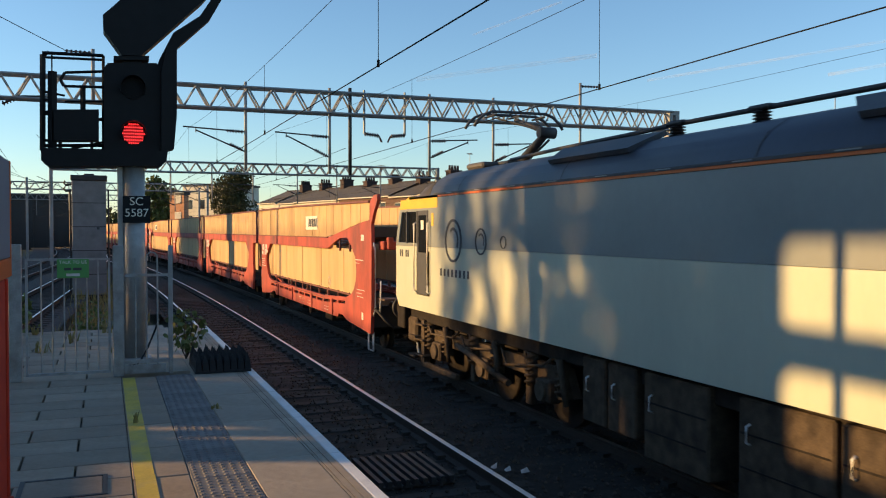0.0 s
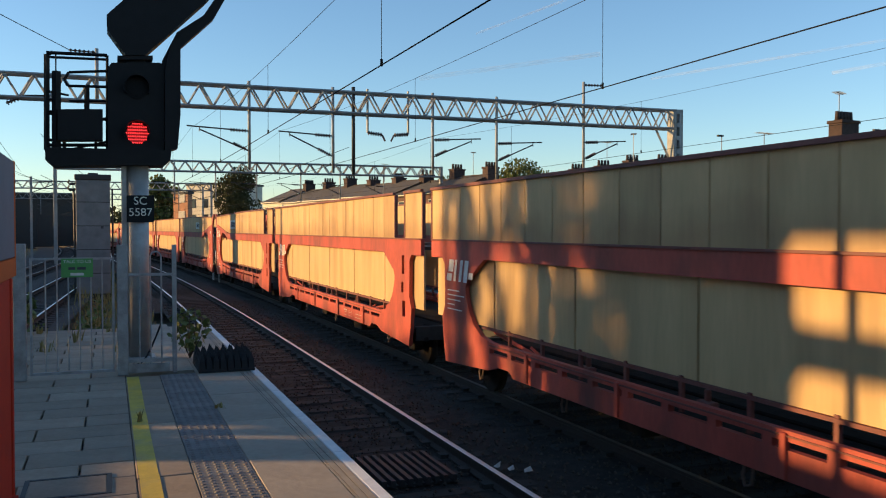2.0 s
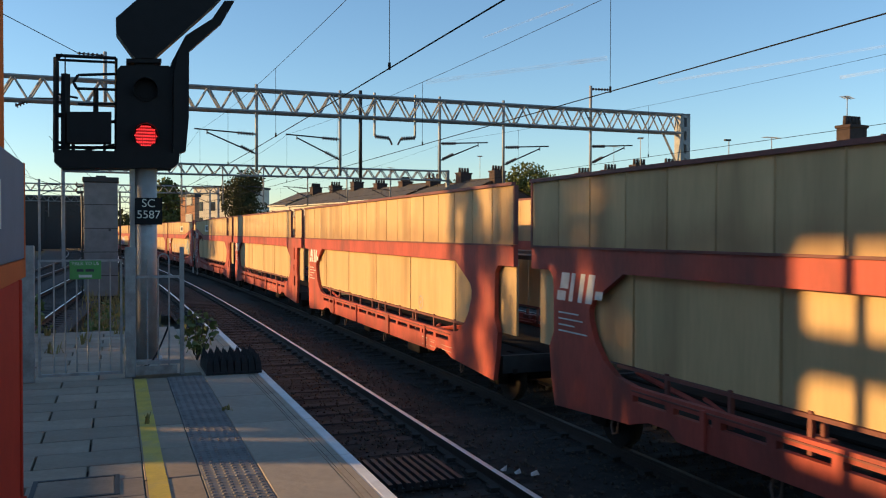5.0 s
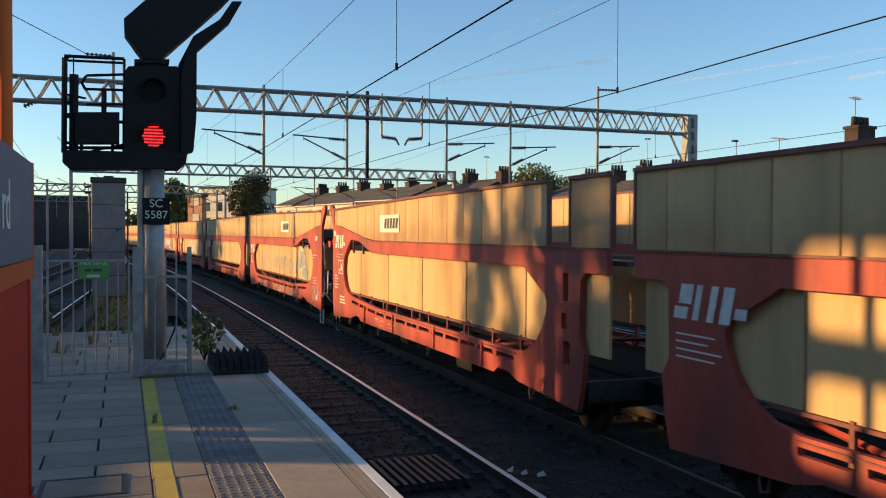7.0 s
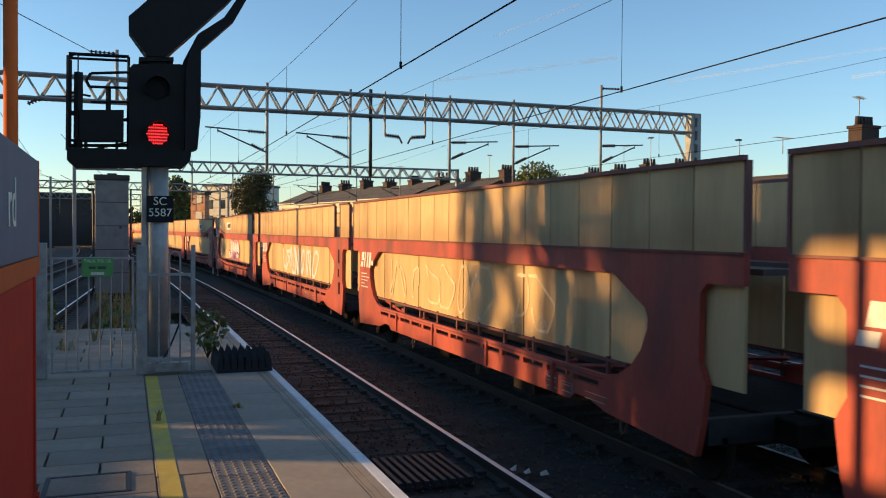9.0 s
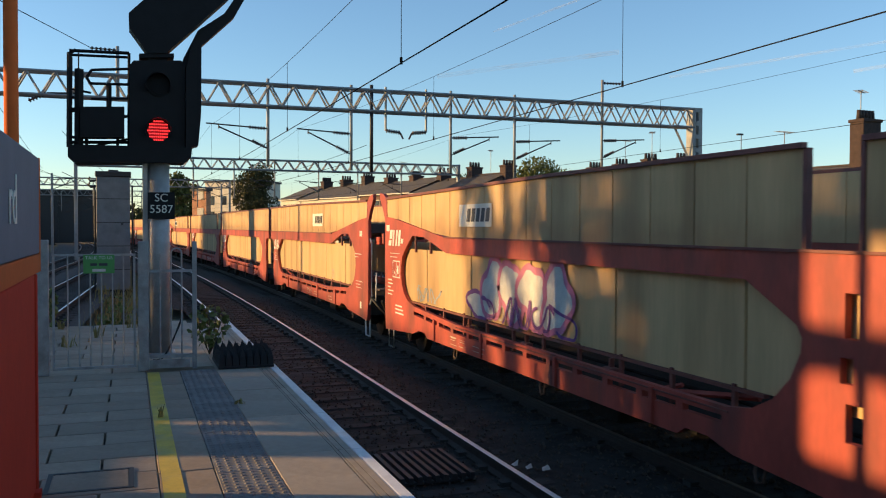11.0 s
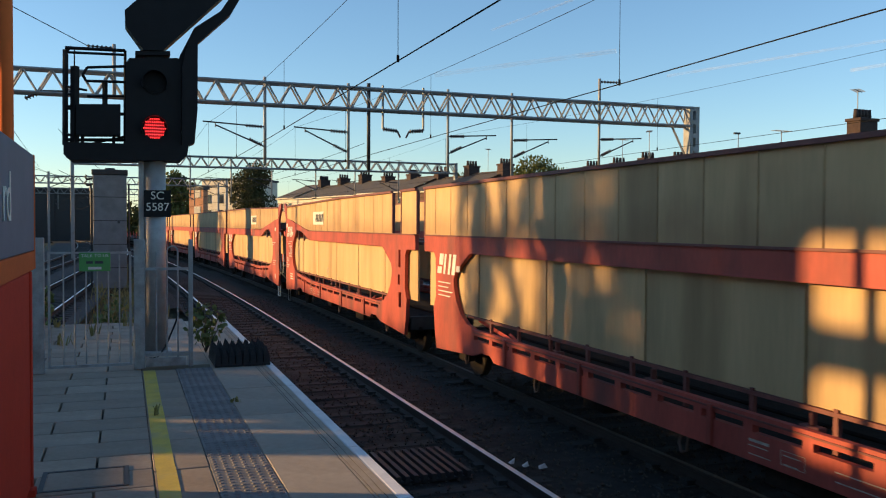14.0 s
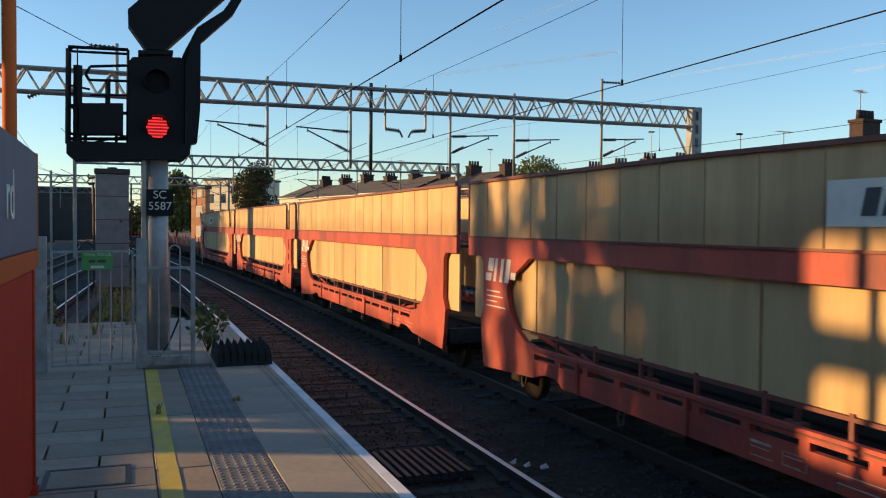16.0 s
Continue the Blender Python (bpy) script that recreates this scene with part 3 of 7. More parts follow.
def wagon(front, rear, label):
    """One half of a covered car transporter; its front joint is at y = 0, rail level at z = 0."""
    w = empty("car_transporter_wagon", label=label, category="railway wagon", group="car-transporter wagons of the train")
    outline, holes = side_outline(front, rear)
    y0 = dict(plain=0.28, short=0.22, outer=0.82)[front]
    y1 = PITCH - dict(plain=0.28, short=0.22, outer=0.82)[rear]
    for s in (-1, 1):
        bm = bmesh.new()
        plate(bm, outline, s * WIDE, s * (WIDE - 0.07), holes)
        part("side_frame", bm, M_RED, w, "red-painted steel side frame")
        xo, xi = s * (WIDE - 0.09), s * (WIDE - 0.125)
        # upper deck side panels
        cuts = [y0]
        while cuts[-1] < y1 - 1.0:
            cuts.append(cuts[-1] + 0.76)
        cuts.append(y1)
        spans = list(zip(cuts, cuts[1:]))
        if front == "short":
            spans = [(0.22, 1.18), (1.79, cuts[3])] + spans[3:]
        for a, b in spans:
            bm = bmesh.new()
            quad_panel(bm, s * (WIDE - 0.012), s * (WIDE - 0.05), [(a + 0.011, 2.425 + rise(a, front, rear)), (b - 0.011, 2.425 + rise(b, front, rear)), (b - 0.011, 3.25 - droop(b, front, rear)), (a + 0.011, 3.25 - droop(a, front, rear))])
            part("side_panel", bm, M_CREAM, w, "weathered cream upper side panel")
        # lower deck side panels, behind the frame
        la, lb = (0.35 if front != "outer" else 1.0), PITCH - (0.35 if rear != "outer" else 1.0)
        k = 6
        for i in range(k):
            a, b = la + (lb - la) * i / k, la + (lb - la) * (i + 1) / k
            bm = bmesh.new()
            quad_panel(bm, xo, xi, [(a + 0.02, 1.14), (b - 0.02, 1.14), (b - 0.02, 2.16), (a + 0.02, 2.16)])
            part("side_panel", bm, M_CREAM, w, "weathered cream lower side panel")
        bm = bmesh.new()
        for a, b in ([(0.22, 1.18), (1.79, y1)] if front == "short" else [(y0, y1)]):
            ys = [a] + [v for v in (PITCH - 8.4, 8.4) if a < v < b] + [b]
            quad_panel(bm, s * WIDE - 0.03, s * WIDE + 0.03, [(v, 3.25 - droop(v, front, rear)) for v in ys] + [(v, 3.295 - droop(v, front, rear)) for v in ys[::-1]])
            box(bm, s * (WIDE - 0.03) - 0.03, s * (WIDE - 0.03) + 0.03, a - 0.03, a + 0.015, 2.43, 3.25 - droop(a, front, rear))
            box(bm, s * (WIDE - 0.03) - 0.03, s * (WIDE - 0.03) + 0.03, b - 0.015, b + 0.03, 2.43, 3.25 - droop(b, front, rear))
        part("top_rail", bm, M_RIM, w, "dark red rail along the open top")
        # flange along the band, brackets on the sill
        fa, fb = (4.4 if front == "outer" else 0.3), PITCH - (4.4 if rear == "outer" else 0.3)
        part("flange", boxes((s * WIDE - 0.022, s * WIDE + 0.022, fa, fb, 2.40, 2.425)), M_RIM, w, "dark flange along the band")
        part("flange", boxes((s * WIDE - 0.015, s * WIDE + 0.015, 5.0 if front == "outer" else 2.7, PITCH - (5.0 if rear == "outer" else 2.7), 0.90, 0.915)), M_RIM, w, "dark flange along the sill")
        for y in (3.9, 6.1, 8.6, 10.8):
            part("sill_bracket", boxes((s * WIDE - 0.03, s * WIDE + 0.03, y, y + 0.07, 0.55, 0.93), bevel=0.006), M_RED, w)
        # posts and rail between the sill and the lower panels
        bm = bmesh.new()
        y = 2.7
        while y < PITCH - 2.5:
            box(bm, xo - 0.02, xo + 0.02, y, y + 0.05, 0.8, 1.16)
            y += 0.98
        box(bm, xo - 0.03, xo + 0.03, 2.3, PITCH - 2.3, 1.10, 1.135)
        # darker red than the frame: shade of the gap put into the colour
        part("lower_rail", bm, M_RIM, w, "red rail under the lower panels, darkened to match the gap's shade")
        # ramp struts and wheel guides lying on the lower deck
        for ya, yb in ((2.5, 4.3), (PITCH - 2.5, PITCH - 4.3)):
            bm = bmesh.new()
            bar(bm, (s * 1.16, ya, 1.06), (s * 1.16, yb, 0.82), 0.045)
            bar(bm, (s * 1.16, yb, 0.80), (s * 1.16, yb - (yb - ya) * 0.35, 0.98), 0.035)
            part("ramp_strut", bm, M_RED, w, "red sloping ramp strut")
        part("wheel_guide", boxes((s * 1.17 - 0.02, s * 1.17 + 0.02, 4.6, PITCH - 4.6, 0.83, 0.88), bevel=0.005), M_RED, w, "red wheel guide rail")
        for y in (4.9, 7.2, 9.4):
            bm = boxes((s * 1.2 - 0.05, s * 1.2 + 0.05, y, y + 0.22, 0.88, 0.96), (s * 1.2 - 0.03, s * 1.2 + 0.03, y + 0.08, y + 0.13, 0.96, 1.07), bevel=0.01)
            part("wheel_chock", bm, M_RIM, w, "rusty wheel chock")
        for kind, fl in ((front, False), (rear, True)):
            if kind == "outer":
                for y in (2.62, 3.5):
                    y = PITCH - y if fl else y
                    part("corner_post", boxes((s * (WIDE - 0.07) - 0.02, s * (WIDE - 0.07) + 0.02, y - 0.025, y + 0.025, 2.1, 2.42), bevel=0.005), M_RIM, w)
    for s in (-1, 1):
        part("lower_deck", boxes((min(s * 0.45, s * 1.26), max(s * 0.45, s * 1.26), 1.0, PITCH - 1.0, 0.68, 0.74)), M_UNDER, w, "grimy steel wheel track of the lower deck")
    part("centre_sill", boxes((-0.4, 0.4, 0.6, PITCH - 0.6, 0.5, 0.76), bevel=0.02), M_UNDER, w, "grimy centre sill")
    for s in (-1, 1):
        bm = bmesh.new()
        lo = ([(1.0, 2.44), (4.4, 2.2)] if front == "outer" else [(0.5, 2.2)]) + ([(PITCH - 4.4, 2.2), (PITCH - 1.0, 2.44)] if rear == "outer" else [(PITCH - 0.5, 2.2)])
        quad_panel(bm, s * 0.5, s * 0.95, lo + [(y, z + 0.06) for y, z in lo[::-1]])
        part("upper_deck", bm, M_DECK, w, "grimy steel wheel track of the upper deck")
    # wheelsets
    for yw in (1.55, PITCH - 1.55):
        bm = bmesh.new()
        tube(bm, (-0.95, yw, 0.38), (0.95, yw, 0.38), 0.08)
        for s in (-1, 1):
            tube(bm, (s * 0.69, yw, 0.38), (s * 0.82, yw, 0.38), 0.38, n=20)
            box(bm, s * 1.0 - 0.09, s * 1.0 + 0.09, yw - 0.16, yw + 0.16, 0.28, 0.52, bevel=0.02)
            box(bm, s * 1.0 - 0.04, s * 1.0 + 0.04, yw - 0.6, yw + 0.6, 0.5, 0.58)
        part("wheelset", bm, M_UNDER, w, "grimy steel wheelset with axleboxes")
    bm = boxes((-1.1, -0.75, 5.0, 5.7, 0.28, 0.6), (-1.05, -0.8, 8.6, 9.1, 0.3, 0.6), (0.75, 1.1, 6.2, 7.0, 0.28, 0.6), (-0.05, 0.05, 3, 12, 0.45, 0.55), bevel=0.02)
    for y in (4.2, 6.4, 10.2):
        tube(bm, (-1.2, y, 0.45), (1.2, y, 0.45), 0.025)
    part("brake_gear", bm, M_UNDER, w)
    for s in (-1, 1):
        for y in (2.3, 6.6, 9.9, PITCH - 2.3):
            pts = [(s * 1.26, y, 0.56), (s * 1.28, y, 0.36), (s * 1.28, y + 0.09, 0.33), (s * 1.28, y + 0.12, 0.42), (s * 1.26, y + 0.1, 0.56)]
            part("tie_hook", sweep(bmesh.new(), pts, 0.016), M_DECK, w, "small lashing hook under the sill")
    # ends
    for kind, sg, yj in ((front, 1, 0.0), (rear, -1, PITCH)):
        if kind == "outer":
            bm = bmesh.new()
            ya = yj + sg * 0.78
            box(bm, -1.26, 1.26, min(ya, ya + sg * 0.12), max(ya, ya + sg * 0.12), 0.55, 1.0, bevel=0.01)
            box(bm, -1.26, 1.26, min(ya, ya + sg * 0.1), max(ya, ya + sg * 0.1), 2.44, 2.66, bevel=0.01)
            for s in (-1, 1):
                part("buffer", tubes(((s * 0.87, yj + sg * 0.80, 1.02), (s * 0.87, yj + sg * 0.12, 1.02), 0.08), ((s * 0.87, yj + sg * 0.14, 1.02), (s * 0.87, yj + sg * 0.06, 1.02), 0.22), n=16), M_DARK, w, "round sprung buffer")
            tube(bm, (0, yj + sg * 0.8, 0.98), (0, yj + sg * 0.02, 0.95), 0.05)
            part("buffer_beam", bm, M_DARK, w, "dark buffer beam with coupling")
            for s in (-1, 1):
                pts = [(s * 1.3, yj + sg * 0.74, 2.35), (s * 1.3, yj + sg * 0.60, 2.2), (s * 1.3, yj + sg * 0.60, 0.95), (s * 1.3, yj + sg * 0.74, 0.8)]
                part("handrail", sweep(bmesh.new(), pts, 0.018), M_TUBE, w, "white end handrail")
            for s in (-1, 1):
                part("end_bracket", boxes((s * 0.98 - 0.2, s * 0.98 + 0.2, min(yj + sg * 0.42, yj + sg * 0.76), max(yj + sg * 0.42, yj + sg * 0.76), 2.18, 2.36), (s * 1.05 - 0.06, s * 1.05 + 0.06, min(yj + sg * 0.3, yj + sg * 0.44), max(yj + sg * 0.3, yj + sg * 0.44), 2.2, 2.44), bevel=0.015), M_RED, w, "red end bracket of the upper deck")
                part("hose", sweep(bmesh.new(), [(s * (0.55 + 0.16 * q), yj + sg * (0.78 - 0.62 * math.sin(q * 0.52)), 1.0 - 0.42 * math.sin(q * 0.62)) for q in range(6)], 0.028), M_RUBBER, w, "black brake hose")
                part("lever", sweep(bmesh.new(), [(s * 1.22, yj + sg * 0.7, 0.92), (s * 1.24, yj + sg * 0.45, 0.9), (s * 1.24, yj + sg * 0.4, 1.55)], 0.016), M_TUBE, w, "pale shunting lever")
            part("walkway", boxes((-1.2, 1.2, min(yj + sg * 0.3, yj + sg * 0.78), max(yj + sg * 0.3, yj + sg * 0.78), 1.14, 1.18), bevel=0.008), M_DECK, w, "steel end walkway")
            for s in (-1, 1):
                x = s * 1.28
                pts = [(x, yj + sg * 0.8, 0.45), (x, yj + sg * 0.8, 0.06), (x, yj + sg * 1.15, 0.06), (x, yj + sg * 1.15, 0.45)]
                part("step", sweep(bmesh.new(), pts, 0.02), M_TUBE, w, "white tube shunter's step")
        else:
            bm = boxes((-0.12, 0.12, min(yj, yj + sg * 1.0), max(yj, yj + sg * 1.0), 0.6, 0.8), (-1.2, 1.2, min(yj + sg * 0.95, yj + sg * 1.05), max(yj + sg * 0.95, yj + sg * 1.05), 0.52, 0.78))
            part("coupling_bar", bm, M_DARK, w)
    return w


def mark(w, y, z, ww, hh, material, name, label="", pattern=None, lift=0.004):
    """Something printed on the near side of a wagon: a plate, and darker or paler shapes on it."""
    x = -WIDE - lift
    bm = bmesh.new()
    quad_panel(bm, x, x + 0.002, [(y, z), (y + ww, z), (y + ww, z + hh), (y, z + hh)])
    return part(name, bm, material, w, label)


def strokes(w, y, z, items, material, name, label, x=None):
    """Slanted strokes, as outlines in y and height, on the near side."""
    x = -WIDE - 0.006 if x is None else x
    bm = bmesh.new()
    for pts in items:
        quad_panel(bm, x, x + 0.002, [(y - a, z + b) for a, b in pts])
    return part(name, bm, material, w, label)


def emblem(w, y, z, s=1.0):
    """The operator's mark, kept as plain white slanted blocks, reading away from y towards smaller y."""
    for o, wide, low, high in ((0.0, 0.21, 0.0, 0.12), (0.05, 0.20, 0.15, 0.345), (0.30, 0.09, 0.0, 0.345), (0.52, 0.10, 0.0, 0.345), (0.70, 0.15, 0.0, 0.345), (0.90, 0.16, 0.06, 0.16)):
        k = 0.25
        strokes(w, y, z, [[((o + k * low) * s, low * s), ((o + wide + k * low) * s, low * s), ((o + wide + k * high) * s, high * s), ((o + k * high) * s, high * s)]], M_LOGO, "operator_mark", "white slanted block of the mark")


def tiny_text(w, y, z, rows, material=None):
    it = []
    for k, (ln, h) in enumerate(rows):
        h *= 0.6
        it.append([(0, -k * 0.075), (ln, -k * 0.075), (ln, -k * 0.075 - h), (0, -k * 0.075 - h)])
    strokes(w, y, z, it, material or M_LOGO, "small_markings", "rows of small white markings")


def name_plate(w, y, z, wide=1.4):
    mark(w, y, z, wide, 0.36, M_PLATE, "name_plate", "pale rectangular plate with dark lettering shapes")
    it = []
    n = 5
    p = wide * 0.145
    for k in range(n):
        o, h = wide * 0.25 + k * p, 0.29
        it.append([(o, 0.08), (o + 0.72 * p, 0.08), (o + 0.72 * p + 0.05, h), (o + 0.05, h)])
    strokes(w, y + wide, z, it, M_INK, "plate_print", "dark slanted lettering shapes", -WIDE - 0.01)


def ring_mark(w, y):
    """A round white stencil on a lower panel."""
    bm = bmesh.new()
    for ro, ri in ((0.13, 0.10), (0.035, 0.0)):
        for k in range(20):
            a, b = k * math.pi / 10, (k + 1) * math.pi / 10
            vs = [(ro, a), (ro, b), (ri, b), (ri, a)] if ri else [(ro, a), (ro, b), (0, 0)]
            bm.faces.new([bm.verts.new((-WIDE + 0.084, y + r * math.cos(v), 1.31 + r * math.sin(v))) for r, v in vs])
    part("round_mark", bm, M_STENCIL, w, "white ring mark on the lower panel")


def sill_marks(w, y):
    """Stencilled data on the sill: a heading, lines of small print and an outlined box."""
    tiny_text(w, y, 0.735, [(0.26, 0.04)], M_STENCIL)
    tiny_text(w, y, 0.68, [(0.24, 0.014), (0.28, 0.014)], M_STENCIL)
    for a, b, c, d in ((0.4, 0.60, 0.68, 0.604), (0.4, 0.72, 0.68, 0.724), (0.4, 0.604, 0.405, 0.72), (0.675, 0.604, 0.68, 0.72)):
        strokes(w, y, 0.0, [[(a, b), (c, b), (c, d), (a, d)]], M_STENCIL, "data_box", "white outline of a data box")
    tiny_text(w, y - 0.43, 0.69, [(0.2, 0.014), (0.17, 0.014)], M_STENCIL)
    tiny_text(w, y - 1.0, 0.70, [(0.5, 0.016), (0.46, 0.016)], M_STENCIL)


def build_set():
    A = wagon("outer", "plain", "red-framed car transporter wagon with cream sides and an open top")
    name_plate(A, 5.5, 2.60, 1.36)
    ring_mark(A, 4.6)
    sill_marks(A, 7.7)
    emblem(A, PITCH - 1.0, 1.76)
    tiny_text(A, PITCH - 1.05, 1.62, [(0.5, 0.03), (0.6, 0.03), (0.4, 0.03), (0.7, 0.03)])
    mark(A, 1.25, 2.36, 0.22, 0.13, M_LOGO, "small_plate", "small pale plate")
    tiny_text(A, 1.9, 1.95, [(0.6, 0.03), (0.3, 0.02)])
    tiny_text(A, 1.8, 1.3, [(0.6, 0.02), (0.4, 0.02), (0.5, 0.02)])
    tiny_text(A, 4.75, 0.70, [(0.4, 0.012), (0.4, 0.012)])
    mark(A, 1.3, 0.66, 0.13, 0.16, M_LOGO, "small_plate", "small pale plate")
    B = wagon("plain", "plain", "red-framed car transporter wagon with stained cream sides")
    emblem(B, PITCH - 1.0, 1.76)
    tiny_text(B, PITCH - 1.05, 1.62, [(0.5, 0.03), (0.7, 0.03), (0.55, 0.03), (0.3, 0.03), (0.6, 0.03)])
    ring_mark(B, 4.43)
    sill_marks(B, 4.1)
    C = wagon("short", "plain", "red-framed car transporter wagon with a short separate end panel")
    emblem(C, PITCH - 1.0, 1.76)
    tiny_text(C, PITCH - 1.05, 1.62, [(0.6, 0.03), (0.5, 0.03), (0.7, 0.03), (0.6, 0.03)])
    sill_marks(C, 5.6)
    D = wagon("short", "outer", "red-framed car transporter wagon with an upswept open end")
    name_plate(D, 8.25, 2.60, 1.36)
    ring_mark(D, 8.1)
    sill_marks(D, 10.0)
    emblem(D, PITCH - 0.98, 2.2, 0.95)
    tiny_text(D, PITCH - 1.1, 2.05, [(0.7, 0.02), (0.5, 0.02)])
    tiny_text(D, PITCH - 0.95, 1.5, [(0.3, 0.04), (0.35, 0.04), (0.2, 0.04), (0.4, 0.04), (0.3, 0.04)])
    mark(D, PITCH - 1.05, 2.5, 0.22, 0.13, M_LOGO, "small_plate", "small pale plate")
    strokes(D, PITCH - 1.3, 1.55, [[(0, 0), (0.5, 0), (0.5, 0.02), (0, 0.02)], [(0, 0.33), (0.5, 0.33), (0.5, 0.35), (0, 0.35)], [(0, 0), (0.02, 0), (0.02, 0.35), (0, 0.35)], [(0.48, 0), (0.5, 0), (0.5, 0.35), (0.48, 0.35)], [(0.24, 0), (0.26, 0), (0.26, 0.35), (0.24, 0.35)], [(0.1, 0.1), (0.18, 0.05), (0.18, 0.09), (0.1, 0.14)], [(0.31, 0.08), (0.4, 0.08), (0.4, 0.25), (0.31, 0.25)]], M_LOGO, "handling_symbol", "white outlined handling symbols")
    tiny_text(D, PITCH - 1.5, 1.0, [(0.45, 0.05), (0.5, 0.05), (0.55, 0.05)])
    return [A, B, C, D]


first = build_set()
WAGONS = list(first)
for s in range(1, 5):
    for w in first:
        WAGONS.append(copy_thing(w, pose(0, 0, 0)))


def scrawl(w, y, z, wide, high, material, seed, label, lines=7, thick=0.05, x=None):
    """A row of sprayed loops, each about one letter wide, on the near side."""
    rg = random.Random(seed)
    base = -WIDE + 0.084 if x is None else x
    for k in range(lines):
        mid = (k + 0.5 + rg.uniform(-0.2, 0.2)) / lines * wide
        half = wide / lines * rg.uniform(0.3, 0.55)
        ph, f, g = rg.uniform(0, 6.3), rg.choice((0.8, 1.0, 1.5, 2.0)), rg.choice((0.5, 1.0, 1.0, 1.5))
        tall, lean = high * rg.uniform(0.36, 0.5), rg.uniform(-0.12, 0.12)
        pts = []
        for i in range(30):
            u = i / 29 * 6.283
            v = math.sin(ph + f * u) + 0.25 * math.sin(2 * u + ph)
            pts.append((y + mid + half * math.sin(g * u + ph * 2) + lean * v, z + high * 0.5 + tall * max(-1, min(1, v))))
        bm = bmesh.new()
        ribbon_stroke(bm, base - k * 0.0006, pts, thick, rg)
        part("graffiti", bm, material, w, label)


M_SPRAYW = mat("white_spray_paint", (0.55, 0.55, 0.52), 0.7, 0.2, 6, 0.0)
M_SPRAYB = mat("pale_blue_spray_paint", (0.27, 0.33, 0.37), 0.7, 0.45, 1.5, 0.0, stain=(0.45, 0.36, 0.22), amount=0.7)
M_SPRAYP = mat("purple_spray_paint", (0.16, 0.05, 0.20), 0.7, 0.2, 6, 0.0)
M_SPRAYK = mat("pink_spray_paint", (0.50, 0.16, 0.26), 0.7, 0.2, 6, 0.0)

STROKES = {
    "A": [[(0, 0), (0.5, 1), (0.85, 0)], [(0.2, 0.4), (0.75, 0.35)]], "B": [[(0.1, 0), (0, 1), (0.6, 0.85), (0.1, 0.55), (0.75, 0.25), (0.1, 0)]],
    "N": [[(0, 0), (0.1, 1), (0.75, 0), (0.8, 0.95)]], "D": [[(0.15, 0), (0, 1), (0.9, 0.2), (0.15, 0)]], "F": [[(0.3, 0), (0, 1), (0.75, 0.92)], [(0.2, 0.55), (0.6, 0.5)]],
    "U": [[(0, 1), (0.35, 0.05), (0.6, 0.1), (0.85, 0.95)]], "O": [[(0.4, 1), (0.05, 0.5), (0.3, 0.02), (0.75, 0.3), (0.7, 0.8), (0.4, 1)]], "T": [[(0, 0.95), (0.8, 1)], [(0.4, 0.97), (0.35, 0)]],
    ".": [[(0.2, 0.3), (0.3, 0.34)]]}


def ribbon_stroke(bm, x, pts, thick, rg):
    """A flat sprayed line of uneven width through points in y and height."""
    prev = None
    n = len(pts)
    for i, (a, b) in enumerate(pts):
        q, o = pts[min(i + 1, n - 1)], pts[max(i - 1, 0)]
        d = Vector((q[0] - o[0], q[1] - o[1]))
        if d.length < 1e-5:
            continue
        nrm = Vector((-d.y, d.x)).normalized() * thick * 0.5 * rg.uniform(0.8, 1.15)
        now = (bm.verts.new((x, a - nrm.x, b - nrm.y)), bm.verts.new((x, a + nrm.x, b + nrm.y)))
        if prev:
            bm.faces.new((prev[0], now[0], now[1], prev[1]))
        prev = now


def sprayed(w, text, y, z, pitch, high, material, thick, label, x=None, seed=1):
    """Hand-sprayed capitals reading towards smaller y."""
    rg = random.Random(seed)
    x = -WIDE + 0.084 if x is None else x
    tag = None
    for k, ch in enumerate(text):
        bm = bmesh.new()
        hgt, drop = high * rg.uniform(0.9, 1.1), rg.uniform(-0.06, 0.06) * high
        for j, line in enumerate(STROKES[ch]):
            pts = []
            for (a, b), (c, d) in zip(line, line[1:]):
                for q in range(5):
                    pts.append((y - (k + (a + (c - a) * q / 5) * 0.9) * pitch, z + drop + (b + (d - b) * q / 5) * hgt))
            pts.append((y - (k + line[-1][0] * 0.9) * pitch, z + drop + line[-1][1] * hgt))
            ribbon_stroke(bm, x - j * 0.001, pts, thick, rg)
        part("graffiti", bm, material, w, label)


def blob(w, cy, cz, ry, rz, seed, fill, line, thick, label, x):
    """A rounded sprayed letter shape: a filled body and its outline."""
    rg = random.Random(seed)
    ph, am = [rg.uniform(0, 6.3) for _ in range(3)], [rg.uniform(0.06, 0.2) for _ in range(3)]
    pts = []
    for k in range(40):
        a = k * math.pi / 20
        r = 1 + am[0] * math.sin(2 * a + ph[0]) + am[1] * math.sin(3 * a + ph[1]) + 0.5 * am[2] * math.sin(5 * a + ph[2])
        pts.append((cy + ry * r * math.cos(a), max(1.15, min(2.13, cz + rz * r * math.sin(a)))))
    bm = bmesh.new()
    quad_panel(bm, x, x + 0.001, pts)
    body = part("graffiti", bm, fill, w, label)
    bm = bmesh.new()
    ribbon_stroke(bm, x - 0.003, pts + pts[:2], thick, rg)
    part("outline", bm, line, body, "sprayed outline")
    return body


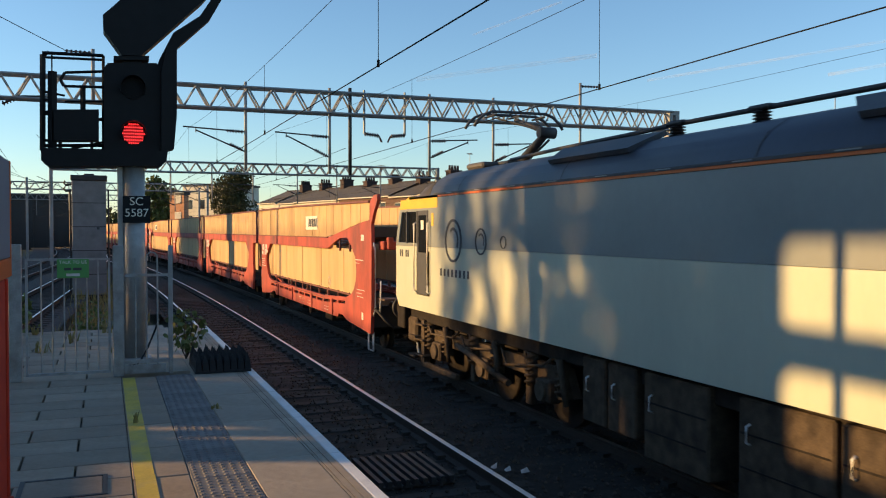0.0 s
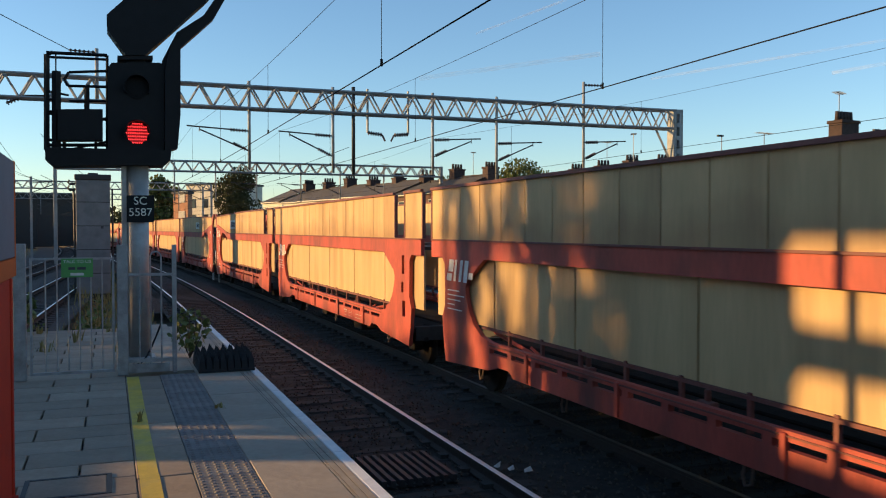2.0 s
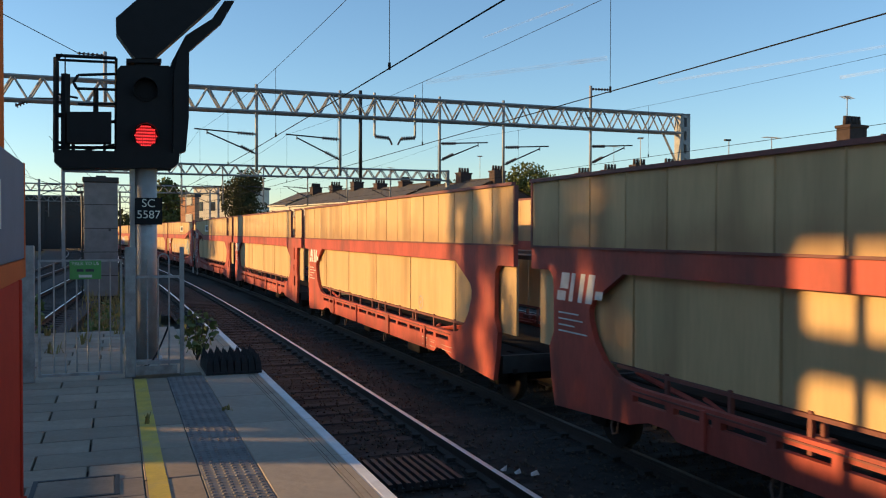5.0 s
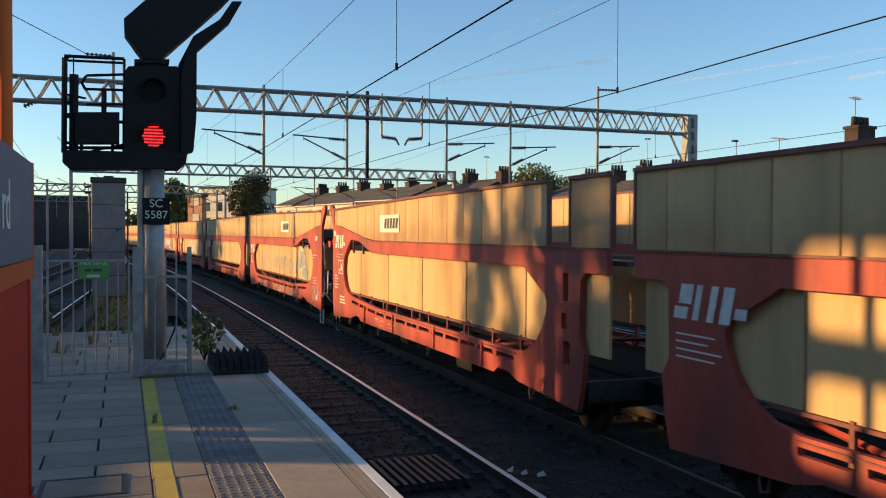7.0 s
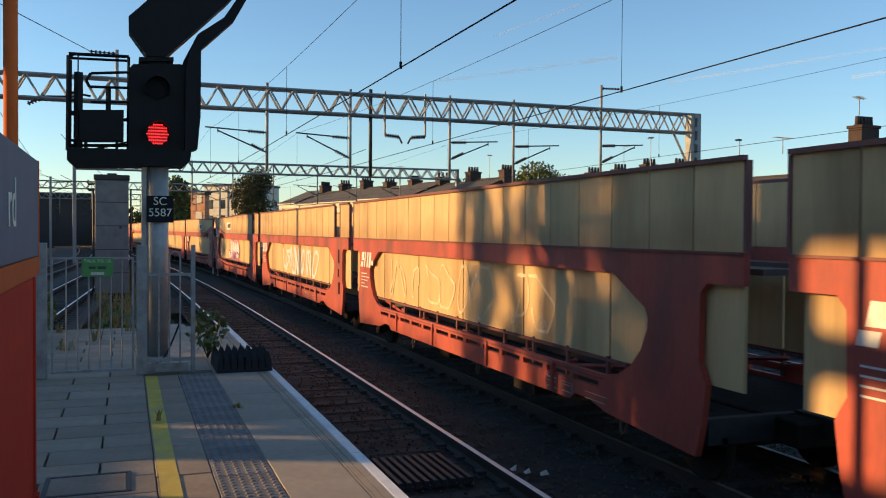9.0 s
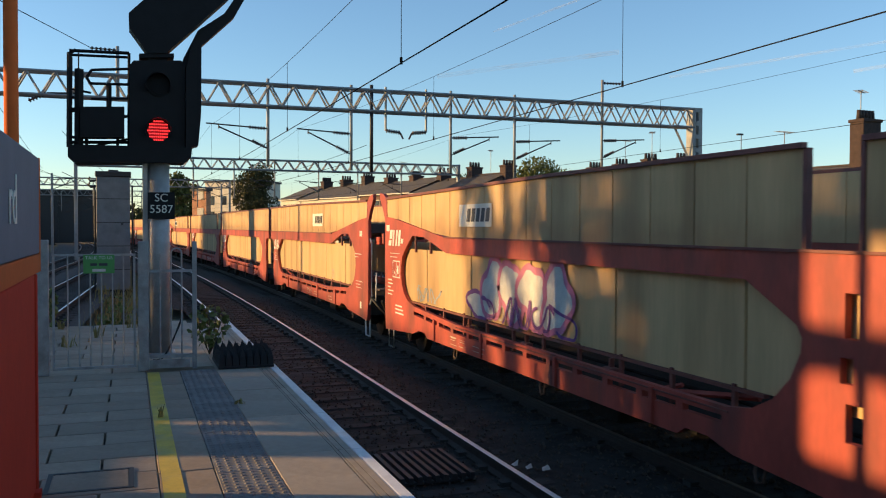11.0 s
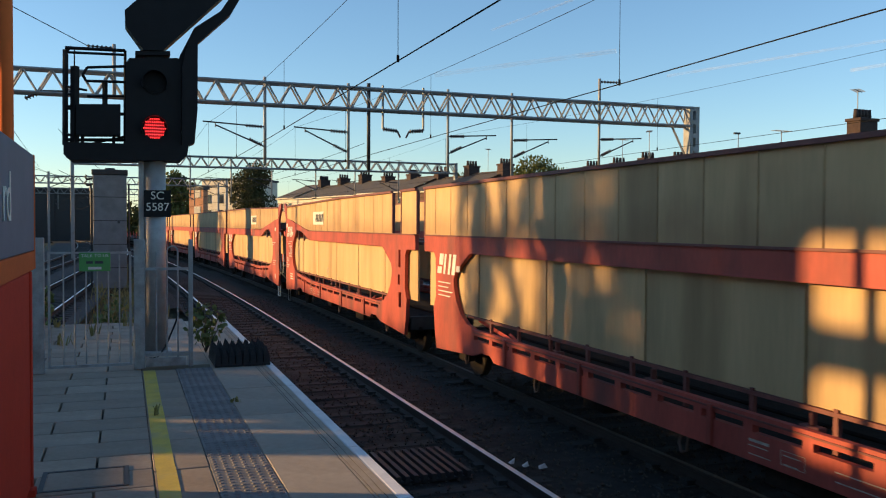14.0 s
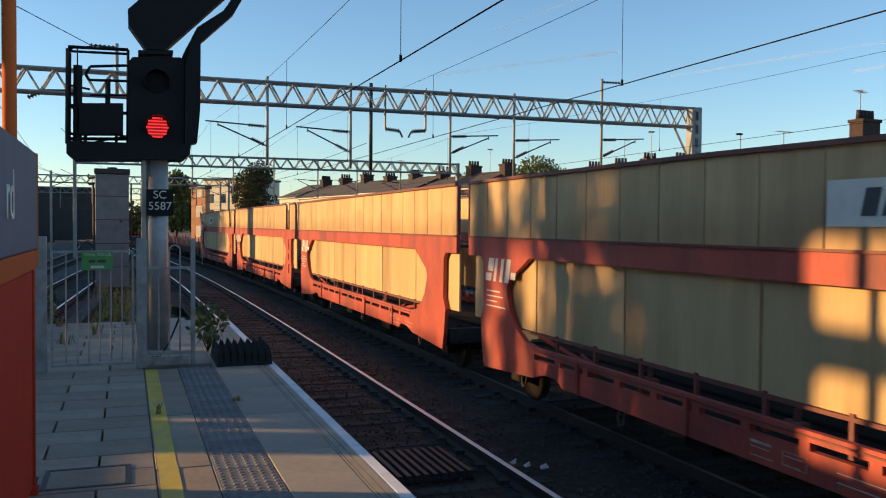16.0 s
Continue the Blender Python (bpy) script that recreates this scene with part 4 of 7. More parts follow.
M_FADED = mat("faded_cream_spray", (0.70, 0.53, 0.32), 0.7, 0.3, 3, 0.0, stain=(0.6, 0.4, 0.2), amount=0.9)
M_SPRAYL = mat("light_blue_spray_line", (0.36, 0.46, 0.52), 0.7, 0.3, 6, 0.0)
M_SPRAYG = mat("grey_blue_spray_fill", (0.24, 0.26, 0.25), 0.7, 0.35, 3, 0.0, stain=(0.40, 0.29, 0.15), amount=0.8)
PANEL = -WIDE + 0.084
sprayed(WAGONS[8], "BAND.FUN", 11.73, 1.22, 0.52, 0.58, M_SPRAYL, 0.045, "light blue sprayed letter on the lower panel", None, 3)
sprayed(WAGONS[8], "FUNDO.T", 11.2, 0.57, 0.26, 0.19, M_SPRAYL, 0.032, "light blue sprayed letter on the sill", -WIDE - 0.004, 5)
scrawl(WAGONS[8], 4.6, 1.2, 3.0, 0.6, M_SPRAYB, 4, "thin pale blue sprayed graffiti", 6, 0.04)
scrawl(WAGONS[8], 3.4, 0.57, 5.7, 0.19, M_SPRAYB, 6, "thin pale blue sprayed graffiti on the sill", 10, 0.03, -WIDE - 0.004)
scrawl(WAGONS[8], 0.95, 0.62, 1.0, 0.5, M_SPRAYB, 8, "pale sprayed scrawl on the red end", 4, 0.03, -WIDE - 0.004)
blob(WAGONS[8], 3.75, 1.72, 0.5, 0.30, 11, M_SPRAYG, M_SPRAYL, 0.05, "grey-blue sprayed shape", PANEL - 0.006)
blob(WAGONS[8], 3.3, 1.36, 0.36, 0.20, 12, M_SPRAYG, M_SPRAYL, 0.05, "grey-blue sprayed shape", PANEL - 0.012)
scrawl(WAGONS[9], 4.0, 1.2, 8.0, 0.85, M_FADED, 9, "faded cream sprayed graffiti scrawl", 9, 0.05)
scrawl(WAGONS[10], 4.2, 1.18, 5.6, 0.86, M_SPRAYW, 14, "white sprayed graffiti fill", 7, 0.12)
scrawl(WAGONS[11], 10.8, 1.17, 1.4, 0.3, M_SPRAYB, 7, "thin pale blue sprayed tag", 5, 0.03)
blob(WAGONS[11], 9.0, 1.36, 0.42, 0.2, 22, M_SPRAYW, M_SPRAYP, 0.07, "white sprayed letter shape with a purple outline", PANEL - 0.002)
for k in range(4):
    blob(WAGONS[11], 8.4 - k * 0.72, 1.64, 0.42, 0.44, 30 + k, M_SPRAYW, M_SPRAYK, 0.1, "white sprayed letter shape with a pink outline", PANEL - 0.006 - k * 0.005)
scrawl(WAGONS[11], 5.6, 1.17, 3.2, 0.4, M_SPRAYP, 2, "purple sprayed graffiti outline", 5, 0.045, PANEL - 0.03)


# locomotive; its rear end is at y = 0 and it reaches towards -y
LOCO_L = 21.3


def loco():
    w = empty("electric_locomotive", label="grey two-tone electric locomotive with a dark blue roof", category="locomotive")
    hw = 1.33
    for s in (-1, 1):
        bm = bmesh.new()
        plate(bm, [(-LOCO_L + 0.5, 1.17), (-LOCO_L + 0.2, 2.3), (-0.12, 2.3), (-0.12, 1.35), (-0.3, 1.17)], s * hw, s * (hw - 0.05), [[(-1.94, 1.45), (-1.28, 1.45), (-1.28, 2.22), (-1.94, 2.22)]])
        part("lower_side", bm, M_LOCO_LO, w, "pale grey lower body side")
        bm = bmesh.new()
        plate(bm, [(-LOCO_L + 0.2, 2.304), (-LOCO_L + 0.7, 3.14), (-0.42, 3.14), (-0.16, 2.5), (-0.12, 2.304)], s * hw, s * (hw - 0.05), [[(-1.34, 2.36), (-0.26, 2.36), (-0.46, 2.92), (-1.34, 2.92)]])
        part("upper_side", bm, M_LOCO_UP, w, "mid grey upper body side")
        bm = boxes((s * hw - 0.012, s * hw + 0.012, -LOCO_L + 0.7, -2.36, 3.145, 3.175))
        part("stripe", bm, M_ORANGE, w, "thin orange stripe under the roof")
        bm = bmesh.new()
        plate(bm, [(-2.32, 2.97), (-0.36, 2.97), (-0.42, 3.14), (-2.32, 3.14)], s * (hw + 0.006), s * hw)
        part("cab_flash", bm, M_YELLOW, w, "yellow flash over the cab window")
        # cab side window, door
        bm = bmesh.new()
        plate(bm, [(-1.34, 2.36), (-0.26, 2.36), (-0.46, 2.92), (-1.34, 2.92)], s * (hw - 0.03), s * (hw - 0.045))
        win = part("cab_window", bm, M_GLASS, w, "dark cab side window")
        bm = boxes((s * (hw + 0.01) - 0.012, s * (hw + 0.01) + 0.012, -0.80, -0.76, 2.35, 2.93), (s * (hw + 0.01) - 0.012, s * (hw + 0.01) + 0.012, -1.36, -1.32, 2.35, 2.93))
        part("window_bar", bm, M_INK, win)
        bm = boxes((s * (hw + 0.004) - 0.008, s * (hw + 0.004) + 0.008, -1.88, -1.34, 1.47, 2.93))
        d = part("cab_door", bm, M_INK, w, "dark recessed cab door")
        part("door_window", boxes((s * (hw + 0.012) - 0.006, s * (hw + 0.012) + 0.006, -1.80, -1.42, 2.2, 2.85), bevel=0.002), M_GLASS, d)
        part("notice", boxes((s * (hw + 0.02) - 0.002, s * (hw + 0.02) + 0.002, -1.70, -1.56, 2.6, 2.76)), M_PLATE, d, "white notice in the door window")
        part("warning_label", boxes((s * (hw + 0.003) - 0.002, s * (hw + 0.003) + 0.002, -2.14, -2.04, 2.66, 2.88)), M_YELLOW, w, "small yellow warning label")
        for yy in (-1.96, -1.28):
            part("handrail", sweep(bmesh.new(), [(s * hw, yy, 1.5), (s * (hw + 0.05), yy, 1.53), (s * (hw + 0.05), yy, 2.7), (s * hw, yy, 2.73)], 0.018), M_TUBE, w, "steel cab door handrail")
        # three rings
        for yc, r in ((-3.03, 0.345), (-4.12, 0.2), (-4.9, 0.09)):
            bm = bmesh.new()
            n = 36
            xs = (s * hw, s * (hw + 0.012))
            rings = [[bm.verts.new((x, yc + rr * math.cos(k * 2 * math.pi / n), 2.42 + rr * math.sin(k * 2 * math.pi / n))) for k in range(n)] for x, rr in ((xs[0], r), (xs[1], r), (xs[1], r * 0.88), (xs[0], r * 0.88))]
            for a, b in zip(rings, rings[1:]):
                for k in range(n):
                    bm.faces.new((a[k], a[(k + 1) % n], b[(k + 1) % n], b[k]))
            ring = part("ring_emblem", bm, M_LOCO_ROOF, w, "dark raised ring emblem")
            if r > 0.15:
                bm = bmesh.new()
                for q in range(14):
                    a0, a1 = 0.9 + q * 0.2, 1.1 + q * 0.2
                    quad_panel(bm, s * (hw + 0.002), s * (hw + 0.006), [(yc + rr * math.cos(a), 2.42 + rr * math.sin(a)) for rr, a in ((r * 0.62, a0), (r * 0.62, a1), (r * 0.48, a1), (r * 0.48, a0))])
                part("inner_arc", bm, M_LOCO_ROOF, ring, "dark arc inside the ring")
        bm = bmesh.new()
        for k in range(8):
            quad_panel(bm, s * (hw + 0.002), s * (hw + 0.004), [(-2.45 - k * 0.165, 1.84), (-2.53 - k * 0.165, 1.84), (-2.53 - k * 0.165, 1.96), (-2.45 - k * 0.165, 1.96)])
        part("name_letters", bm, M_INK, w, "row of dark spaced marks")
        bm = bmesh.new()
        for k in range(5):
            if k != 2:
                quad_panel(bm, s * (hw + 0.002), s * (hw + 0.004), [(-0.35 - k * 0.11, 2.1), (-0.42 - k * 0.11, 2.1), (-0.42 - k * 0.11, 2.23), (-0.35 - k * 0.11, 2.23)])
        part("number_marks", bm, M_INK, w, "row of small dark marks")
        bm = boxes((s * hw - 0.02, s * hw + 0.02, -LOCO_L + 0.7, -2.2, 3.177, 3.205))
        part("gutter", bm, M_INK, w, "dark gutter along the roof edge")
        k = 0
        while k < 14:
            part("gutter_rivet", boxes((s * (hw + 0.02) - 0.004, s * (hw + 0.02) + 0.004, -3.0 - k * 1.15, -2.75 - k * 1.15, 3.186, 3.196)), M_LOCO_UP, w)
            k += 1
    # roof
    prof = [(-hw, 3.18), (-hw + 0.06, 3.32), (-hw + 0.16, 3.44), (-0.95, 3.56), (-0.5, 3.655), (0.5, 3.655), (0.95, 3.56), (hw - 0.16, 3.44), (hw - 0.06, 3.32), (hw, 3.18)]

    def roof_piece(name, rows, material, label):
        bm = bmesh.new()
        rings = []
        for yy, k, dz in rows:
            rings.append([bm.verts.new((x * k, yy, max(3.18, z + (dz if z > 3.2 else 0)))) for x, z in prof])
        for a, b in zip(rings, rings[1:]):
            for i in range(len(prof) - 1):
                bm.faces.new((a[i], a[i + 1], b[i + 1], b[i])).smooth = True
        bm.faces.new(rings[0])
        bm.faces.new(rings[-1][::-1])
        return part(name, bm, material, w, label)

    roof = roof_piece("roof", [(-LOCO_L + 1.9, 1, 0), (-1.95, 1, 0)], M_LOCO_ROOF, "dark blue-grey curved roof")
    roof_piece("cab_roof", [(-1.94, 1, 0), (-1.2, 0.97, -0.1), (-0.6, 0.93, -0.3)], M_LOCO_CAB, "brown-grey sloping cab roof")
    roof_piece("cab_roof", [(-LOCO_L + 0.9, 0.8, -0.25), (-LOCO_L + 1.88, 1, 0)], M_LOCO_CAB, "brown-grey sloping cab roof")
    for yy in (-3.2, -6.5, -9.9, -13.4, -16.8):
        bm = bmesh.new()
        prev = None
        for x, z in prof:
            ring = [bm.verts.new((x * 1.003, yy + dy, z + 0.004)) for dy in (-0.012, 0.012)]
            if prev:
                bm.faces.new((prev[0], ring[0], ring[1], prev[1]))
            prev = ring
        part("roof_seam", bm, M_INK, roof, "dark roof panel seam")
    # dark wells let into the roof shoulder, each a raised frame round a louvred face
    for ya, yb in ((-7.8, -6.0), (-12.8, -10.9)):
        for s in (-1, 1):
            bm = bmesh.new()
            lo, hi = (s * 1.20, 3.43), (s * 0.70, 3.64)
            pts = [(lo[0], yb, lo[1]), (hi[0], yb + 0.5, hi[1]), (hi[0], ya, hi[1]), (lo[0], ya, lo[1])]
            a = [bm.verts.new(p) for p in pts]
            b = [bm.verts.new((p[0] + s * 0.03, p[1], p[2] + 0.05)) for p in pts]
            for q in range(4):
                bm.faces.new((a[q], a[(q + 1) % 4], b[(q + 1) % 4], b[q]))
            bm.faces.new(a)
            bm.faces.new(b[::-1])
            part("roof_well", bm, M_INK, roof, "black equipment well in the roof shoulder")
    part("equipment_cover", boxes((-0.7, 0.2, -2.75, -2.05, 3.62, 3.72), bevel=0.03), M_LOCO_CAB, roof, "low grey hatch")
    part("equipment_cover", boxes((-0.55, 0.75, -18, -14, 3.62, 3.78), bevel=0.04), M_LOCO_ROOF, roof)
    # busbar on ribbed insulators
    bm = bmesh.new()
    sweep(bm, [(-0.4, -3.2, 3.72), (-0.5, -5.0, 3.74), (-0.5, -6.9, 3.76), (-0.5, -7.7, 3.78), (-0.5, -16, 3.78)], 0.028)
    bus = part("busbar", bm, M_DARK, roof, "dark roof busbar")
    for yy in (-7.7, -9.05, -10.7, -12.9, -14.6):
        bm = bmesh.new()
        rings = []
        for q in range(9):
            r = 0.10 if q % 2 else 0.055
            rings.append([bm.verts.new((-0.5 + r * math.cos(v * math.pi / 6), yy + r * math.sin(v * math.pi / 6), 3.63 + q * 0.016)) for v in range(12)])
        for a, b in zip(rings, rings[1:]):
            for v in range(12):
                bm.faces.new((a[v], a[(v + 1) % 12], b[(v + 1) % 12], b[v]))
        bm.faces.new(rings[-1])
        part("insulator", bm, M_INSUL, bus, "ribbed brown insulator")
        part("clamp", boxes((-0.56, -0.44, yy - 0.16, yy + 0.16, 3.76, 3.815), bevel=0.02), M_DARK, bus)
    # single-arm pantograph, folded low under the wire
    panto = part("pantograph", boxes((-0.42, 0.42, -3.15, -2.45, 3.66, 3.72), bevel=0.015), M_DARK, w, "low raised single-arm pantograph on the roof")
    part("lower_arm", tubes(((0, -2.75, 3.72), (0, -3.62, 4.10), 0.085, 0.06), n=10), M_DARK, panto)
    part("control_rod", tubes(((0.16, -2.6, 3.73), (0.1, -3.55, 4.02), 0.02), n=6), M_DARK, panto)
    part("knuckle", tubes(((-0.14, -3.66, 4.12), (0.14, -3.66, 4.12), 0.09), n=12), M_DARK, panto)
    part("upper_arm", tubes(((0, -3.66, 4.13), (0, -2.55, 4.45), 0.05, 0.035), n=8), M_DARK, panto)
    for s in (-1, 1):
        part("arm_stay", tubes(((s * 0.05, -3.5, 4.18), (s * 0.38, -2.55, 4.47), 0.016), n=6), M_DARK, panto)
    for dy in (-0.19, 0.19):
        pts = [(-0.82, 4.30), (-0.76, 4.40), (-0.64, 4.50), (-0.5, 4.555), (0.5, 4.555), (0.64, 4.50), (0.76, 4.40), (0.82, 4.30)]
        part("collector_strip", sweep(bmesh.new(), [(x, -2.5 + dy, z) for x, z in pts], 0.026), M_INK, panto, "dark collector strip with curved horns")
    for x in (-0.45, 0.0, 0.45):
        part("head_tie", tubes(((x, -2.72, 4.50), (x, -2.28, 4.50), 0.018), n=6), M_DARK, panto)
    # ends and underframe
    for sg, yy in ((1, 0.0), (-1, -LOCO_L)):
        bm = bmesh.new()
        prof2 = [(yy - sg * 0.06, 1.18), (yy, 1.5), (yy - sg * 0.03, 2.3), (yy - sg * 0.35, 3.1), (yy - sg * 0.7, 3.2), (yy - sg * 0.7, 1.18)]
        plate(bm, prof2, -hw + 0.06, hw - 0.06)
        part("cab_front", bm, M_YELLOW, w, "yellow cab end")
        bm = boxes((-1.3, 1.3, min(yy - sg * 0.1, yy - sg * 0.5), max(yy - sg * 0.1, yy - sg * 0.5), 0.75, 1.17), bevel=0.02)
        for s in (-1, 1):
            part("buffer", tubes(((s * 0.87, yy - sg * 0.1, 1.05), (s * 0.87, yy + sg * 0.5, 1.05), 0.09), ((s * 0.87, yy + sg * 0.45, 1.05), (s * 0.87, yy + sg * 0.52, 1.05), 0.24), n=16), M_UNDER, w, "round sprung buffer")
        part("buffer_beam", bm, M_UNDER, w, "grimy buffer beam with buffers")
    bm = boxes((-1.2, 1.2, -LOCO_L + 0.6, -0.6, 0.95, 1.17), bevel=0.02)
    part("underframe", bm, M_UNDER, w, "grimy underframe")
    part("transformer", boxes((-0.9, 0.9, -13.6, -7.2, 0.2, 0.96), bevel=0.04), M_UNDER, w, "grimy transformer tank under the middle")
    for s in (-1, 1):
        for ya, yb, zl in ((-7.45, -6.95, 0.36), (-8.05, -7.5, 0.36), (-9.25, -8.2, 0.22), (-10.75, -9.65, 0.2), (-12.0, -10.8, 0.2), (-13.3, -12.3, 0.3), (-14.1, -13.4, 0.36)):
            bx = part("equipment_box", boxes((min(s * 0.8, s * 1.27), max(s * 0.8, s * 1.27), ya, yb, zl, 1.12), bevel=0.02), M_BOGIE, w, "grimy brown equipment box")
            x = s * 1.275
            part("box_handle", sweep(bmesh.new(), [(x, yb - 0.16, 0.72), (x + s * 0.04, yb - 0.16, 0.74), (x + s * 0.04, yb - 0.16, 0.88), (x, yb - 0.16, 0.9)], 0.012), M_TUBE, bx, "pale steel handle")
            if yb - ya > 0.8:
                for q in (0.33, 0.66):
                    part("box_seam", boxes((x - 0.004, x + 0.004, ya + 0.04, yb - 0.04, zl + (1.12 - zl) * q - 0.008, zl + (1.12 - zl) * q + 0.008)), M_UNDER, bx)
    for yb in (-3.9, -LOCO_L + 3.9):
        bm = bmesh.new()
        for s in (-1, 1):
            plate(bm, [(yb - 2.6, 0.5), (yb - 2.4, 0.85), (yb + 2.4, 0.85), (yb + 2.6, 0.5), (yb + 2.2, 0.42), (yb + 1.5, 0.62), (yb - 1.5, 0.62), (yb - 2.2, 0.42)], s * 1.12, s * 1.0)
            for dy in (-1.95, 0, 1.95):
                box(bm, s * 1.13 - 0.1, s * 1.13 + 0.1, yb + dy - 0.2, yb + dy + 0.2, 0.36, 0.66, bevel=0.03)
                for e in (-0.42, 0.42):
                    tube(bm, (s * 1.13, yb + dy + e, 0.5), (s * 1.13, yb + dy + e, 0.95), 0.09, n=10)
            tube(bm, (s * 1.25, yb - 1.0, 0.45), (s * 1.25, yb + 0.9, 0.75), 0.05, n=8)
            box(bm, s * 1.2 - 0.05, s * 1.2 + 0.05, yb + 2.45, yb + 2.6, 0.25, 1.0)
            box(bm, s * 1.2 - 0.12, s * 1.2 + 0.12, yb + 2.75, yb + 3.1, 0.3, 0.34)
            box(bm, s * 1.2 - 0.12, s * 1.2 + 0.12, yb + 2.75, yb + 3.1, 0.65, 0.69)
        bog = part("bogie", bm, M_BOGIE, w, "bogie frame with brown brake dust")
        for s in (-1, 1):
            for dy in (-1.95, 0, 1.95):
                for e in (-0.42, 0.42):
                    bm = bmesh.new()
                    pts = [(s * 1.17 + 0.085 * math.cos(q * 1.05), yb + dy + e + 0.085 * math.sin(q * 1.05), 0.52 + q * 0.0135) for q in range(33)]
                    part("coil_spring", sweep(bm, pts, 0.02), M_BOGIE, bog, "coil spring")
                bm = tubes(((s * 1.2, yb + dy, 0.51), (s * 1.27, yb + dy, 0.51), 0.13), n=14)
                part("axlebox_cover", bm, M_BOGIE, bog, "round axlebox cover")
                bm = boxes((s * 1.05 - 0.05, s * 1.05 + 0.05, yb + dy + 0.58, yb + dy + 0.72, 0.2, 0.62), bevel=0.02)
                tube(bm, (s * 1.1, yb + dy + 0.65, 0.6), (s * 1.1, yb + dy + 0.75, 0.98), 0.03, n=6)
                part("brake_hanger", bm, M_BOGIE, bog, "brake block on its hanger")
                part("damper", tubes(((s * 1.24, yb + dy - 0.66, 0.42), (s * 1.24, yb + dy - 0.5, 0.98), 0.035, 0.05), n=8), M_BOGIE, bog, "vertical damper")
            part("foot_beam", boxes((s * 1.2 - 0.04, s * 1.2 + 0.04, yb + 1.0, yb + 2.7, 0.16, 0.26), bevel=0.015), M_BOGIE, bog, "long lower beam")
            for q in range(3):
                z = 0.36 + q * 0.27
                part("cab_step", boxes((s * 1.2 - 0.12, s * 1.2 + 0.12, yb + 2.35, yb + 2.72, z, z + 0.03), bevel=0.005), M_BOGIE, bog, "cab step")
            part("sand_box", boxes((s * 1.14 - 0.12, s * 1.14 + 0.12, yb + 2.85, yb + 3.3, 0.55, 1.0), bevel=0.04), M_BOGIE, bog, "sand box with a pipe")
            part("sand_pipe", sweep(bmesh.new(), [(s * 1.16, yb + 3.05, 0.56), (s * 1.15, yb + 3.02, 0.36), (s * 1.0, yb + 2.9, 0.14)], 0.025), M_TUBE, bog, "pale sand pipe")
            for q, (pa, pb) in enumerate(((2.3, 0.9), (0.8, -0.6), (-0.7, -2.2))):
                part("air_pipe", sweep(bmesh.new(), [(s * 1.22, yb + pa, 0.92), (s * 1.24, yb + pa - 0.2, 0.8 - 0.05 * q), (s * 1.24, yb + pb + 0.2, 0.84), (s * 1.22, yb + pb, 0.96)], 0.018), M_BOGIE, bog, "bent air pipe")
        for dy in (-1.95, 0, 1.95):
            bm = bmesh.new()
            tube(bm, (-0.8, yb + dy, 0.54), (0.8, yb + dy, 0.54), 0.09)
            for s in (-1, 1):
                tube(bm, (s * 0.69, yb + dy, 0.54), (s * 0.83, yb + dy, 0.54), 0.54, n=24)
            part("wheelset", bm, M_UNDER, bog, "steel wheelset")
    return w


LOCO = loco()


def flat():
    w = empty("flat_wagon", label="low empty flat wagon with stanchions at the train's tail", category="railway wagon", group="flat wagons at the tail")
    part("deck", boxes((-1.3, 1.3, 0.5, 14.2, 0.85, 1.05), (-1.32, -1.24, 0.5, 14.2, 0.6, 0.9), (1.24, 1.32, 0.5, 14.2, 0.6, 0.9), bevel=0.01), M_UNDER, w)
    for y in (1.0, 4.0, 7.3, 10.6, 13.7):
        for s in (-1, 1):
            part("stanchion", boxes((s * 1.27 - 0.04, s * 1.27 + 0.04, y, y + 0.1, 1.05, 1.6)), M_RED, w)
    for yw in (2.6, 12.1):
        bm = bmesh.new()
        for s in (-1, 1):
            tube(bm, (s * 0.69, yw, 0.42), (s * 0.82, yw, 0.42), 0.42, n=16)
        tube(bm, (-0.8, yw, 0.42), (0.8, yw, 0.42), 0.08)
        part("wheelset", bm, M_UNDER, w)
    return w


FLATS = [flat()]
for _ in range(3):
    FLATS.append(copy_thing(FLATS[0], pose(0, 0, 0)))

# ---------------------------------------------------------------- unseen wall and tree, added to shade the platform and train
bm = bmesh.new()
# openings of the added wall, placed to throw sun patches on the train
OPEN = [(8.7, 10.12, 3.28, 4.02), (8.7, 10.12, 2.2, 2.95), (8.1, 9.2, 1.30, 1.86), (9.85, 10.02, 1.42, 1.66), (10.2, 10.42, 1.36, 1.56), (11.08, 11.18, 3.5, 4.0), (11.92, 12.0, 3.65, 3.9), (11.2, 11.26, 2.35, 2.8), (11.3, 11.36, 2.45, 2.7), (7.2, 8.0, 3.3, 4.0), (7.2, 8.0, 2.2, 2.95), (5.6, 6.4, 3.3, 4.0), (5.6, 6.4, 1.3, 2.95), (11.8, 12.05, 1.4, 1.55)]
plate(bm, [(-9, 0), (12.45, 0), (12.45, 5.8), (-9, 5.8)], -6.45, -6.2, [[(a + 0.1, c), (b - 0.1, c), (b, c + 0.1), (b, d - 0.1), (b - 0.1, d), (a + 0.1, d), (a, d - 0.1), (a, c + 0.1)] if b - a > 0.25 and d - c > 0.25 else [(a, c), (b, c), (b, d), (a, d)] for a, b, c, d in OPEN])
tagged(part("wall_west", bm, M_HBRICK), "unseen brick wall added for shade, with openings for sun patches", "wall", kind="structure")


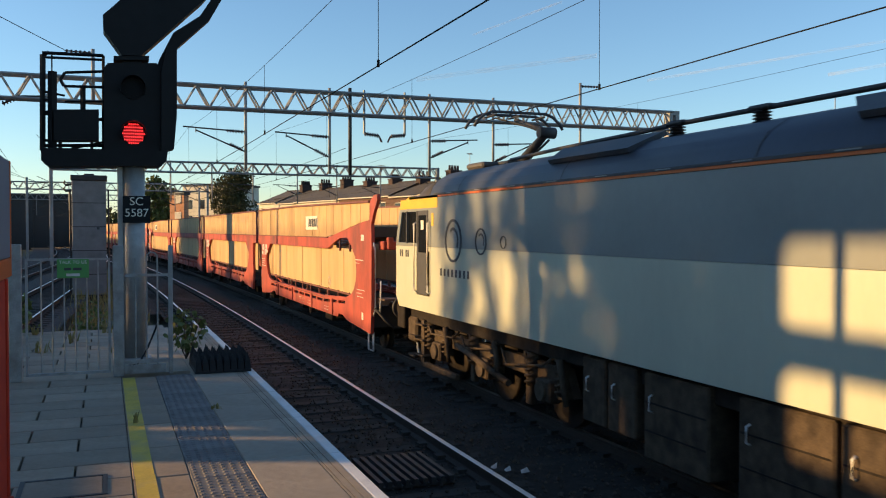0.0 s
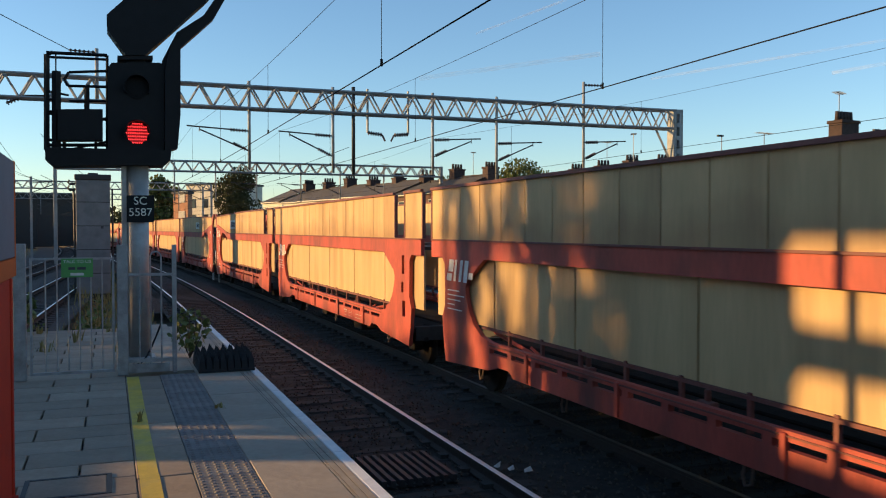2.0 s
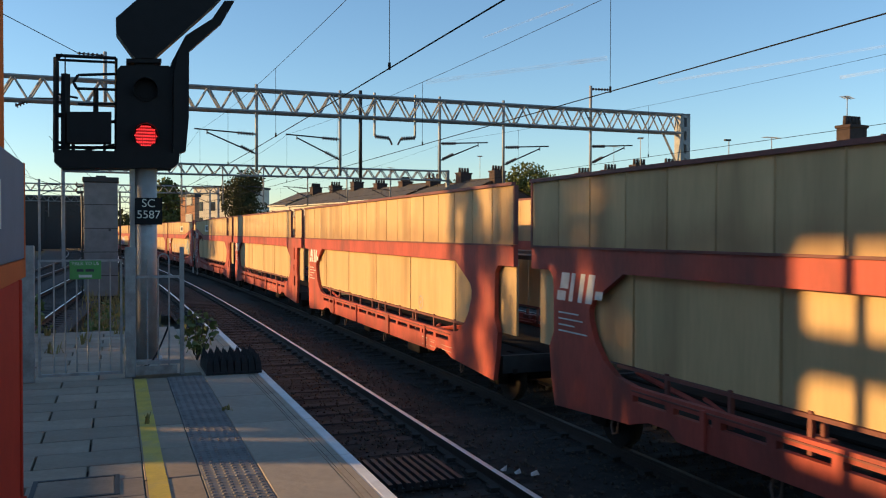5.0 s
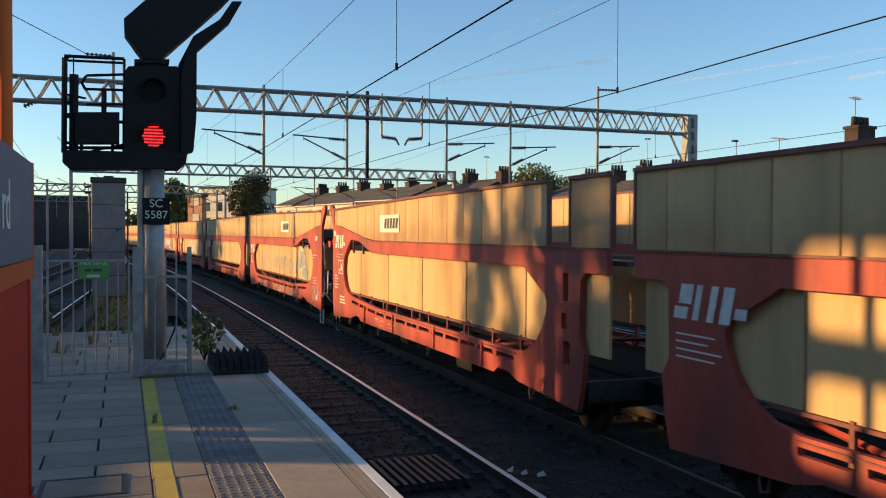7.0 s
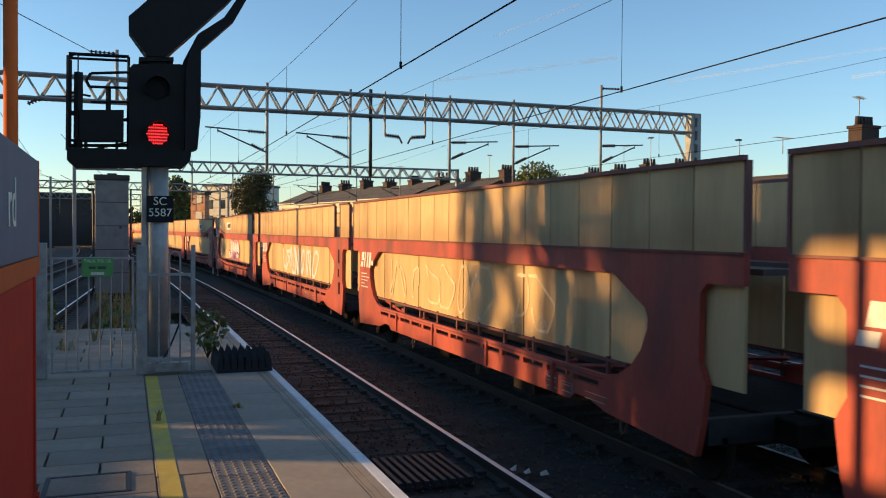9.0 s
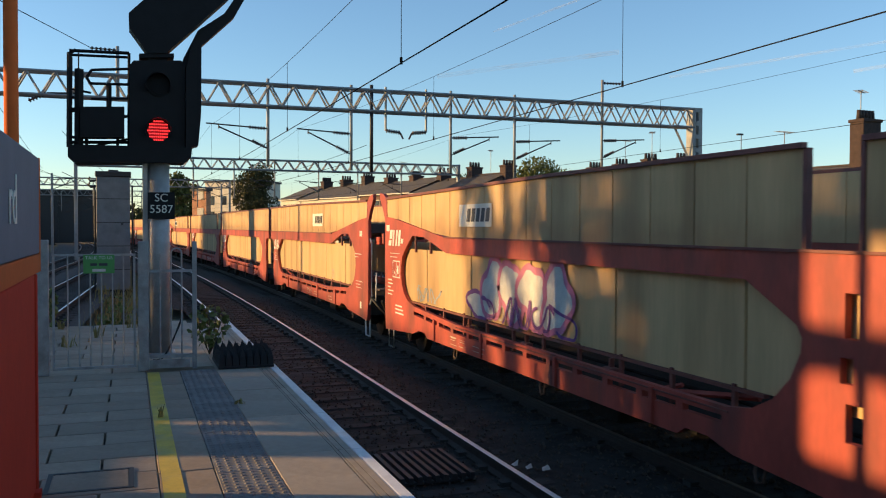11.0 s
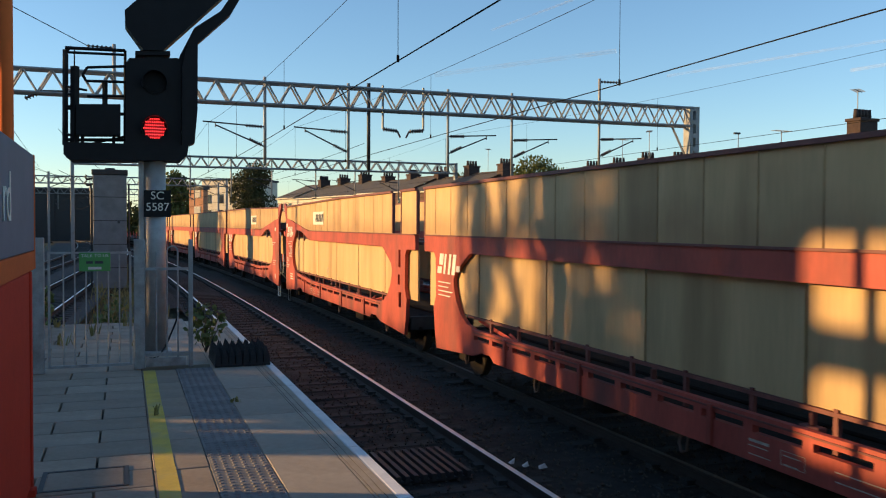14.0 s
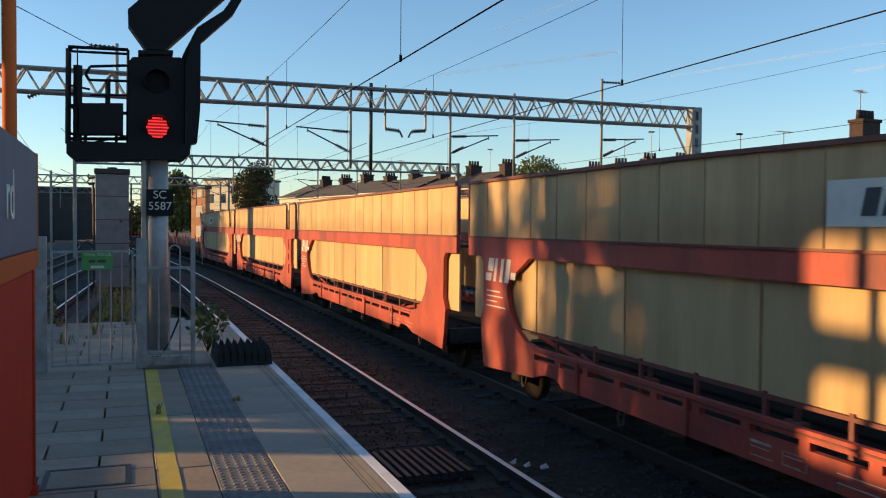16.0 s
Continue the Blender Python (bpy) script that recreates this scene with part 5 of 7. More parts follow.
def leaf_cloud(bm, rg, centre, radii, count, size, hollow=0.35):
    for _ in range(count):
        while True:
            p = Vector((rg.uniform(-1, 1), rg.uniform(-1, 1), rg.uniform(-1, 1)))
            if hollow < p.length < 1:
                break
        c = Vector(centre) + Vector((p.x * radii[0], p.y * radii[1], p.z * radii[2]))
        s = size * rg.uniform(0.6, 1.3)
        q = Euler((rg.uniform(0, 6.3), rg.uniform(0, 6.3), rg.uniform(0, 6.3))).to_matrix()
        vs = [bm.verts.new(c + q @ Vector(v) * s) for v in ((-0.5, -0.3, 0), (0.1, -0.42, 0.1), (0.6, 0, 0), (0.1, 0.42, 0.1), (-0.5, 0.3, 0))]
        bm.faces.new(vs)


def tree(x, y, z, height, width, seed, label, leaf=0.45, count=2600, material=None, clumps=16, low=0.25, trunk=0.22):
    rg = random.Random(seed)
    t = empty("tree", pose(x, y, z), label=label, category="tree", group="")
    bm = bmesh.new()
    tube(bm, (0, 0, -0.2), (0.1, 0, height * 0.45), trunk, trunk * 0.6, n=9)
    tube(bm, (0.1, 0, height * 0.45), (0, 0.1, height * 0.9), trunk * 0.6, trunk * 0.15, n=7)
    for k in range(9):
        a, zz = rg.uniform(0, 6.3), height * rg.uniform(0.25, 0.7)
        tube(bm, (0.05, 0, zz), (math.cos(a) * width * 0.36, math.sin(a) * width * 0.36, zz + height * 0.2), trunk * 0.3, trunk * 0.08, n=5)
    part("trunk", bm, M_BARK, t, "brown trunk with limbs")
    bm = bmesh.new()
    for k in range(clumps):
        zz = low + (1 - low) * (k + 0.5) / clumps
        rr = width * 0.5 * math.sin(math.pi * min(0.95, 0.18 + 0.78 * (zz - low) / (1 - low))) * rg.uniform(0.55, 1.0)
        a = rg.uniform(0, 6.3)
        cl = (math.cos(a) * rr * 0.6, math.sin(a) * rr * 0.6, zz * height * 0.93)
        rs = rg.uniform(0.22, 0.38) * width
        leaf_cloud(bm, rg, cl, (rs, rs, rs * 0.75), count // clumps, leaf)
    part("crown", bm, material or M_TREE, t, "leafy crown")
    return t


def upright_tree(x, y, z, seed, stems, label):
    """A narrow tree with upright limbs, each clothed in its own column of leaves."""
    rg = random.Random(seed)
    t = empty("tree", pose(x, y, z), label=label, category="tree")
    bm = bmesh.new()
    tube(bm, (0, 0, -0.2), (0, 0, 2.4), 0.2, 0.15, n=9)
    for dy, r, top, depth in stems:
        tube(bm, (0, 0, 2.2), (0.1, dy, 4.2), 0.09, 0.05, n=6)
        tube(bm, (0.1, dy, 4.2), (0, dy, top), 0.05, 0.012, n=6)
    part("trunk", bm, M_BARK, t, "brown trunk with upright limbs")
    bm = bmesh.new()
    for dy, r, top, depth in stems:
        zz = 2.9
        while zz < top:
            if rg.random() > 0.13:
                rr = r * rg.uniform(0.7, 1.25)
                leaf_cloud(bm, rg, (rg.uniform(-0.4, 0.4), dy + rg.uniform(-0.13, 0.13), zz), (0.5, rr, 0.42), int(depth * rr * 138), 0.16, 0.0)
            zz += 0.5
    part("crown", bm, M_TREE, t, "leafy crown with gaps")
    return t


# unseen tree added to dapple the train; each stem makes one dark streak
upright_tree(-16.0, 19.8, -1.4, 15, [(1.55, 0.22, 8.9, 1.2), (1.1, 0.34, 9.3, 2.4), (0.75, 0.3, 9.6, 2.0), (-0.05, 0.22, 9.6, 2.2), (-0.5, 0.2, 9.4, 1.3), (-1.0, 0.22, 9.2, 1.8), (-1.45, 0.2, 9.0, 1.3), (-1.9, 0.3, 9.0, 2.3), (-2.35, 0.34, 9.2, 2.6), (-2.8, 0.34, 9.3, 2.9), (-3.25, 0.34, 9.3, 3.0), (-3.7, 0.36, 9.2, 3.0), (-4.15, 0.36, 9.0, 3.0)], "unseen slim tree with upright limbs, added for dappled shade")

# ---------------------------------------------------------------- colour-light signal
sig = empty("railway_signal", pose(0, 11.9, 0), label="black colour-light railway signal showing a red light", category="signal")


def face(bm, pts, y0, y1):
    """A flat cut-out in x and z, facing the platform."""
    a = [bm.verts.new((x, y0, z)) for x, z in pts]
    b = [bm.verts.new((x, y1, z)) for x, z in pts]
    n = len(pts)
    for i in range(n):
        bm.faces.new((a[i], a[(i + 1) % n], b[(i + 1) % n], b[i]))
    bm.faces.new(a)
    bm.faces.new(b[::-1])
    return bm


part("post", tubes((( 0.357, 0, 0), (0.357, 0, 2.55), 0.137), n=20), M_GALV, sig, "round grey steel post")
part("base_plate", boxes((0.15, 0.56, -0.2, 0.2, 0, 0.04), bevel=0.01), M_GALV, sig)
part("cable_duct", boxes((0.16, 0.225, -0.05, 0.06, 0, 2.5), bevel=0.005), M_GALV, sig, "square cable duct beside the post")
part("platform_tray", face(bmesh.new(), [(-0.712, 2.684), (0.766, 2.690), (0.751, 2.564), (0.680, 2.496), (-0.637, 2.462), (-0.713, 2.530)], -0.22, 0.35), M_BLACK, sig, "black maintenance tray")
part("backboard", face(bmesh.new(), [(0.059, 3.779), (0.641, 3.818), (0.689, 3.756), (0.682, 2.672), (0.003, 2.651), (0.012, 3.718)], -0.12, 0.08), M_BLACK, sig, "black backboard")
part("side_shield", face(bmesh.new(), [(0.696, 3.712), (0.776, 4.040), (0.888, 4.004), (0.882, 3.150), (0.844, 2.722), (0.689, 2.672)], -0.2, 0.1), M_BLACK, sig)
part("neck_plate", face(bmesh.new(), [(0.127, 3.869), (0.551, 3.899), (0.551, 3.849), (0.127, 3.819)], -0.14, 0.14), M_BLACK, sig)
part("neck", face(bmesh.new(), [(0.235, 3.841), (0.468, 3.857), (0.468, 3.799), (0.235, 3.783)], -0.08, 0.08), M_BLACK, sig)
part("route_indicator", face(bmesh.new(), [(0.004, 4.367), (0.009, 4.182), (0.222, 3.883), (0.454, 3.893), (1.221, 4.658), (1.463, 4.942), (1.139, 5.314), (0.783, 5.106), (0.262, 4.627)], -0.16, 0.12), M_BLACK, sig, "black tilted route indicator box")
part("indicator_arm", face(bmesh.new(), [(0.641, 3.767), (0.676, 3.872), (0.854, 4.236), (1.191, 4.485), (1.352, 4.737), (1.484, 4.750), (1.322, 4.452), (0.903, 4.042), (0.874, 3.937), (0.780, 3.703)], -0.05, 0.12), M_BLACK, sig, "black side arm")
for cz, r in ((3.474, 0.145), (2.901, 0.15)):
    bm = bmesh.new()
    n = 24
    rr = ((r, -0.12), (r + 0.012, -0.12), (r + 0.012, -0.30), (r, -0.30))
    rings = []
    for rad, yy in rr:
        rings.append([bm.verts.new((0.356 + rad * math.cos(math.pi * (k / n * 1.3 - 0.15)), yy if yy > -0.2 else yy + 0.06 * abs(math.cos(math.pi * k / n)), cz + rad * math.sin(math.pi * (k / n * 1.3 - 0.15)))) for k in range(n + 1)])
    for a, b in zip(rings, rings[1:] + rings[:1]):
        for k in range(n):
            bm.faces.new((a[k], a[k + 1], b[k + 1], b[k]))
    part("visor", bm, M_BLACK, sig, "black lens visor")
bm = tubes(((0.353, -0.125, 3.474), (0.353, -0.14, 3.474), 0.135), n=24)
for k in (0.10, 0.06):
    tube(bm, (0.353, -0.14, 3.474), (0.353, -0.146 - k * 0.05, 3.474), k, n=20)
part("upper_lens", bm, M_OFFLENS, sig, "dark unlit upper lens")
lamp_ob = part("red_lens", tubes(((0.356, -0.125, 2.901), (0.356, -0.135, 2.901), 0.132), n=28), glow("red_lens_glow", (0.5, 0.004, 0.008), 0.05), sig, "lit red lens")
bm = bmesh.new()
for i in range(-5, 6):
    for j in range(-3, 4):
        px, pz = i * 0.026, j * 0.040
        if px * px + pz * pz < 0.132 ** 2:
            tube(bm, (0.356 + px, -0.134, 2.901 + pz), (0.356 + px, -0.142, 2.901 + pz), 0.0085, n=6)
tagged(part("led_dots", bm, M_LENS, lamp_ob, "bright red diode points"), kind="stuff")
bm = bmesh.new()
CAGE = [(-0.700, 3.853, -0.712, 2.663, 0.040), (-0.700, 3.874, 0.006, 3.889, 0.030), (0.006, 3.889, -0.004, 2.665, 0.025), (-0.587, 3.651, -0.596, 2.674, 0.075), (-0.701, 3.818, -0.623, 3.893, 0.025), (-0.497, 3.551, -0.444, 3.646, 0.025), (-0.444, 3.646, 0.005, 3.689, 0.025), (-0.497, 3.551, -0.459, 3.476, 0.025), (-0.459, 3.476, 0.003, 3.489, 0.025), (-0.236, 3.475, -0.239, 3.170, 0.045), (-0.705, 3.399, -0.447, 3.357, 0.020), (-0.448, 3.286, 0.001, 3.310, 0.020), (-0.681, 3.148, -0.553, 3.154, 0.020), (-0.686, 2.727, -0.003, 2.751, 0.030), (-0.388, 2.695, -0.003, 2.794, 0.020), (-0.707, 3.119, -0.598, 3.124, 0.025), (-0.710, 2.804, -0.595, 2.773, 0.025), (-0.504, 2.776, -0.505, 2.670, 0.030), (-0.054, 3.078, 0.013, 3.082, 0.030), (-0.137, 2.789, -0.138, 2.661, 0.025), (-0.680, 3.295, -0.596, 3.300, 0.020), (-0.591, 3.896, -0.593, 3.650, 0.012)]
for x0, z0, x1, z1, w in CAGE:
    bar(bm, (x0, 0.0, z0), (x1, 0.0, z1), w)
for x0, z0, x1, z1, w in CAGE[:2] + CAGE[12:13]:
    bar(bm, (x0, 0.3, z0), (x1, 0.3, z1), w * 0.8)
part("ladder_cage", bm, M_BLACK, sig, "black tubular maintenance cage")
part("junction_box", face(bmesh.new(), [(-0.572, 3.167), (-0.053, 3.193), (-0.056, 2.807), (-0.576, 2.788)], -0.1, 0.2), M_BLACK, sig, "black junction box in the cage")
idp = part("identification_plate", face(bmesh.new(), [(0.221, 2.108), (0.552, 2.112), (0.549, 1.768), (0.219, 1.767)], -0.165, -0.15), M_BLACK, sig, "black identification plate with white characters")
words("characters", "SC\n5587", 0.145, pose(0.385, -0.168, 1.964, 90), M_PLATE, idp)

# ---------------------------------------------------------------- fence and gate across the platform end
fence = empty("platform_end_fence", pose(0, 10.62, 0), label="galvanised steel fence and gate with broad posts", category="fence")
for x, h, w in ((-0.92, 1.52, 0.065), (0.145, 1.5, 0.06)):
    part("post", boxes((x - w, x + w, -0.05, 0.05, 0, h), bevel=0.008), M_FENCE, fence, "broad galvanised post")
part("post", boxes((0.69, 0.74, -0.03, 0.03, 0, 1.5), bevel=0.006), M_FENCE, fence, "slim galvanised post")
part("post", boxes((-1.95, -1.85, -0.03, 0.03, 0, 1.5), bevel=0.006), M_FENCE, fence, "slim galvanised post")
gate = part("gate_frame", boxes((-0.82, 0.06, -0.015, 0.015, 1.335, 1.36), (-0.82, 0.06, -0.015, 0.015, 0.05, 0.08), (-0.82, -0.795, -0.015, 0.015, 0.08, 1.335), (0.035, 0.06, -0.015, 0.015, 0.08, 1.335)), M_FENCE, fence, "gate frame")
for k in range(6):
    x = -0.66 + k * 0.118
    part("bar", tubes(((x, 0, 0.09), (x, 0, 1.33), 0.0085), n=6), M_FENCE, gate)
part("rail", boxes((0.21, 0.69, -0.015, 0.015, 0.14, 0.18), (0.21, 0.69, -0.015, 0.015, 1.14, 1.17)), M_FENCE, fence)
for x in (0.33, 0.45, 0.57):
    bm = tubes(((x, 0, 0.05), (x, 0, 1.36), 0.010), n=6)
    part("bar", bm, M_FENCE, fence)
bm = bmesh.new()
pts = [(0.45 + 0.06 * math.cos(a), 0, 1.36 + 0.06 * math.sin(a)) for a in [math.pi * k / 8 for k in range(9)]]
for p, q in zip(pts, pts[1:]):
    tube(bm, (p[0] + 0.06, p[1], p[2]), (q[0] + 0.06, q[1], q[2]), 0.010, n=6)
part("bow_top", bm, M_FENCE, fence)
for k in range(7):
    x = -1.78 + k * 0.13
    part("bar", tubes(((x, 0, 0.05), (x, 0, 1.4), 0.010), n=6), M_FENCE, fence)
part("rail", boxes((-1.85, -0.985, -0.015, 0.015, 0.10, 0.14), (-1.85, -0.985, -0.015, 0.015, 1.28, 1.32)), M_FENCE, fence)
part("kick_plate", boxes((0.21, 0.66, -0.012, 0.012, 0.02, 0.12)), M_FENCE, fence)
gs = empty("gate_sign", pose(-0.33, 10.585, 1.245), label="small green notice fixed to the gate", category="sign")
part("panel", boxes((-0.165, 0.165, -0.004, 0.004, -0.105, 0.105), bevel=0.002), M_GREEN, gs)
words("heading", "TALK TO US", 0.052, pose(0, -0.006, 0.07, 90), M_LOGO, gs)
part("print_bars", boxes((-0.09, -0.02, -0.0065, -0.0045, -0.02, 0.01), (0.0, 0.09, -0.0065, -0.0045, -0.02, 0.01)), M_INK, gs)
part("print_panel", boxes((-0.07, 0.07, -0.0065, -0.0045, -0.085, -0.055)), M_LOGO, gs)
# cable loop by the signal
bm = bmesh.new()
pts = [Vector((0.62 - 0.35 * u, 0.25 + 0.1 * math.sin(6 * u), 0.03 + 0.55 * (1 - u) ** 2.2)) for u in [k / 10 for k in range(11)]]
for p, q in zip(pts, pts[1:]):
    tube(bm, p, q, 0.012, n=6)
cab = tagged(part("cable", bm, M_RUBBER), "black cable curling to the foot of the signal", "cable")
cab.location = (0, 11.0, 0)

# ---------------------------------------------------------------- anti-trespass mats
mt = bmesh.new()
q = [mt.verts.new((dx * 0.036, dy * 0.046, 0.0)) for dx, dy in ((-1, -1), (1, -1), (1, 1), (-1, 1))]
r = [mt.verts.new((dx * 0.03, dy * 0.034, 0.1)) for dx, dy in ((-1, -1), (1, -1), (1, 1), (-1, 1))]
tip = mt.verts.new((0, 0, 0.21))
for a in range(4):
    mt.faces.new((q[a], q[(a + 1) % 4], r[(a + 1) % 4], r[a]))
    mt.faces.new((r[a], r[(a + 1) % 4], tip))
spike_mesh = mesh_of(mt, "spike", M_RUBBER)
for k in range(4):
    o = tagged(part("trespass_mat", boxes((0, 0.32, 0, 0.41, 0, 0.03), bevel=0.004), M_RUBBER), "black rubber mat of pointed pyramids at the platform end", "mat", "trespass mats")
    o.location = (0.97 + (k % 2) * 0.325, 10.42 + (k // 2) * 0.42, 0.002)
    for i in range(4):
        for j in range(4):
            sp = new("spike", spike_mesh)
            sp.parent = o
            sp.location = (0.04 + i * 0.08, 0.05 + j * 0.103, 0.029)
            sp.scale = (1, 1, random.uniform(0.92, 1.08))

# ---------------------------------------------------------------- plants


def shrub(x, y, z, r, h, seed, material, label, count=260, leaf=0.07):
    rg = random.Random(seed)
    s = empty("shrub", pose(x, y, z), label=label, category="shrub")
    bm = bmesh.new()
    for k in range(9):
        a, q = rg.uniform(0, 6.3), rg.uniform(0.3, 1)
        tube(bm, (0, 0, 0), (math.cos(a) * r * q, math.sin(a) * r * q, h * rg.uniform(0.6, 1)), 0.008, 0.004, n=5)
    part("stem", bm, M_BARK, s)
    bm = bmesh.new()
    leaf_cloud(bm, rg, (0, 0, h * 0.6), (r, r, h * 0.5), count, leaf, 0.1)
    part("foliage", bm, material, s)
    return s


shrub(0.98, 11.75, 0, 0.26, 0.62, 3, M_LEAF, "small green shrub growing through the platform end", 130, 0.075)
shrub(-1.45, 15.2, 0, 0.4, 0.7, 4, M_LEAF, "dark green shrub at the platform end", 420, 0.08)
for x, y, r, h, sd, lb in ((-0.25, 17.6, 0.4, 1.5, 8, "leafy yellow-green weed past the platform end"), (0.55, 18.2, 0.3, 1.2, 9, "leafy yellow-green weed past the platform end"), (-1.5, 18.5, 0.6, 1.1, 10, "dark green bramble past the platform end")):
    shrub(x, y, -1.3, r, h, sd, M_LEAF, lb, 300, 0.08)
bm = bmesh.new()
rg = random.Random(12)


def tuft(x, y, z, h, blades, spread):
    for _ in range(blades):
        a = rg.uniform(0, 6.3)
        b = Vector((x + rg.gauss(0, spread), y + rg.gauss(0, spread), z))
        tip = b + Vector((math.cos(a) * h * 0.35, math.sin(a) * h * 0.35, h * rg.uniform(0.6, 1.2)))
        w = Vector((-math.sin(a), math.cos(a), 0)) * 0.012
        mid = (b + tip) * 0.5 + Vector((0, 0, h * 0.1))
        vs = [bm.verts.new(p) for p in (b - w, b + w, mid + w, tip, mid - w)]
        bm.faces.new(vs)


for k in range(46):
    tuft(rg.uniform(-1.7, 1.2), END + rg.uniform(0.1, 2.6), -1.25, rg.uniform(0.35, 0.8), 18, 0.14)
for k in range(160):
    yy = rg.uniform(19, 70)
    tuft(rg.uniform(-0.9, 1.0) + bend(yy), yy, -1.25, rg.uniform(0.2, 0.7), 14, 0.2)
for k in range(260):
    yy = rg.uniform(25, 130)
    tuft(-10.5 - rg.uniform(0, 6) + left_line(yy), yy, -1.35, rg.uniform(0.4, 1.1), 14, 0.3)
for k in range(6):
    tuft(rg.uniform(-1.2, 0.4), rg.uniform(11.2, 15.5), 0, rg.uniform(0.1, 0.35), 12, 0.06)
tuft(0.235, 8.0, 0.0, 0.09, 10, 0.02)
tuft(0.96, 8.35, 0.0, 0.05, 8, 0.03)
tagged(part("dry_grass", bm, M_DRY), "tufts of dry yellow grass along the lines", "grass", kind="stuff")
# loose ballast
bm = bmesh.new()
for k in range(14000):
    yy = 4 + 30 * rg.random() ** 1.5
    xx = rg.uniform(1.85, 9.0)
    s = rg.uniform(0.012, 0.032)
    c = Vector((xx + bend(yy), yy, BED + 0.02 + s * 0.3))
    vs = [bm.verts.new(c + Vector((a * s * rg.uniform(0.6, 1.3), b * s * rg.uniform(0.6, 1.3), d * s * rg.uniform(0.5, 1)))) for a, b, d in ((1, 0, 0), (-1, 0, 0), (0, 1, 0), (0, -1, 0), (0, 0, 1), (0, 0, -1))]
    for a, b, d in ((0, 2, 4), (2, 1, 4), (1, 3, 4), (3, 0, 4), (2, 0, 5), (1, 2, 5), (3, 1, 5), (0, 3, 5)):
        bm.faces.new((vs[a], vs[b], vs[d]))
tagged(part("loose_stones", bm, M_STONE), "loose ballast stones between the tracks", "stones", kind="stuff")
for k, (x, y) in enumerate(((4.15, 8.75), (4.3, 8.62), (4.05, 8.9))):
    o = bmesh.new()
    rgl = random.Random(k)
    vs = [o.verts.new((a + rgl.uniform(-.02, .02), b, c + rgl.uniform(0, .03))) for a, b, c in ((0, 0, 0), (0.09, 0.02, 0.02), (0.1, 0.09, 0.05), (0.02, 0.1, 0.01))]
    o.faces.new(vs[:3])
    o.faces.new((vs[0], vs[2], vs[3]))
    bmesh.ops.solidify(o, geom=o.faces[:], thickness=0.006)
    q = tagged(part("litter", o, M_WHITE), "crumpled scrap of white paper on the ballast", "litter", "scraps on the ballast")
    q.location = (x, y, BED + 0.05)
# grating boards between the rails of the near track
gr = empty("grating", pose(3.1, 9.3, RAIL - 0.1), label="dark slatted grating lying between the rails", category="grating")
for k in range(9):
    part("slat", boxes((-0.42 + k * 0.1, -0.37 + k * 0.1, -0.55, 0.55, -0.05, 0.02)), M_DARK, gr)
part("batten", boxes((-0.45, 0.47, -0.5, -0.42, -0.08, -0.05)), M_DARK, gr)
part("batten", boxes((-0.45, 0.47, 0.42, 0.5, -0.08, -0.05)), M_DARK, gr)

# ---------------------------------------------------------------- station sign and column
brd = empty("station_sign", pose(-0.56, 0, 0), label="grey station name board on a red base with an orange band", category="sign")
part("panel", boxes((-0.04, 0.0, 3.9, 6.2, 1.5, 2.12), bevel=0.008), M_SIGNGREY, brd, "dark grey name panel")
part("band", boxes((-0.042, 0.002, 3.9, 6.2, 1.38, 1.497), bevel=0.004), M_SIGNOR, brd, "orange band")
part("side_trim", boxes((-0.044, 0.004, 6.203, 6.24, 1.38, 2.12), bevel=0.004), M_SIGNOR, brd, "orange edge of the panel")
part("base", boxes((-0.035, -0.006, 3.95, 5.93, 0.03, 1.378), bevel=0.01), M_SIGNRED, brd, "red lower panel")
part("edge_strip", boxes((-0.05, 0.006, 5.93, 5.99, 0.0, 1.378), bevel=0.006), M_SIGNRED, brd)
part("foot", boxes((-0.06, 0.03, 5.82, 5.92, 0.0, 0.04), (-0.06, 0.03, 4.2, 4.3, 0.0, 0.04)), M_SIGNRED, brd)
words("lettering", "rd", 0.37, pose(0.004, 4.80, 1.80, 90, 0, 90), M_PLATE, brd)
col = empty("lamp_column", pose(-0.85, 7.37, 0), label="slim orange painted steel column", category="column")
part("shaft", tubes(((0, 0, 0), (0, 0, 4.6), 0.052), n=14), M_SIGNOR, col)
part("base_collar", tubes(((0, 0, 0), (0, 0, 0.25), 0.08), n=14), M_SIGNRED, col)

# ---------------------------------------------------------------- overhead line gantries


def truss(g, y, xa, xb, zb, zt, w=0.45, bay=0.95, th=0.055):
    """A lattice girder from xa to xb: four chords and zigzag bracing."""
    for dy in (-w / 2, w / 2):
        for z in (zb, zt):
            bm = bmesh.new()
            bar(bm, (xa, y + dy, z), (xb, y + dy, z), th * 1.5)
            part("chord", bm, M_GALVD, g)
        bm = bmesh.new()
        n = int((xb - xa) / bay)
        for k in range(n):
            x0, x1 = xa + (xb - xa) * k / n, xa + (xb - xa) * (k + 1) / n
            xm = (x0 + x1) / 2
            bar(bm, (x0, y + dy, zb), (xm, y + dy, zt), th)
            bar(bm, (xm, y + dy, zt), (x1, y + dy, zb), th)
        part("lattice", bm, M_GALVD, g, "zigzag lattice bracing")
    bm = bmesh.new()
    n = int((xb - xa) / (bay * 2))
    for k in range(n + 1):
        x = xa + (xb - xa) * k / n
        for z in (zb, zt):
            bar(bm, (x, y - w / 2, z), (x, y + w / 2, z), th * 0.7)
    part("cross_tie", bm, M_GALVD, g)


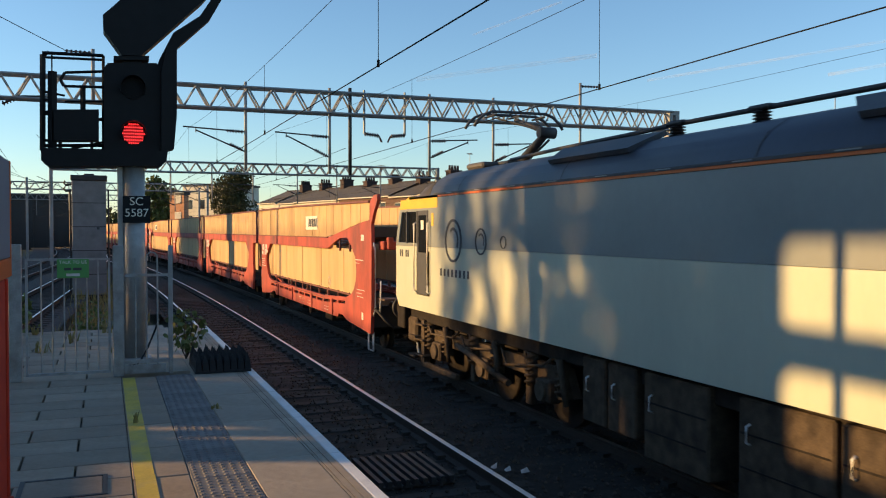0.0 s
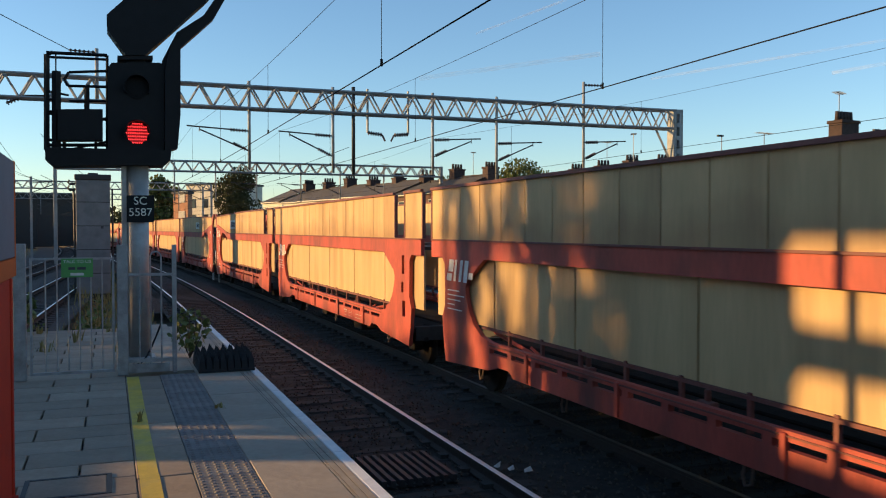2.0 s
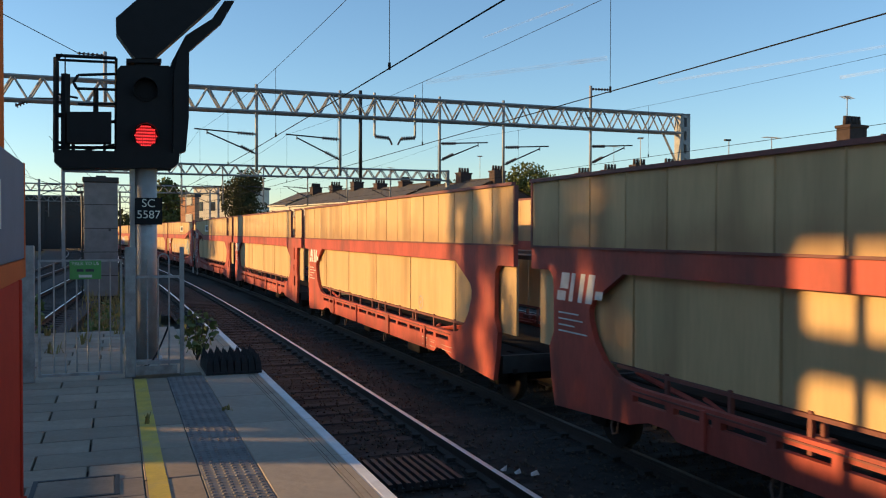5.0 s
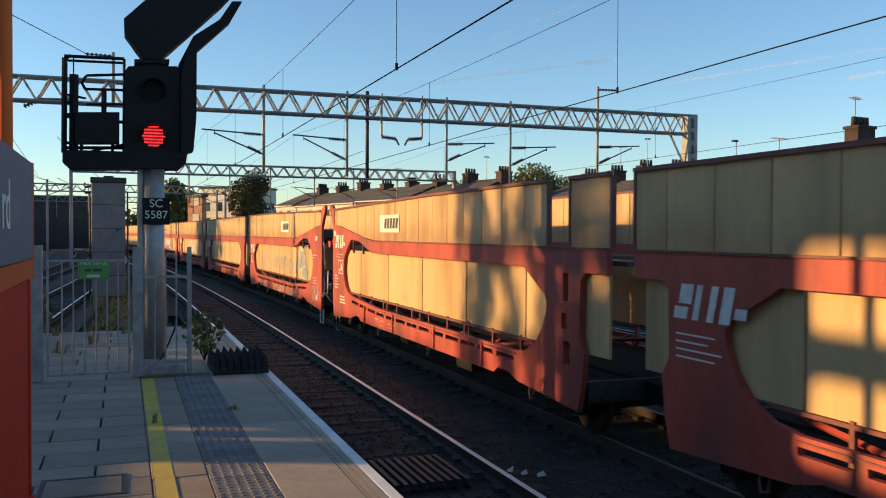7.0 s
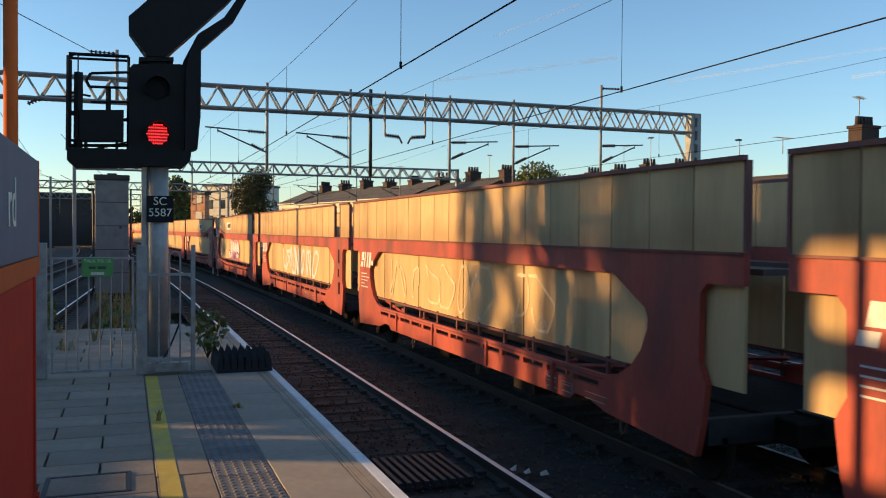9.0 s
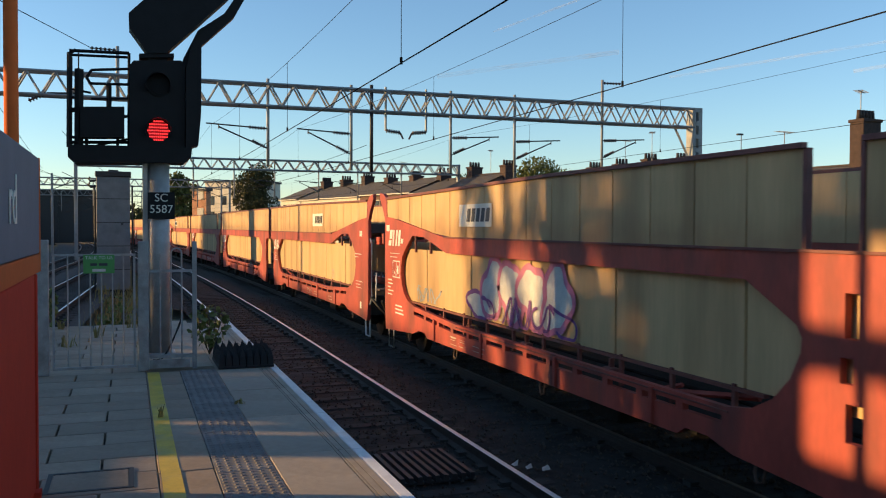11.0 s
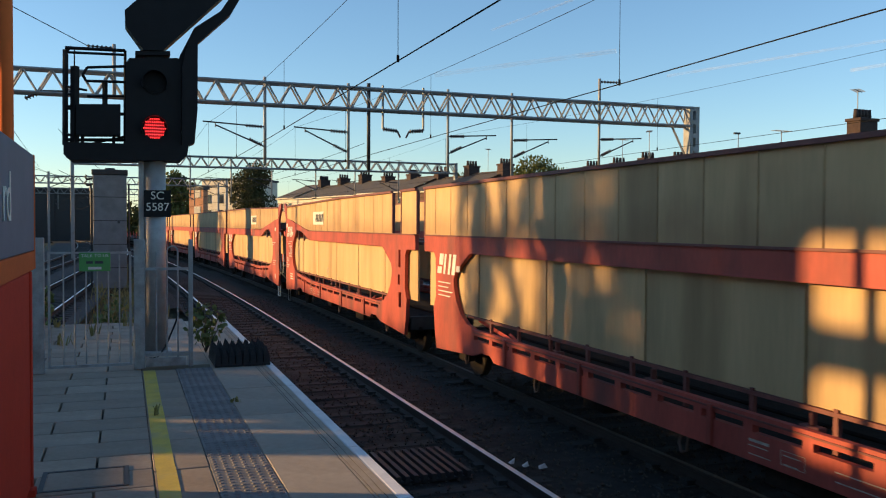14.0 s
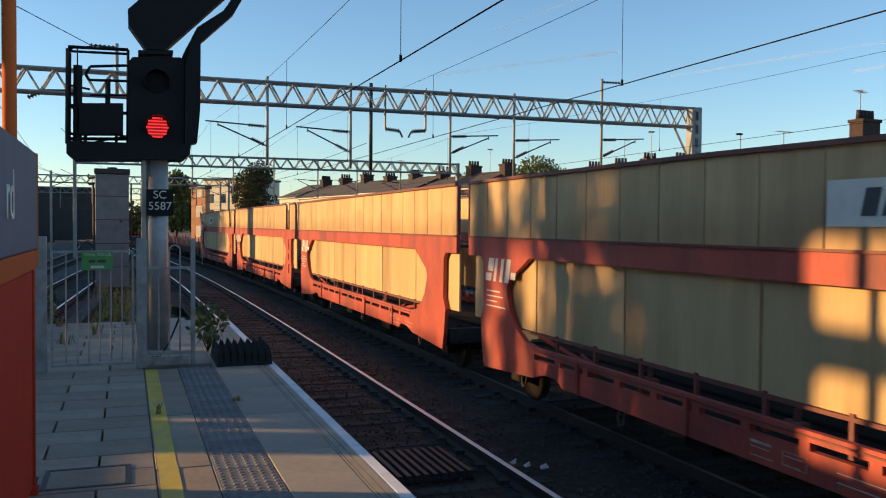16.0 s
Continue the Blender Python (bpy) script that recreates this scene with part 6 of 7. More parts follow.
def leg(g, x, y, zt, w=0.5):
    part("leg", boxes((x - 0.13, x + 0.13, y - 0.2, y + 0.2, -1.45, zt + 0.1), bevel=0.015), M_GALVD, g, "steel column")
    part("foot", boxes((x - 0.35, x + 0.35, y - 0.4, y + 0.4, -1.5, -1.2), bevel=0.02), M_SLEEPER, g)


def insulator(bm, a, b, r=0.075, n=6):
    """A ribbed insulator turned as one piece."""
    a, b = Vector(a), Vector(b)
    q = (b - a).to_track_quat("Z", "Y").to_matrix()
    prof = [(0.0, r * 0.4)]
    for k in range(n):
        prof += [((k + 0.22) / n, r * 0.4), ((k + 0.3) / n, r), ((k + 0.65) / n, r * 0.95), ((k + 0.8) / n, r * 0.4)]
    prof.append((1.0, r * 0.4))
    rings = [[bm.verts.new(a.lerp(b, u) + q @ Vector((math.cos(k * math.pi / 4) * rad, math.sin(k * math.pi / 4) * rad, 0))) for k in range(8)] for u, rad in prof]
    for ra, rb in zip(rings, rings[1:]):
        for k in range(8):
            bm.faces.new((ra[k], ra[(k + 1) % 8], rb[(k + 1) % 8], rb[k]))
    bm.faces.new(rings[0][::-1])
    bm.faces.new(rings[-1])


def cantilever(g, y, x, side, reach, ztop, zlow, zbot, zup):
    """A drop tube at x with an arm to one side (-1 left, 1 right)."""
    bm = tubes(((x, y, zbot), (x, y, zup), 0.06), n=8)
    d = part("drop_tube", bm, M_GALVD, g, "vertical drop tube")
    bm = tubes(((x, y, ztop - 0.12), (x + side * reach, y, ztop), 0.030), ((x, y, zlow), (x + side * reach * 0.8, y, ztop - 0.12), 0.030), ((x + side * reach * 0.8, y, ztop - 0.05), (x + side * reach * 0.8, y, ztop - 0.2), 0.02), n=6)
    part("arm", bm, M_DARK, d, "registration arm")
    bm = bmesh.new()
    insulator(bm, (x + side * 0.1, y, ztop - 0.12), (x + side * 0.75, y, ztop - 0.09))
    part("insulator", bm, M_INSUL, d, "brown ribbed insulator")
    bm = bmesh.new()
    insulator(bm, (x + side * 0.12, y, zlow + 0.06), (x + side * 0.62, y, zlow + 0.30))
    part("insulator", bm, M_INSUL, d, "brown ribbed insulator")


G = empty("overhead_line_gantry", label="long lattice steel gantry carrying the overhead wires", category="gantry", group="overhead line gantries")
GY = 34.5
truss(G, GY, -12.5, 24.85, 6.36, 7.21)
part("leg", boxes((24.72, 24.9, GY - 0.25, GY + 0.25, -1.4, 7.27), bevel=0.01), M_GALVD, G, "broad steel column")
part("leg", boxes((25.06, 25.26, GY - 0.25, GY + 0.25, -1.4, 7.27), bevel=0.01), M_GALVD, G, "broad steel column")
for k in range(14):
    part("batten_plate", boxes((24.9, 25.06, GY - 0.26, GY - 0.24, -1.0 + 0.62 * k, -0.8 + 0.62 * k)), M_GALVD, G)
part("leg", boxes((-12.57, -12.43, GY - 0.1, GY + 0.1, -1.45, 7.2), bevel=0.01), M_GALVD, G, "slender steel column")
bm = bmesh.new()
bar(bm, (24.7, GY, 4.9), (23.9, GY, 6.35), 0.09)
part("knee_brace", bm, M_GALVD, G)
for a in ((5.16, -1, 2.35, 5.62, 4.72, 4.05, 7.45), (8.5, -1, 2.2, 5.55, 4.6, 3.95, 7.4), (12.8, 1, 2.2, 5.55, 4.7, 3.95, 7.4), (15.75, 1, 2.2, 5.5, 4.6, 3.8, 7.4), (20.06, 1, 2.2, 5.7, 4.8, 4.0, 8.2)):
    cantilever(G, GY, *a)
part("drop_tube", tubes(((9.35, GY, 3.9), (9.35, GY, 7.45), 0.075), n=8), M_DARK, G, "thick dark drop tube")
for x, sgn in ((9.95, 1), (11.7, -1)):
    part("drop_tube", tubes(((x, GY, 5.62), (x, GY, 7.4), 0.05), n=6), M_GALVD, G)
    bm = bmesh.new()
    insulator(bm, (x, GY, 5.62), (x + sgn * 0.62, GY, 5.56), 0.09)
    tube(bm, (x + sgn * 0.62, GY, 5.56), (x + sgn * 0.75, GY, 5.3), 0.04, n=6)
    part("insulator", bm, M_INSUL, G, "brown ribbed insulator")
for x, sgn in ((-0.35, -1), (20.06, 1)):
    bm = tubes(((x, GY, 6.3), (x, GY, 8.3), 0.065), n=8)
    u = part("upright", bm, M_GALVD, G, "upright above the girder")
    bm = bmesh.new()
    insulator(bm, (x + sgn * 0.05, GY, 8.16), (x + sgn * 0.95, GY, 8.18), 0.06)
    part("insulator", bm, M_INSUL, u)

for gy, xl, xr, tubes_x, lab in ((75, -3.9, 28.6, (3.0, 6.3, 9.7, 13.5, 17.0, 21), "distant lattice steel gantry over the lines"), (112, -10.5, 12, (-6, -2, 2, 6), "distant lattice steel gantry over the lines"), (150, -24, 6, (-18, -12, -6, 0), "far lattice steel gantry over the lines")):
    g = empty("overhead_line_gantry", label=lab, category="gantry", group="overhead line gantries")
    truss(g, gy, xl, xr, 6.45, 7.3, 0.45, 1.15, 0.07)
    leg(g, xl, gy, 7.3)
    leg(g, xr, gy, 7.3)
    for x in tubes_x:
        cantilever(g, gy, x + 2.1, -1, 2.1, 5.6, 4.7, 4.0, 7.4)
mast = empty("overhead_line_mast", label="slender grey overhead line mast beside the lines", category="mast", group="overhead line masts")
part("shaft", boxes((-0.1, 0.1, -0.1, 0.1, -1.4, 6.5), bevel=0.01), M_GALVD, mast)
part("bracket", tubes(((0, 0, 5.9), (2.4, 0, 6.1), 0.04), ((0, 0, 5.0), (2.2, 0, 5.95), 0.04), n=6), M_DARK, mast)
mast.matrix_basis = pose(-6.6, 88, 0)
for x, y in ((-12.2, 104), (-13.5, 128), (-18, 150), (10.2, 104), (4.0, 140)):
    copy_thing(mast, pose(x, y, 0, 0, 0, 180 if x > 0 else 0))

# ---------------------------------------------------------------- wires


def wire(name, x, z0, r, y0, y1, bendf, label, sag=0.0, span=50.0, material=None):
    bm = bmesh.new()
    pts = []
    y = y0
    while y <= y1:
        ph = ((y - GY) / span) % 1.0
        pts.append(Vector((x + bendf(y) + 0.12 * (1 if int((y - GY) // span) % 2 else -1) * (2 * ph - 1) * 0, y, z0 - sag * 4 * ph * (1 - ph))))
        y += 2.5
    sweep(bm, pts, r, 5)
    return tagged(part(name, bm, material or M_WIRE), label, "wire", "overhead wires")


def at_messenger(y):
    ph = ((y - GY) / 50.0) % 1.0
    return 5.55 - 0.55 * 4 * ph * (1 - ph)


for x, far in ((3.1, False), (6.5, False), (13.4, True)):
    r = 0.0085 if not far else 0.006
    cz = 3.66 if not far else 3.72
    wire("contact_wire", x, cz, r, -10.5, 180, bend, "dark overhead contact wire above a track")
    wire("messenger_wire", x, 5.55, 0.0048 if not far else 0.004, -10.5, 180, bend, "thin carrying wire above the contact wire", 0.55)
    bm = bmesh.new()
    y = (10.12 if x == 3.1 else 10.65 if x == 6.5 else 12.0) - 16
    while y < 100:
        tube(bm, (x + bend(y), y, cz), (x + bend(y), y, at_messenger(y)), 0.0045, n=4)
        tube(bm, (x + bend(y), y, cz - 0.015), (x + bend(y), y, cz + 0.07), 0.018, n=5)
        y += 8
    tagged(part("dropper_wires", bm, M_WIRE), "thin vertical dropper wires holding the contact wire", "wire", "overhead wires", kind="stuff")
bm = tubes(((-1.3, GY, 8.2), (-15.0, -0.5, 8.9), 0.014), n=5)
tagged(part("feeder_wire", bm, M_WIRE), "dark feeder wire from the gantry upright", "wire", "overhead wires")
for a, b in (((-9, GY, 5.3), (-3.9, 75, 5.2)), ((-9, GY, 4.9), (-3.9, 75, 4.5)), ((-4.5, GY, 6.2), (-6.3, 75, 6.1))):
    tagged(part("feeder_wire", tubes((a, b, 0.012), n=5), M_WIRE), "thin dark overhead feeder wire", "wire", "overhead wires")

for x, z, ya, yb in ((10.0, 3.75, 37, 180), (10.0, 5.3, 37, 180), (16.8, 3.8, 37, 160), (20.0, 3.9, 37, 150), (0.2, 3.8, 60, 180), (0.2, 5.3, 60, 180), (8.2, 4.6, 75, 180), (12.0, 4.9, 75, 180)):
    wire("contact_wire", x, z, 0.011, ya, yb, bend, "thin overhead wire over the far lines", 0.3)
for k in range(4):
    wire("contact_wire", -2.5 - 3.4 * (k // 2), 3.7 + 1.6 * (k % 2), 0.011, 36, 170, left_line, "thin overhead wire over the diverging lines", 0.4 * (k % 2))

bm = bmesh.new()
insulator(bm, (-3.35, GY, 6.15), (-2.75, GY, 6.45), 0.09)
part("insulator", bm, M_INSUL, G, "brown ribbed insulator")
part("stay", tubes(((-2.75, GY, 6.45), (-1.6, GY, 6.5), 0.04), n=6), M_DARK, G)

# ---------------------------------------------------------------- equipment tower behind the fence
eq = empty("equipment_cabinet", pose(-0.6, 40, -1.3), label="tall narrow grey equipment tower standing beside the tracks", category="cabinet")
part("body", boxes((-0.67, 0.67, -0.5, 0.5, 0.25, 5.05), bevel=0.02), M_CAB, eq)
part("plinth", boxes((-0.74, 0.74, -0.56, 0.56, -0.2, 0.25), bevel=0.02), M_SLEEPER, eq, "concrete plinth")
cp = part("cap", boxes((-0.72, 0.72, -0.55, 0.55, 5.05, 5.28), bevel=0.03), M_DARK, eq, "dark overhanging cap")
part("vent", boxes((-0.2, 0.2, -0.2, 0.2, 5.28, 5.36), bevel=0.02), M_DARK, cp)
for k in range(4):
    part("seam", boxes((-0.672, 0.672, -0.51, -0.501, 1.1 + k * 1.0, 1.13 + k * 1.0)), M_DARK, eq, "dark panel seam")
part("access_door", boxes((-0.5, 0.5, -0.52, -0.503, 1.25, 2.05), bevel=0.004), M_CAB, eq, "flush access door")
part("lock", boxes((0.3, 0.4, -0.53, -0.503, 3.0, 3.12), bevel=0.004), M_INK, eq, "dark lock plate")
for z in (4.65, 4.9):
    part("bracket", sweep(bmesh.new(), [(-0.67, -0.3, z), (-0.9, -0.3, z - 0.05), (-0.98, -0.3, z + 0.06), (-0.92, -0.3, z + 0.14)], 0.05), M_DARK, eq, "curved dark bracket")
for x in (-0.74, 0.76):
    part("side_pipe", tubes(((x, -0.35, 0.1), (x, -0.35, 4.7), 0.035), n=6), M_DARK, eq, "dark cable pipe")

# ---------------------------------------------------------------- houses
GL = -1.4


def house(x, y, ang, w, d, eaves, ridge, wallm, ch_top, label, pots=4, gable=False):
    """A terraced house: front wall at local y = 0 facing -y, w wide, d deep."""
    h = empty("terraced_house", pose(x, y, GL, 0, 0, ang), label=label, category="house", group="terraced houses behind the railway")
    e, r, c = eaves - GL, ridge - GL, ch_top - GL
    bm = boxes((0, w, 0, 0.25, 0, e), (0, w, d - 0.25, d, 0, e))
    for xx in (0, w - 0.25):
        a = [bm.verts.new(p) for p in ((xx, 0.25, 0), (xx, d - 0.25, 0), (xx, d - 0.25, e), (xx, d / 2, r - 0.1), (xx, 0.25, e))]
        b = [bm.verts.new(v.co + Vector((0.25, 0, 0))) for v in a]
        for i in range(5):
            bm.faces.new((a[i], a[(i + 1) % 5], b[(i + 1) % 5], b[i]))
        bm.faces.new(a)
        bm.faces.new(b[::-1])
    part("wall", bm, wallm, h)
    for s in (0, 1):
        bm = bmesh.new()
        y0, y1 = (-0.25, d / 2) if s == 0 else (d + 0.25, d / 2)
        n = 12
        prof = []
        for k in range(n):
            za = e - 0.1 + (r - e + 0.1) * k / n
            zb = e - 0.1 + (r - e + 0.1) * (k + 1) / n
            prof += [(y0 + (y1 - y0) * k / n, za + 0.05), (y0 + (y1 - y0) * (k + 1) / n, zb + 0.02)]
        prof = [(prof[0][0], prof[0][1] - 0.06)] + prof
        va = [bm.verts.new((-0.02, q[0], q[1])) for q in prof]
        vb = [bm.verts.new((w + 0.02, q[0], q[1])) for q in prof]
        for k in range(len(prof) - 1):
            bm.faces.new((va[k], vb[k], vb[k + 1], va[k + 1]))
        part("roof", bm, M_SLATE, h, "dark slate roof slope")
    part("ridge_tiles", boxes((-0.02, w + 0.02, d / 2 - 0.12, d / 2 + 0.12, r - 0.03, r + 0.08), bevel=0.03), M_POT, h)
    part("gutter", boxes((0, w, -0.3, -0.2, e - 0.2, e - 0.1)), M_RENDER, h)
    for xw in (w * 0.27, w * 0.73):
        for zw in (0.9, e - 2.0):
            win = part("window", boxes((xw - 0.5, xw + 0.5, -0.05, -0.01, zw, zw + 1.35)), M_RENDER, h, "white-framed window")
            part("pane", boxes((xw - 0.43, xw + 0.43, -0.07, -0.052, zw + 0.08, zw + 0.64), (xw - 0.43, xw + 0.43, -0.07, -0.052, zw + 0.71, zw + 1.27)), M_WGLASS, win)
    ch = part("chimney", boxes((w - 0.42, w + 0.36, d / 2 - 0.62, d / 2 + 0.62, r - 0.8, c - 0.45), (w - 0.48, w + 0.42, d / 2 - 0.68, d / 2 + 0.68, c - 0.6, c - 0.45), bevel=0.02), M_STACK, h, "brick chimney stack darkened to a silhouette")
    for k in range(pots):
        yy = d / 2 - 0.46 + 0.92 * k / max(1, pots - 1)
        part("chimney_pot", tubes(((w - 0.03, yy, c - 0.45), (w - 0.03, yy, c), 0.13, 0.10), n=10), M_POT, ch)
    return h


def aerial(x, y, z0, z1, ang):
    a = empty("television_aerial", pose(x, y, 0, 0, 0, ang), label="thin television aerial on a chimney", category="aerial", group="television aerials")
    bm = tubes(((0, 0, z0), (0, 0, z1), 0.025), ((-0.6, 0, z1), (0.7, 0, z1), 0.015), n=5)
    for k in range(7):
        tube(bm, (-0.55 + k * 0.18, -0.22, z1), (-0.55 + k * 0.18, 0.22, z1), 0.01, n=4)
    part("mast", bm, M_GALVD, a)


def terrace(x0, y0, x1, y1, n, d, eaves, ridge, top, walls, label):
    """A row of houses from one point to another, its fronts on the railway's side."""
    ang = math.degrees(math.atan2(y1 - y0, x1 - x0)) + 180
    L = math.hypot(x1 - x0, y1 - y0)
    w = L / n
    for k in range(n):
        u = (k + 1) / n
        px, py = x0 + (x1 - x0) * u, y0 + (y1 - y0) * u
        rgk = random.Random(int(x0 * 10) + k)
        house(px, py, ang, w, d, eaves + rgk.uniform(-0.1, 0.1), ridge + rgk.uniform(-0.15, 0.15), walls[k % len(walls)], top + rgk.uniform(-0.2, 0.25), label, rgk.choice((3, 4, 4, 5)))


terrace(27.5, 68.4, 17.4, 106, 8, 7.5, 4.9, 6.3, 7.45, [M_HBRICK, M_HBRICK, M_HBRICK, M_HBRICK, M_RENDER, M_RENDER, M_RENDER, M_RENDER], "terraced brick house with a slate roof and chimney")
terrace(34.8, 54.2, 33.5, 69, 4, 7.5, 4.4, 5.9, 7.3, [M_HBRICK], "terraced brick house with a slate roof and chimney")
terrace(30.1, 32.6, 29.2, 41.0, 1, 7.5, 3.4, 4.7, 7.4, [M_RENDER], "rendered house with a slate roof and brick chimney")
aerial(33.9, 33.4, 6.2, 8.4, 30)
aerial(32.6, 37.2, 5.9, 6.75, 10)
aerial(37.5, 57, 6.5, 8.9, 60)
aerial(31.0, 73.0, 6.6, 8.6, 60)
aerial(38.0, 61.6, 6.5, 8.7, 20)
aerial(26.9, 87.0, 6.6, 8.4, 40)
for x, y, zt in ((39.3, 49.0, 10.6), (41.5, 38.0, 9.9)):
    lp = empty("street_lamp", pose(x, y, GL), label="slim grey street lamp behind the train", category="street lamp", group="street lamps")
    part("pole", tubes(((0, 0, 0), (0, 0, zt - GL - 2.6), 0.045, 0.03), n=7), M_GALVD, lp)
    part("lantern", boxes((-0.35, 0.12, -0.1, 0.1, zt - GL - 2.62, zt - GL - 2.5), bevel=0.02), M_DARK, lp)
# far buildings
for x, y, w, d, h, m, lab in ((16.0, 158, 9, 10, 9.4, M_RENDER, "pale flat-roofed block beyond the lines"), (9.5, 128, 2.7, 0.9, 6.6, M_OBRICK, "orange brick building end lit by the sun")):
    b = empty("block_of_flats" if w > 5 else "brick_building", pose(x, y, GL, 0, 0, -48), label=lab, category="building")
    part("wall", boxes((-w / 2, w / 2, 0, d, 0, h - GL), bevel=0.02), m, b)
    part("roof", boxes((-w / 2 - 0.2, w / 2 + 0.2, -0.2, d + 0.2, h - GL, h - GL + 0.35), bevel=0.03), M_SLATE, b)
    for i in range(3 if w > 5 else 1):
        for j in range(3):
            part("window", boxes((-w / 2 + 1.0 + i * 2.8, -w / 2 + 2.2 + i * 2.8, -0.06, 0.0, 1.2 + j * 2.8, 2.8 + j * 2.8)), M_WGLASS if w > 5 else M_RENDER, b)

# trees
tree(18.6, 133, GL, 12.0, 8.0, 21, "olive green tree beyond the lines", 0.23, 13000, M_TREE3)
tree(7.3, 142, GL, 11.4, 4.5, 22, "green tree beyond the lines", 0.42, 3200, M_TREE2)
tree(10.2, 150, GL, 10.2, 4.5, 23, "green tree beyond the lines", 0.42, 2800, M_TREE2)
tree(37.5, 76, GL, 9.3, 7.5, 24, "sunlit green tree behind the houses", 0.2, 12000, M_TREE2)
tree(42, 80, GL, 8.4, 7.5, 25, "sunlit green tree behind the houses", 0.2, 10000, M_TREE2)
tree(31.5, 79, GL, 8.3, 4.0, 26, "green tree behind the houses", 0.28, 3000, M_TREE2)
# unseen bank added to keep the low sun off ballast and wheels
bm = bmesh.new()
prev = None
for k in range(40):
    y = 22.2 + 122 * k / 39
    x, u = -22.5 + left_line(y), 0.25 * noise.noise((y * 0.4, 2.0, 0.0))
    ring = [bm.verts.new(p) for p in ((x + 4.2, y, -1.6), (x + 1.2, y, 4.45 + u), (x - 1.2, y, 4.55 + u), (x - 6.0, y, -1.6))]
    if prev:
        for i in range(3):
            bm.faces.new((prev[i], prev[i + 1], ring[i + 1], ring[i]))
    else:
        bm.faces.new(ring)
    prev = ring
tagged(part("embankment", bm, M_EARTH), "unseen earth embankment added to shade the tracks", "embankment", kind="structure")
# dark warehouse beyond the diverging lines
wh = empty("warehouse", pose(-10.6, 150, GL), label="dark flat-roofed brick warehouse beyond the lines", category="building")
part("wall", boxes((-6.6, 6.6, 0, 10, 0, 8.5), bevel=0.03), M_DARK, wh)
part("roof", boxes((-6.8, 6.8, -0.2, 10.2, 8.5, 8.8), bevel=0.03), M_SLATE, wh, "flat roof with a plain parapet")
for k in range(5):
    part("pilaster", boxes((-6.4 + k * 3.1, -6.0 + k * 3.1, -0.2, 0.0, 0, 8.4), bevel=0.02), M_DARK, wh)
# unseen tree added to cast a dark patch on the far wagons
tree(-20.7, 61.5, 4.3, 4.6, 10.5, 31, "unseen broad tree added to shade the far wagons", 0.4, 5200, M_TREE, 18, 0.05, 0.2)
bm = bmesh.new()
rg2 = random.Random(77)
for k in range(70):
    u = k / 69
    x = -46 + 50 * u + rg2.uniform(-2, 2)
    y = 165 + 25 * math.sin(u * 3) + rg2.uniform(-6, 6)
    hh = rg2.uniform(3.0, 5.6)
    leaf_cloud(bm, rg2, (x, y, GL + hh * 0.62), (rg2.uniform(2, 3.6), 2.5, hh * 0.7), 130, 0.8, 0.2)
# unseen bushes added along the bank top to soften its shadow edge
for k in range(64):
    y = 24 + 116 * k / 63
    leaf_cloud(bm, rg2, (-22 + left_line(y) + rg2.uniform(-0.6, 0.6), y, 4.4), (1.6, 2.0, rg2.uniform(0.6, 0.9)), 340, 0.4, 0.1)
# unseen hedge added below the upright tree to shade the low parts
for k in range(16):
    leaf_cloud(bm, rg2, (-16.4 + rg2.uniform(-0.3, 0.3), 15.5 + k * 0.42, 1.0), (0.9, 0.8, rg2.uniform(2.5, 2.9)), 330, 0.3, 0.0)
tagged(part("lineside_bushes", bm, M_TREE), "dark belt of lineside bushes, with unseen ones added for shade", "bushes", kind="stuff")
bm = bmesh.new()
for k in range(110):
    u = k / 109
    x = -200 + 500 * u
    y = 330 + rg2.uniform(-15, 15)
    hh = rg2.uniform(5, 10)
    leaf_cloud(bm, rg2, (x, y, GL + hh * 0.5), (4.5, 3, hh * 0.55), 60, 1.8, 0.2)
tagged(part("far_trees", bm, M_TREE), "far belt of trees on the horizon", "trees", kind="stuff")

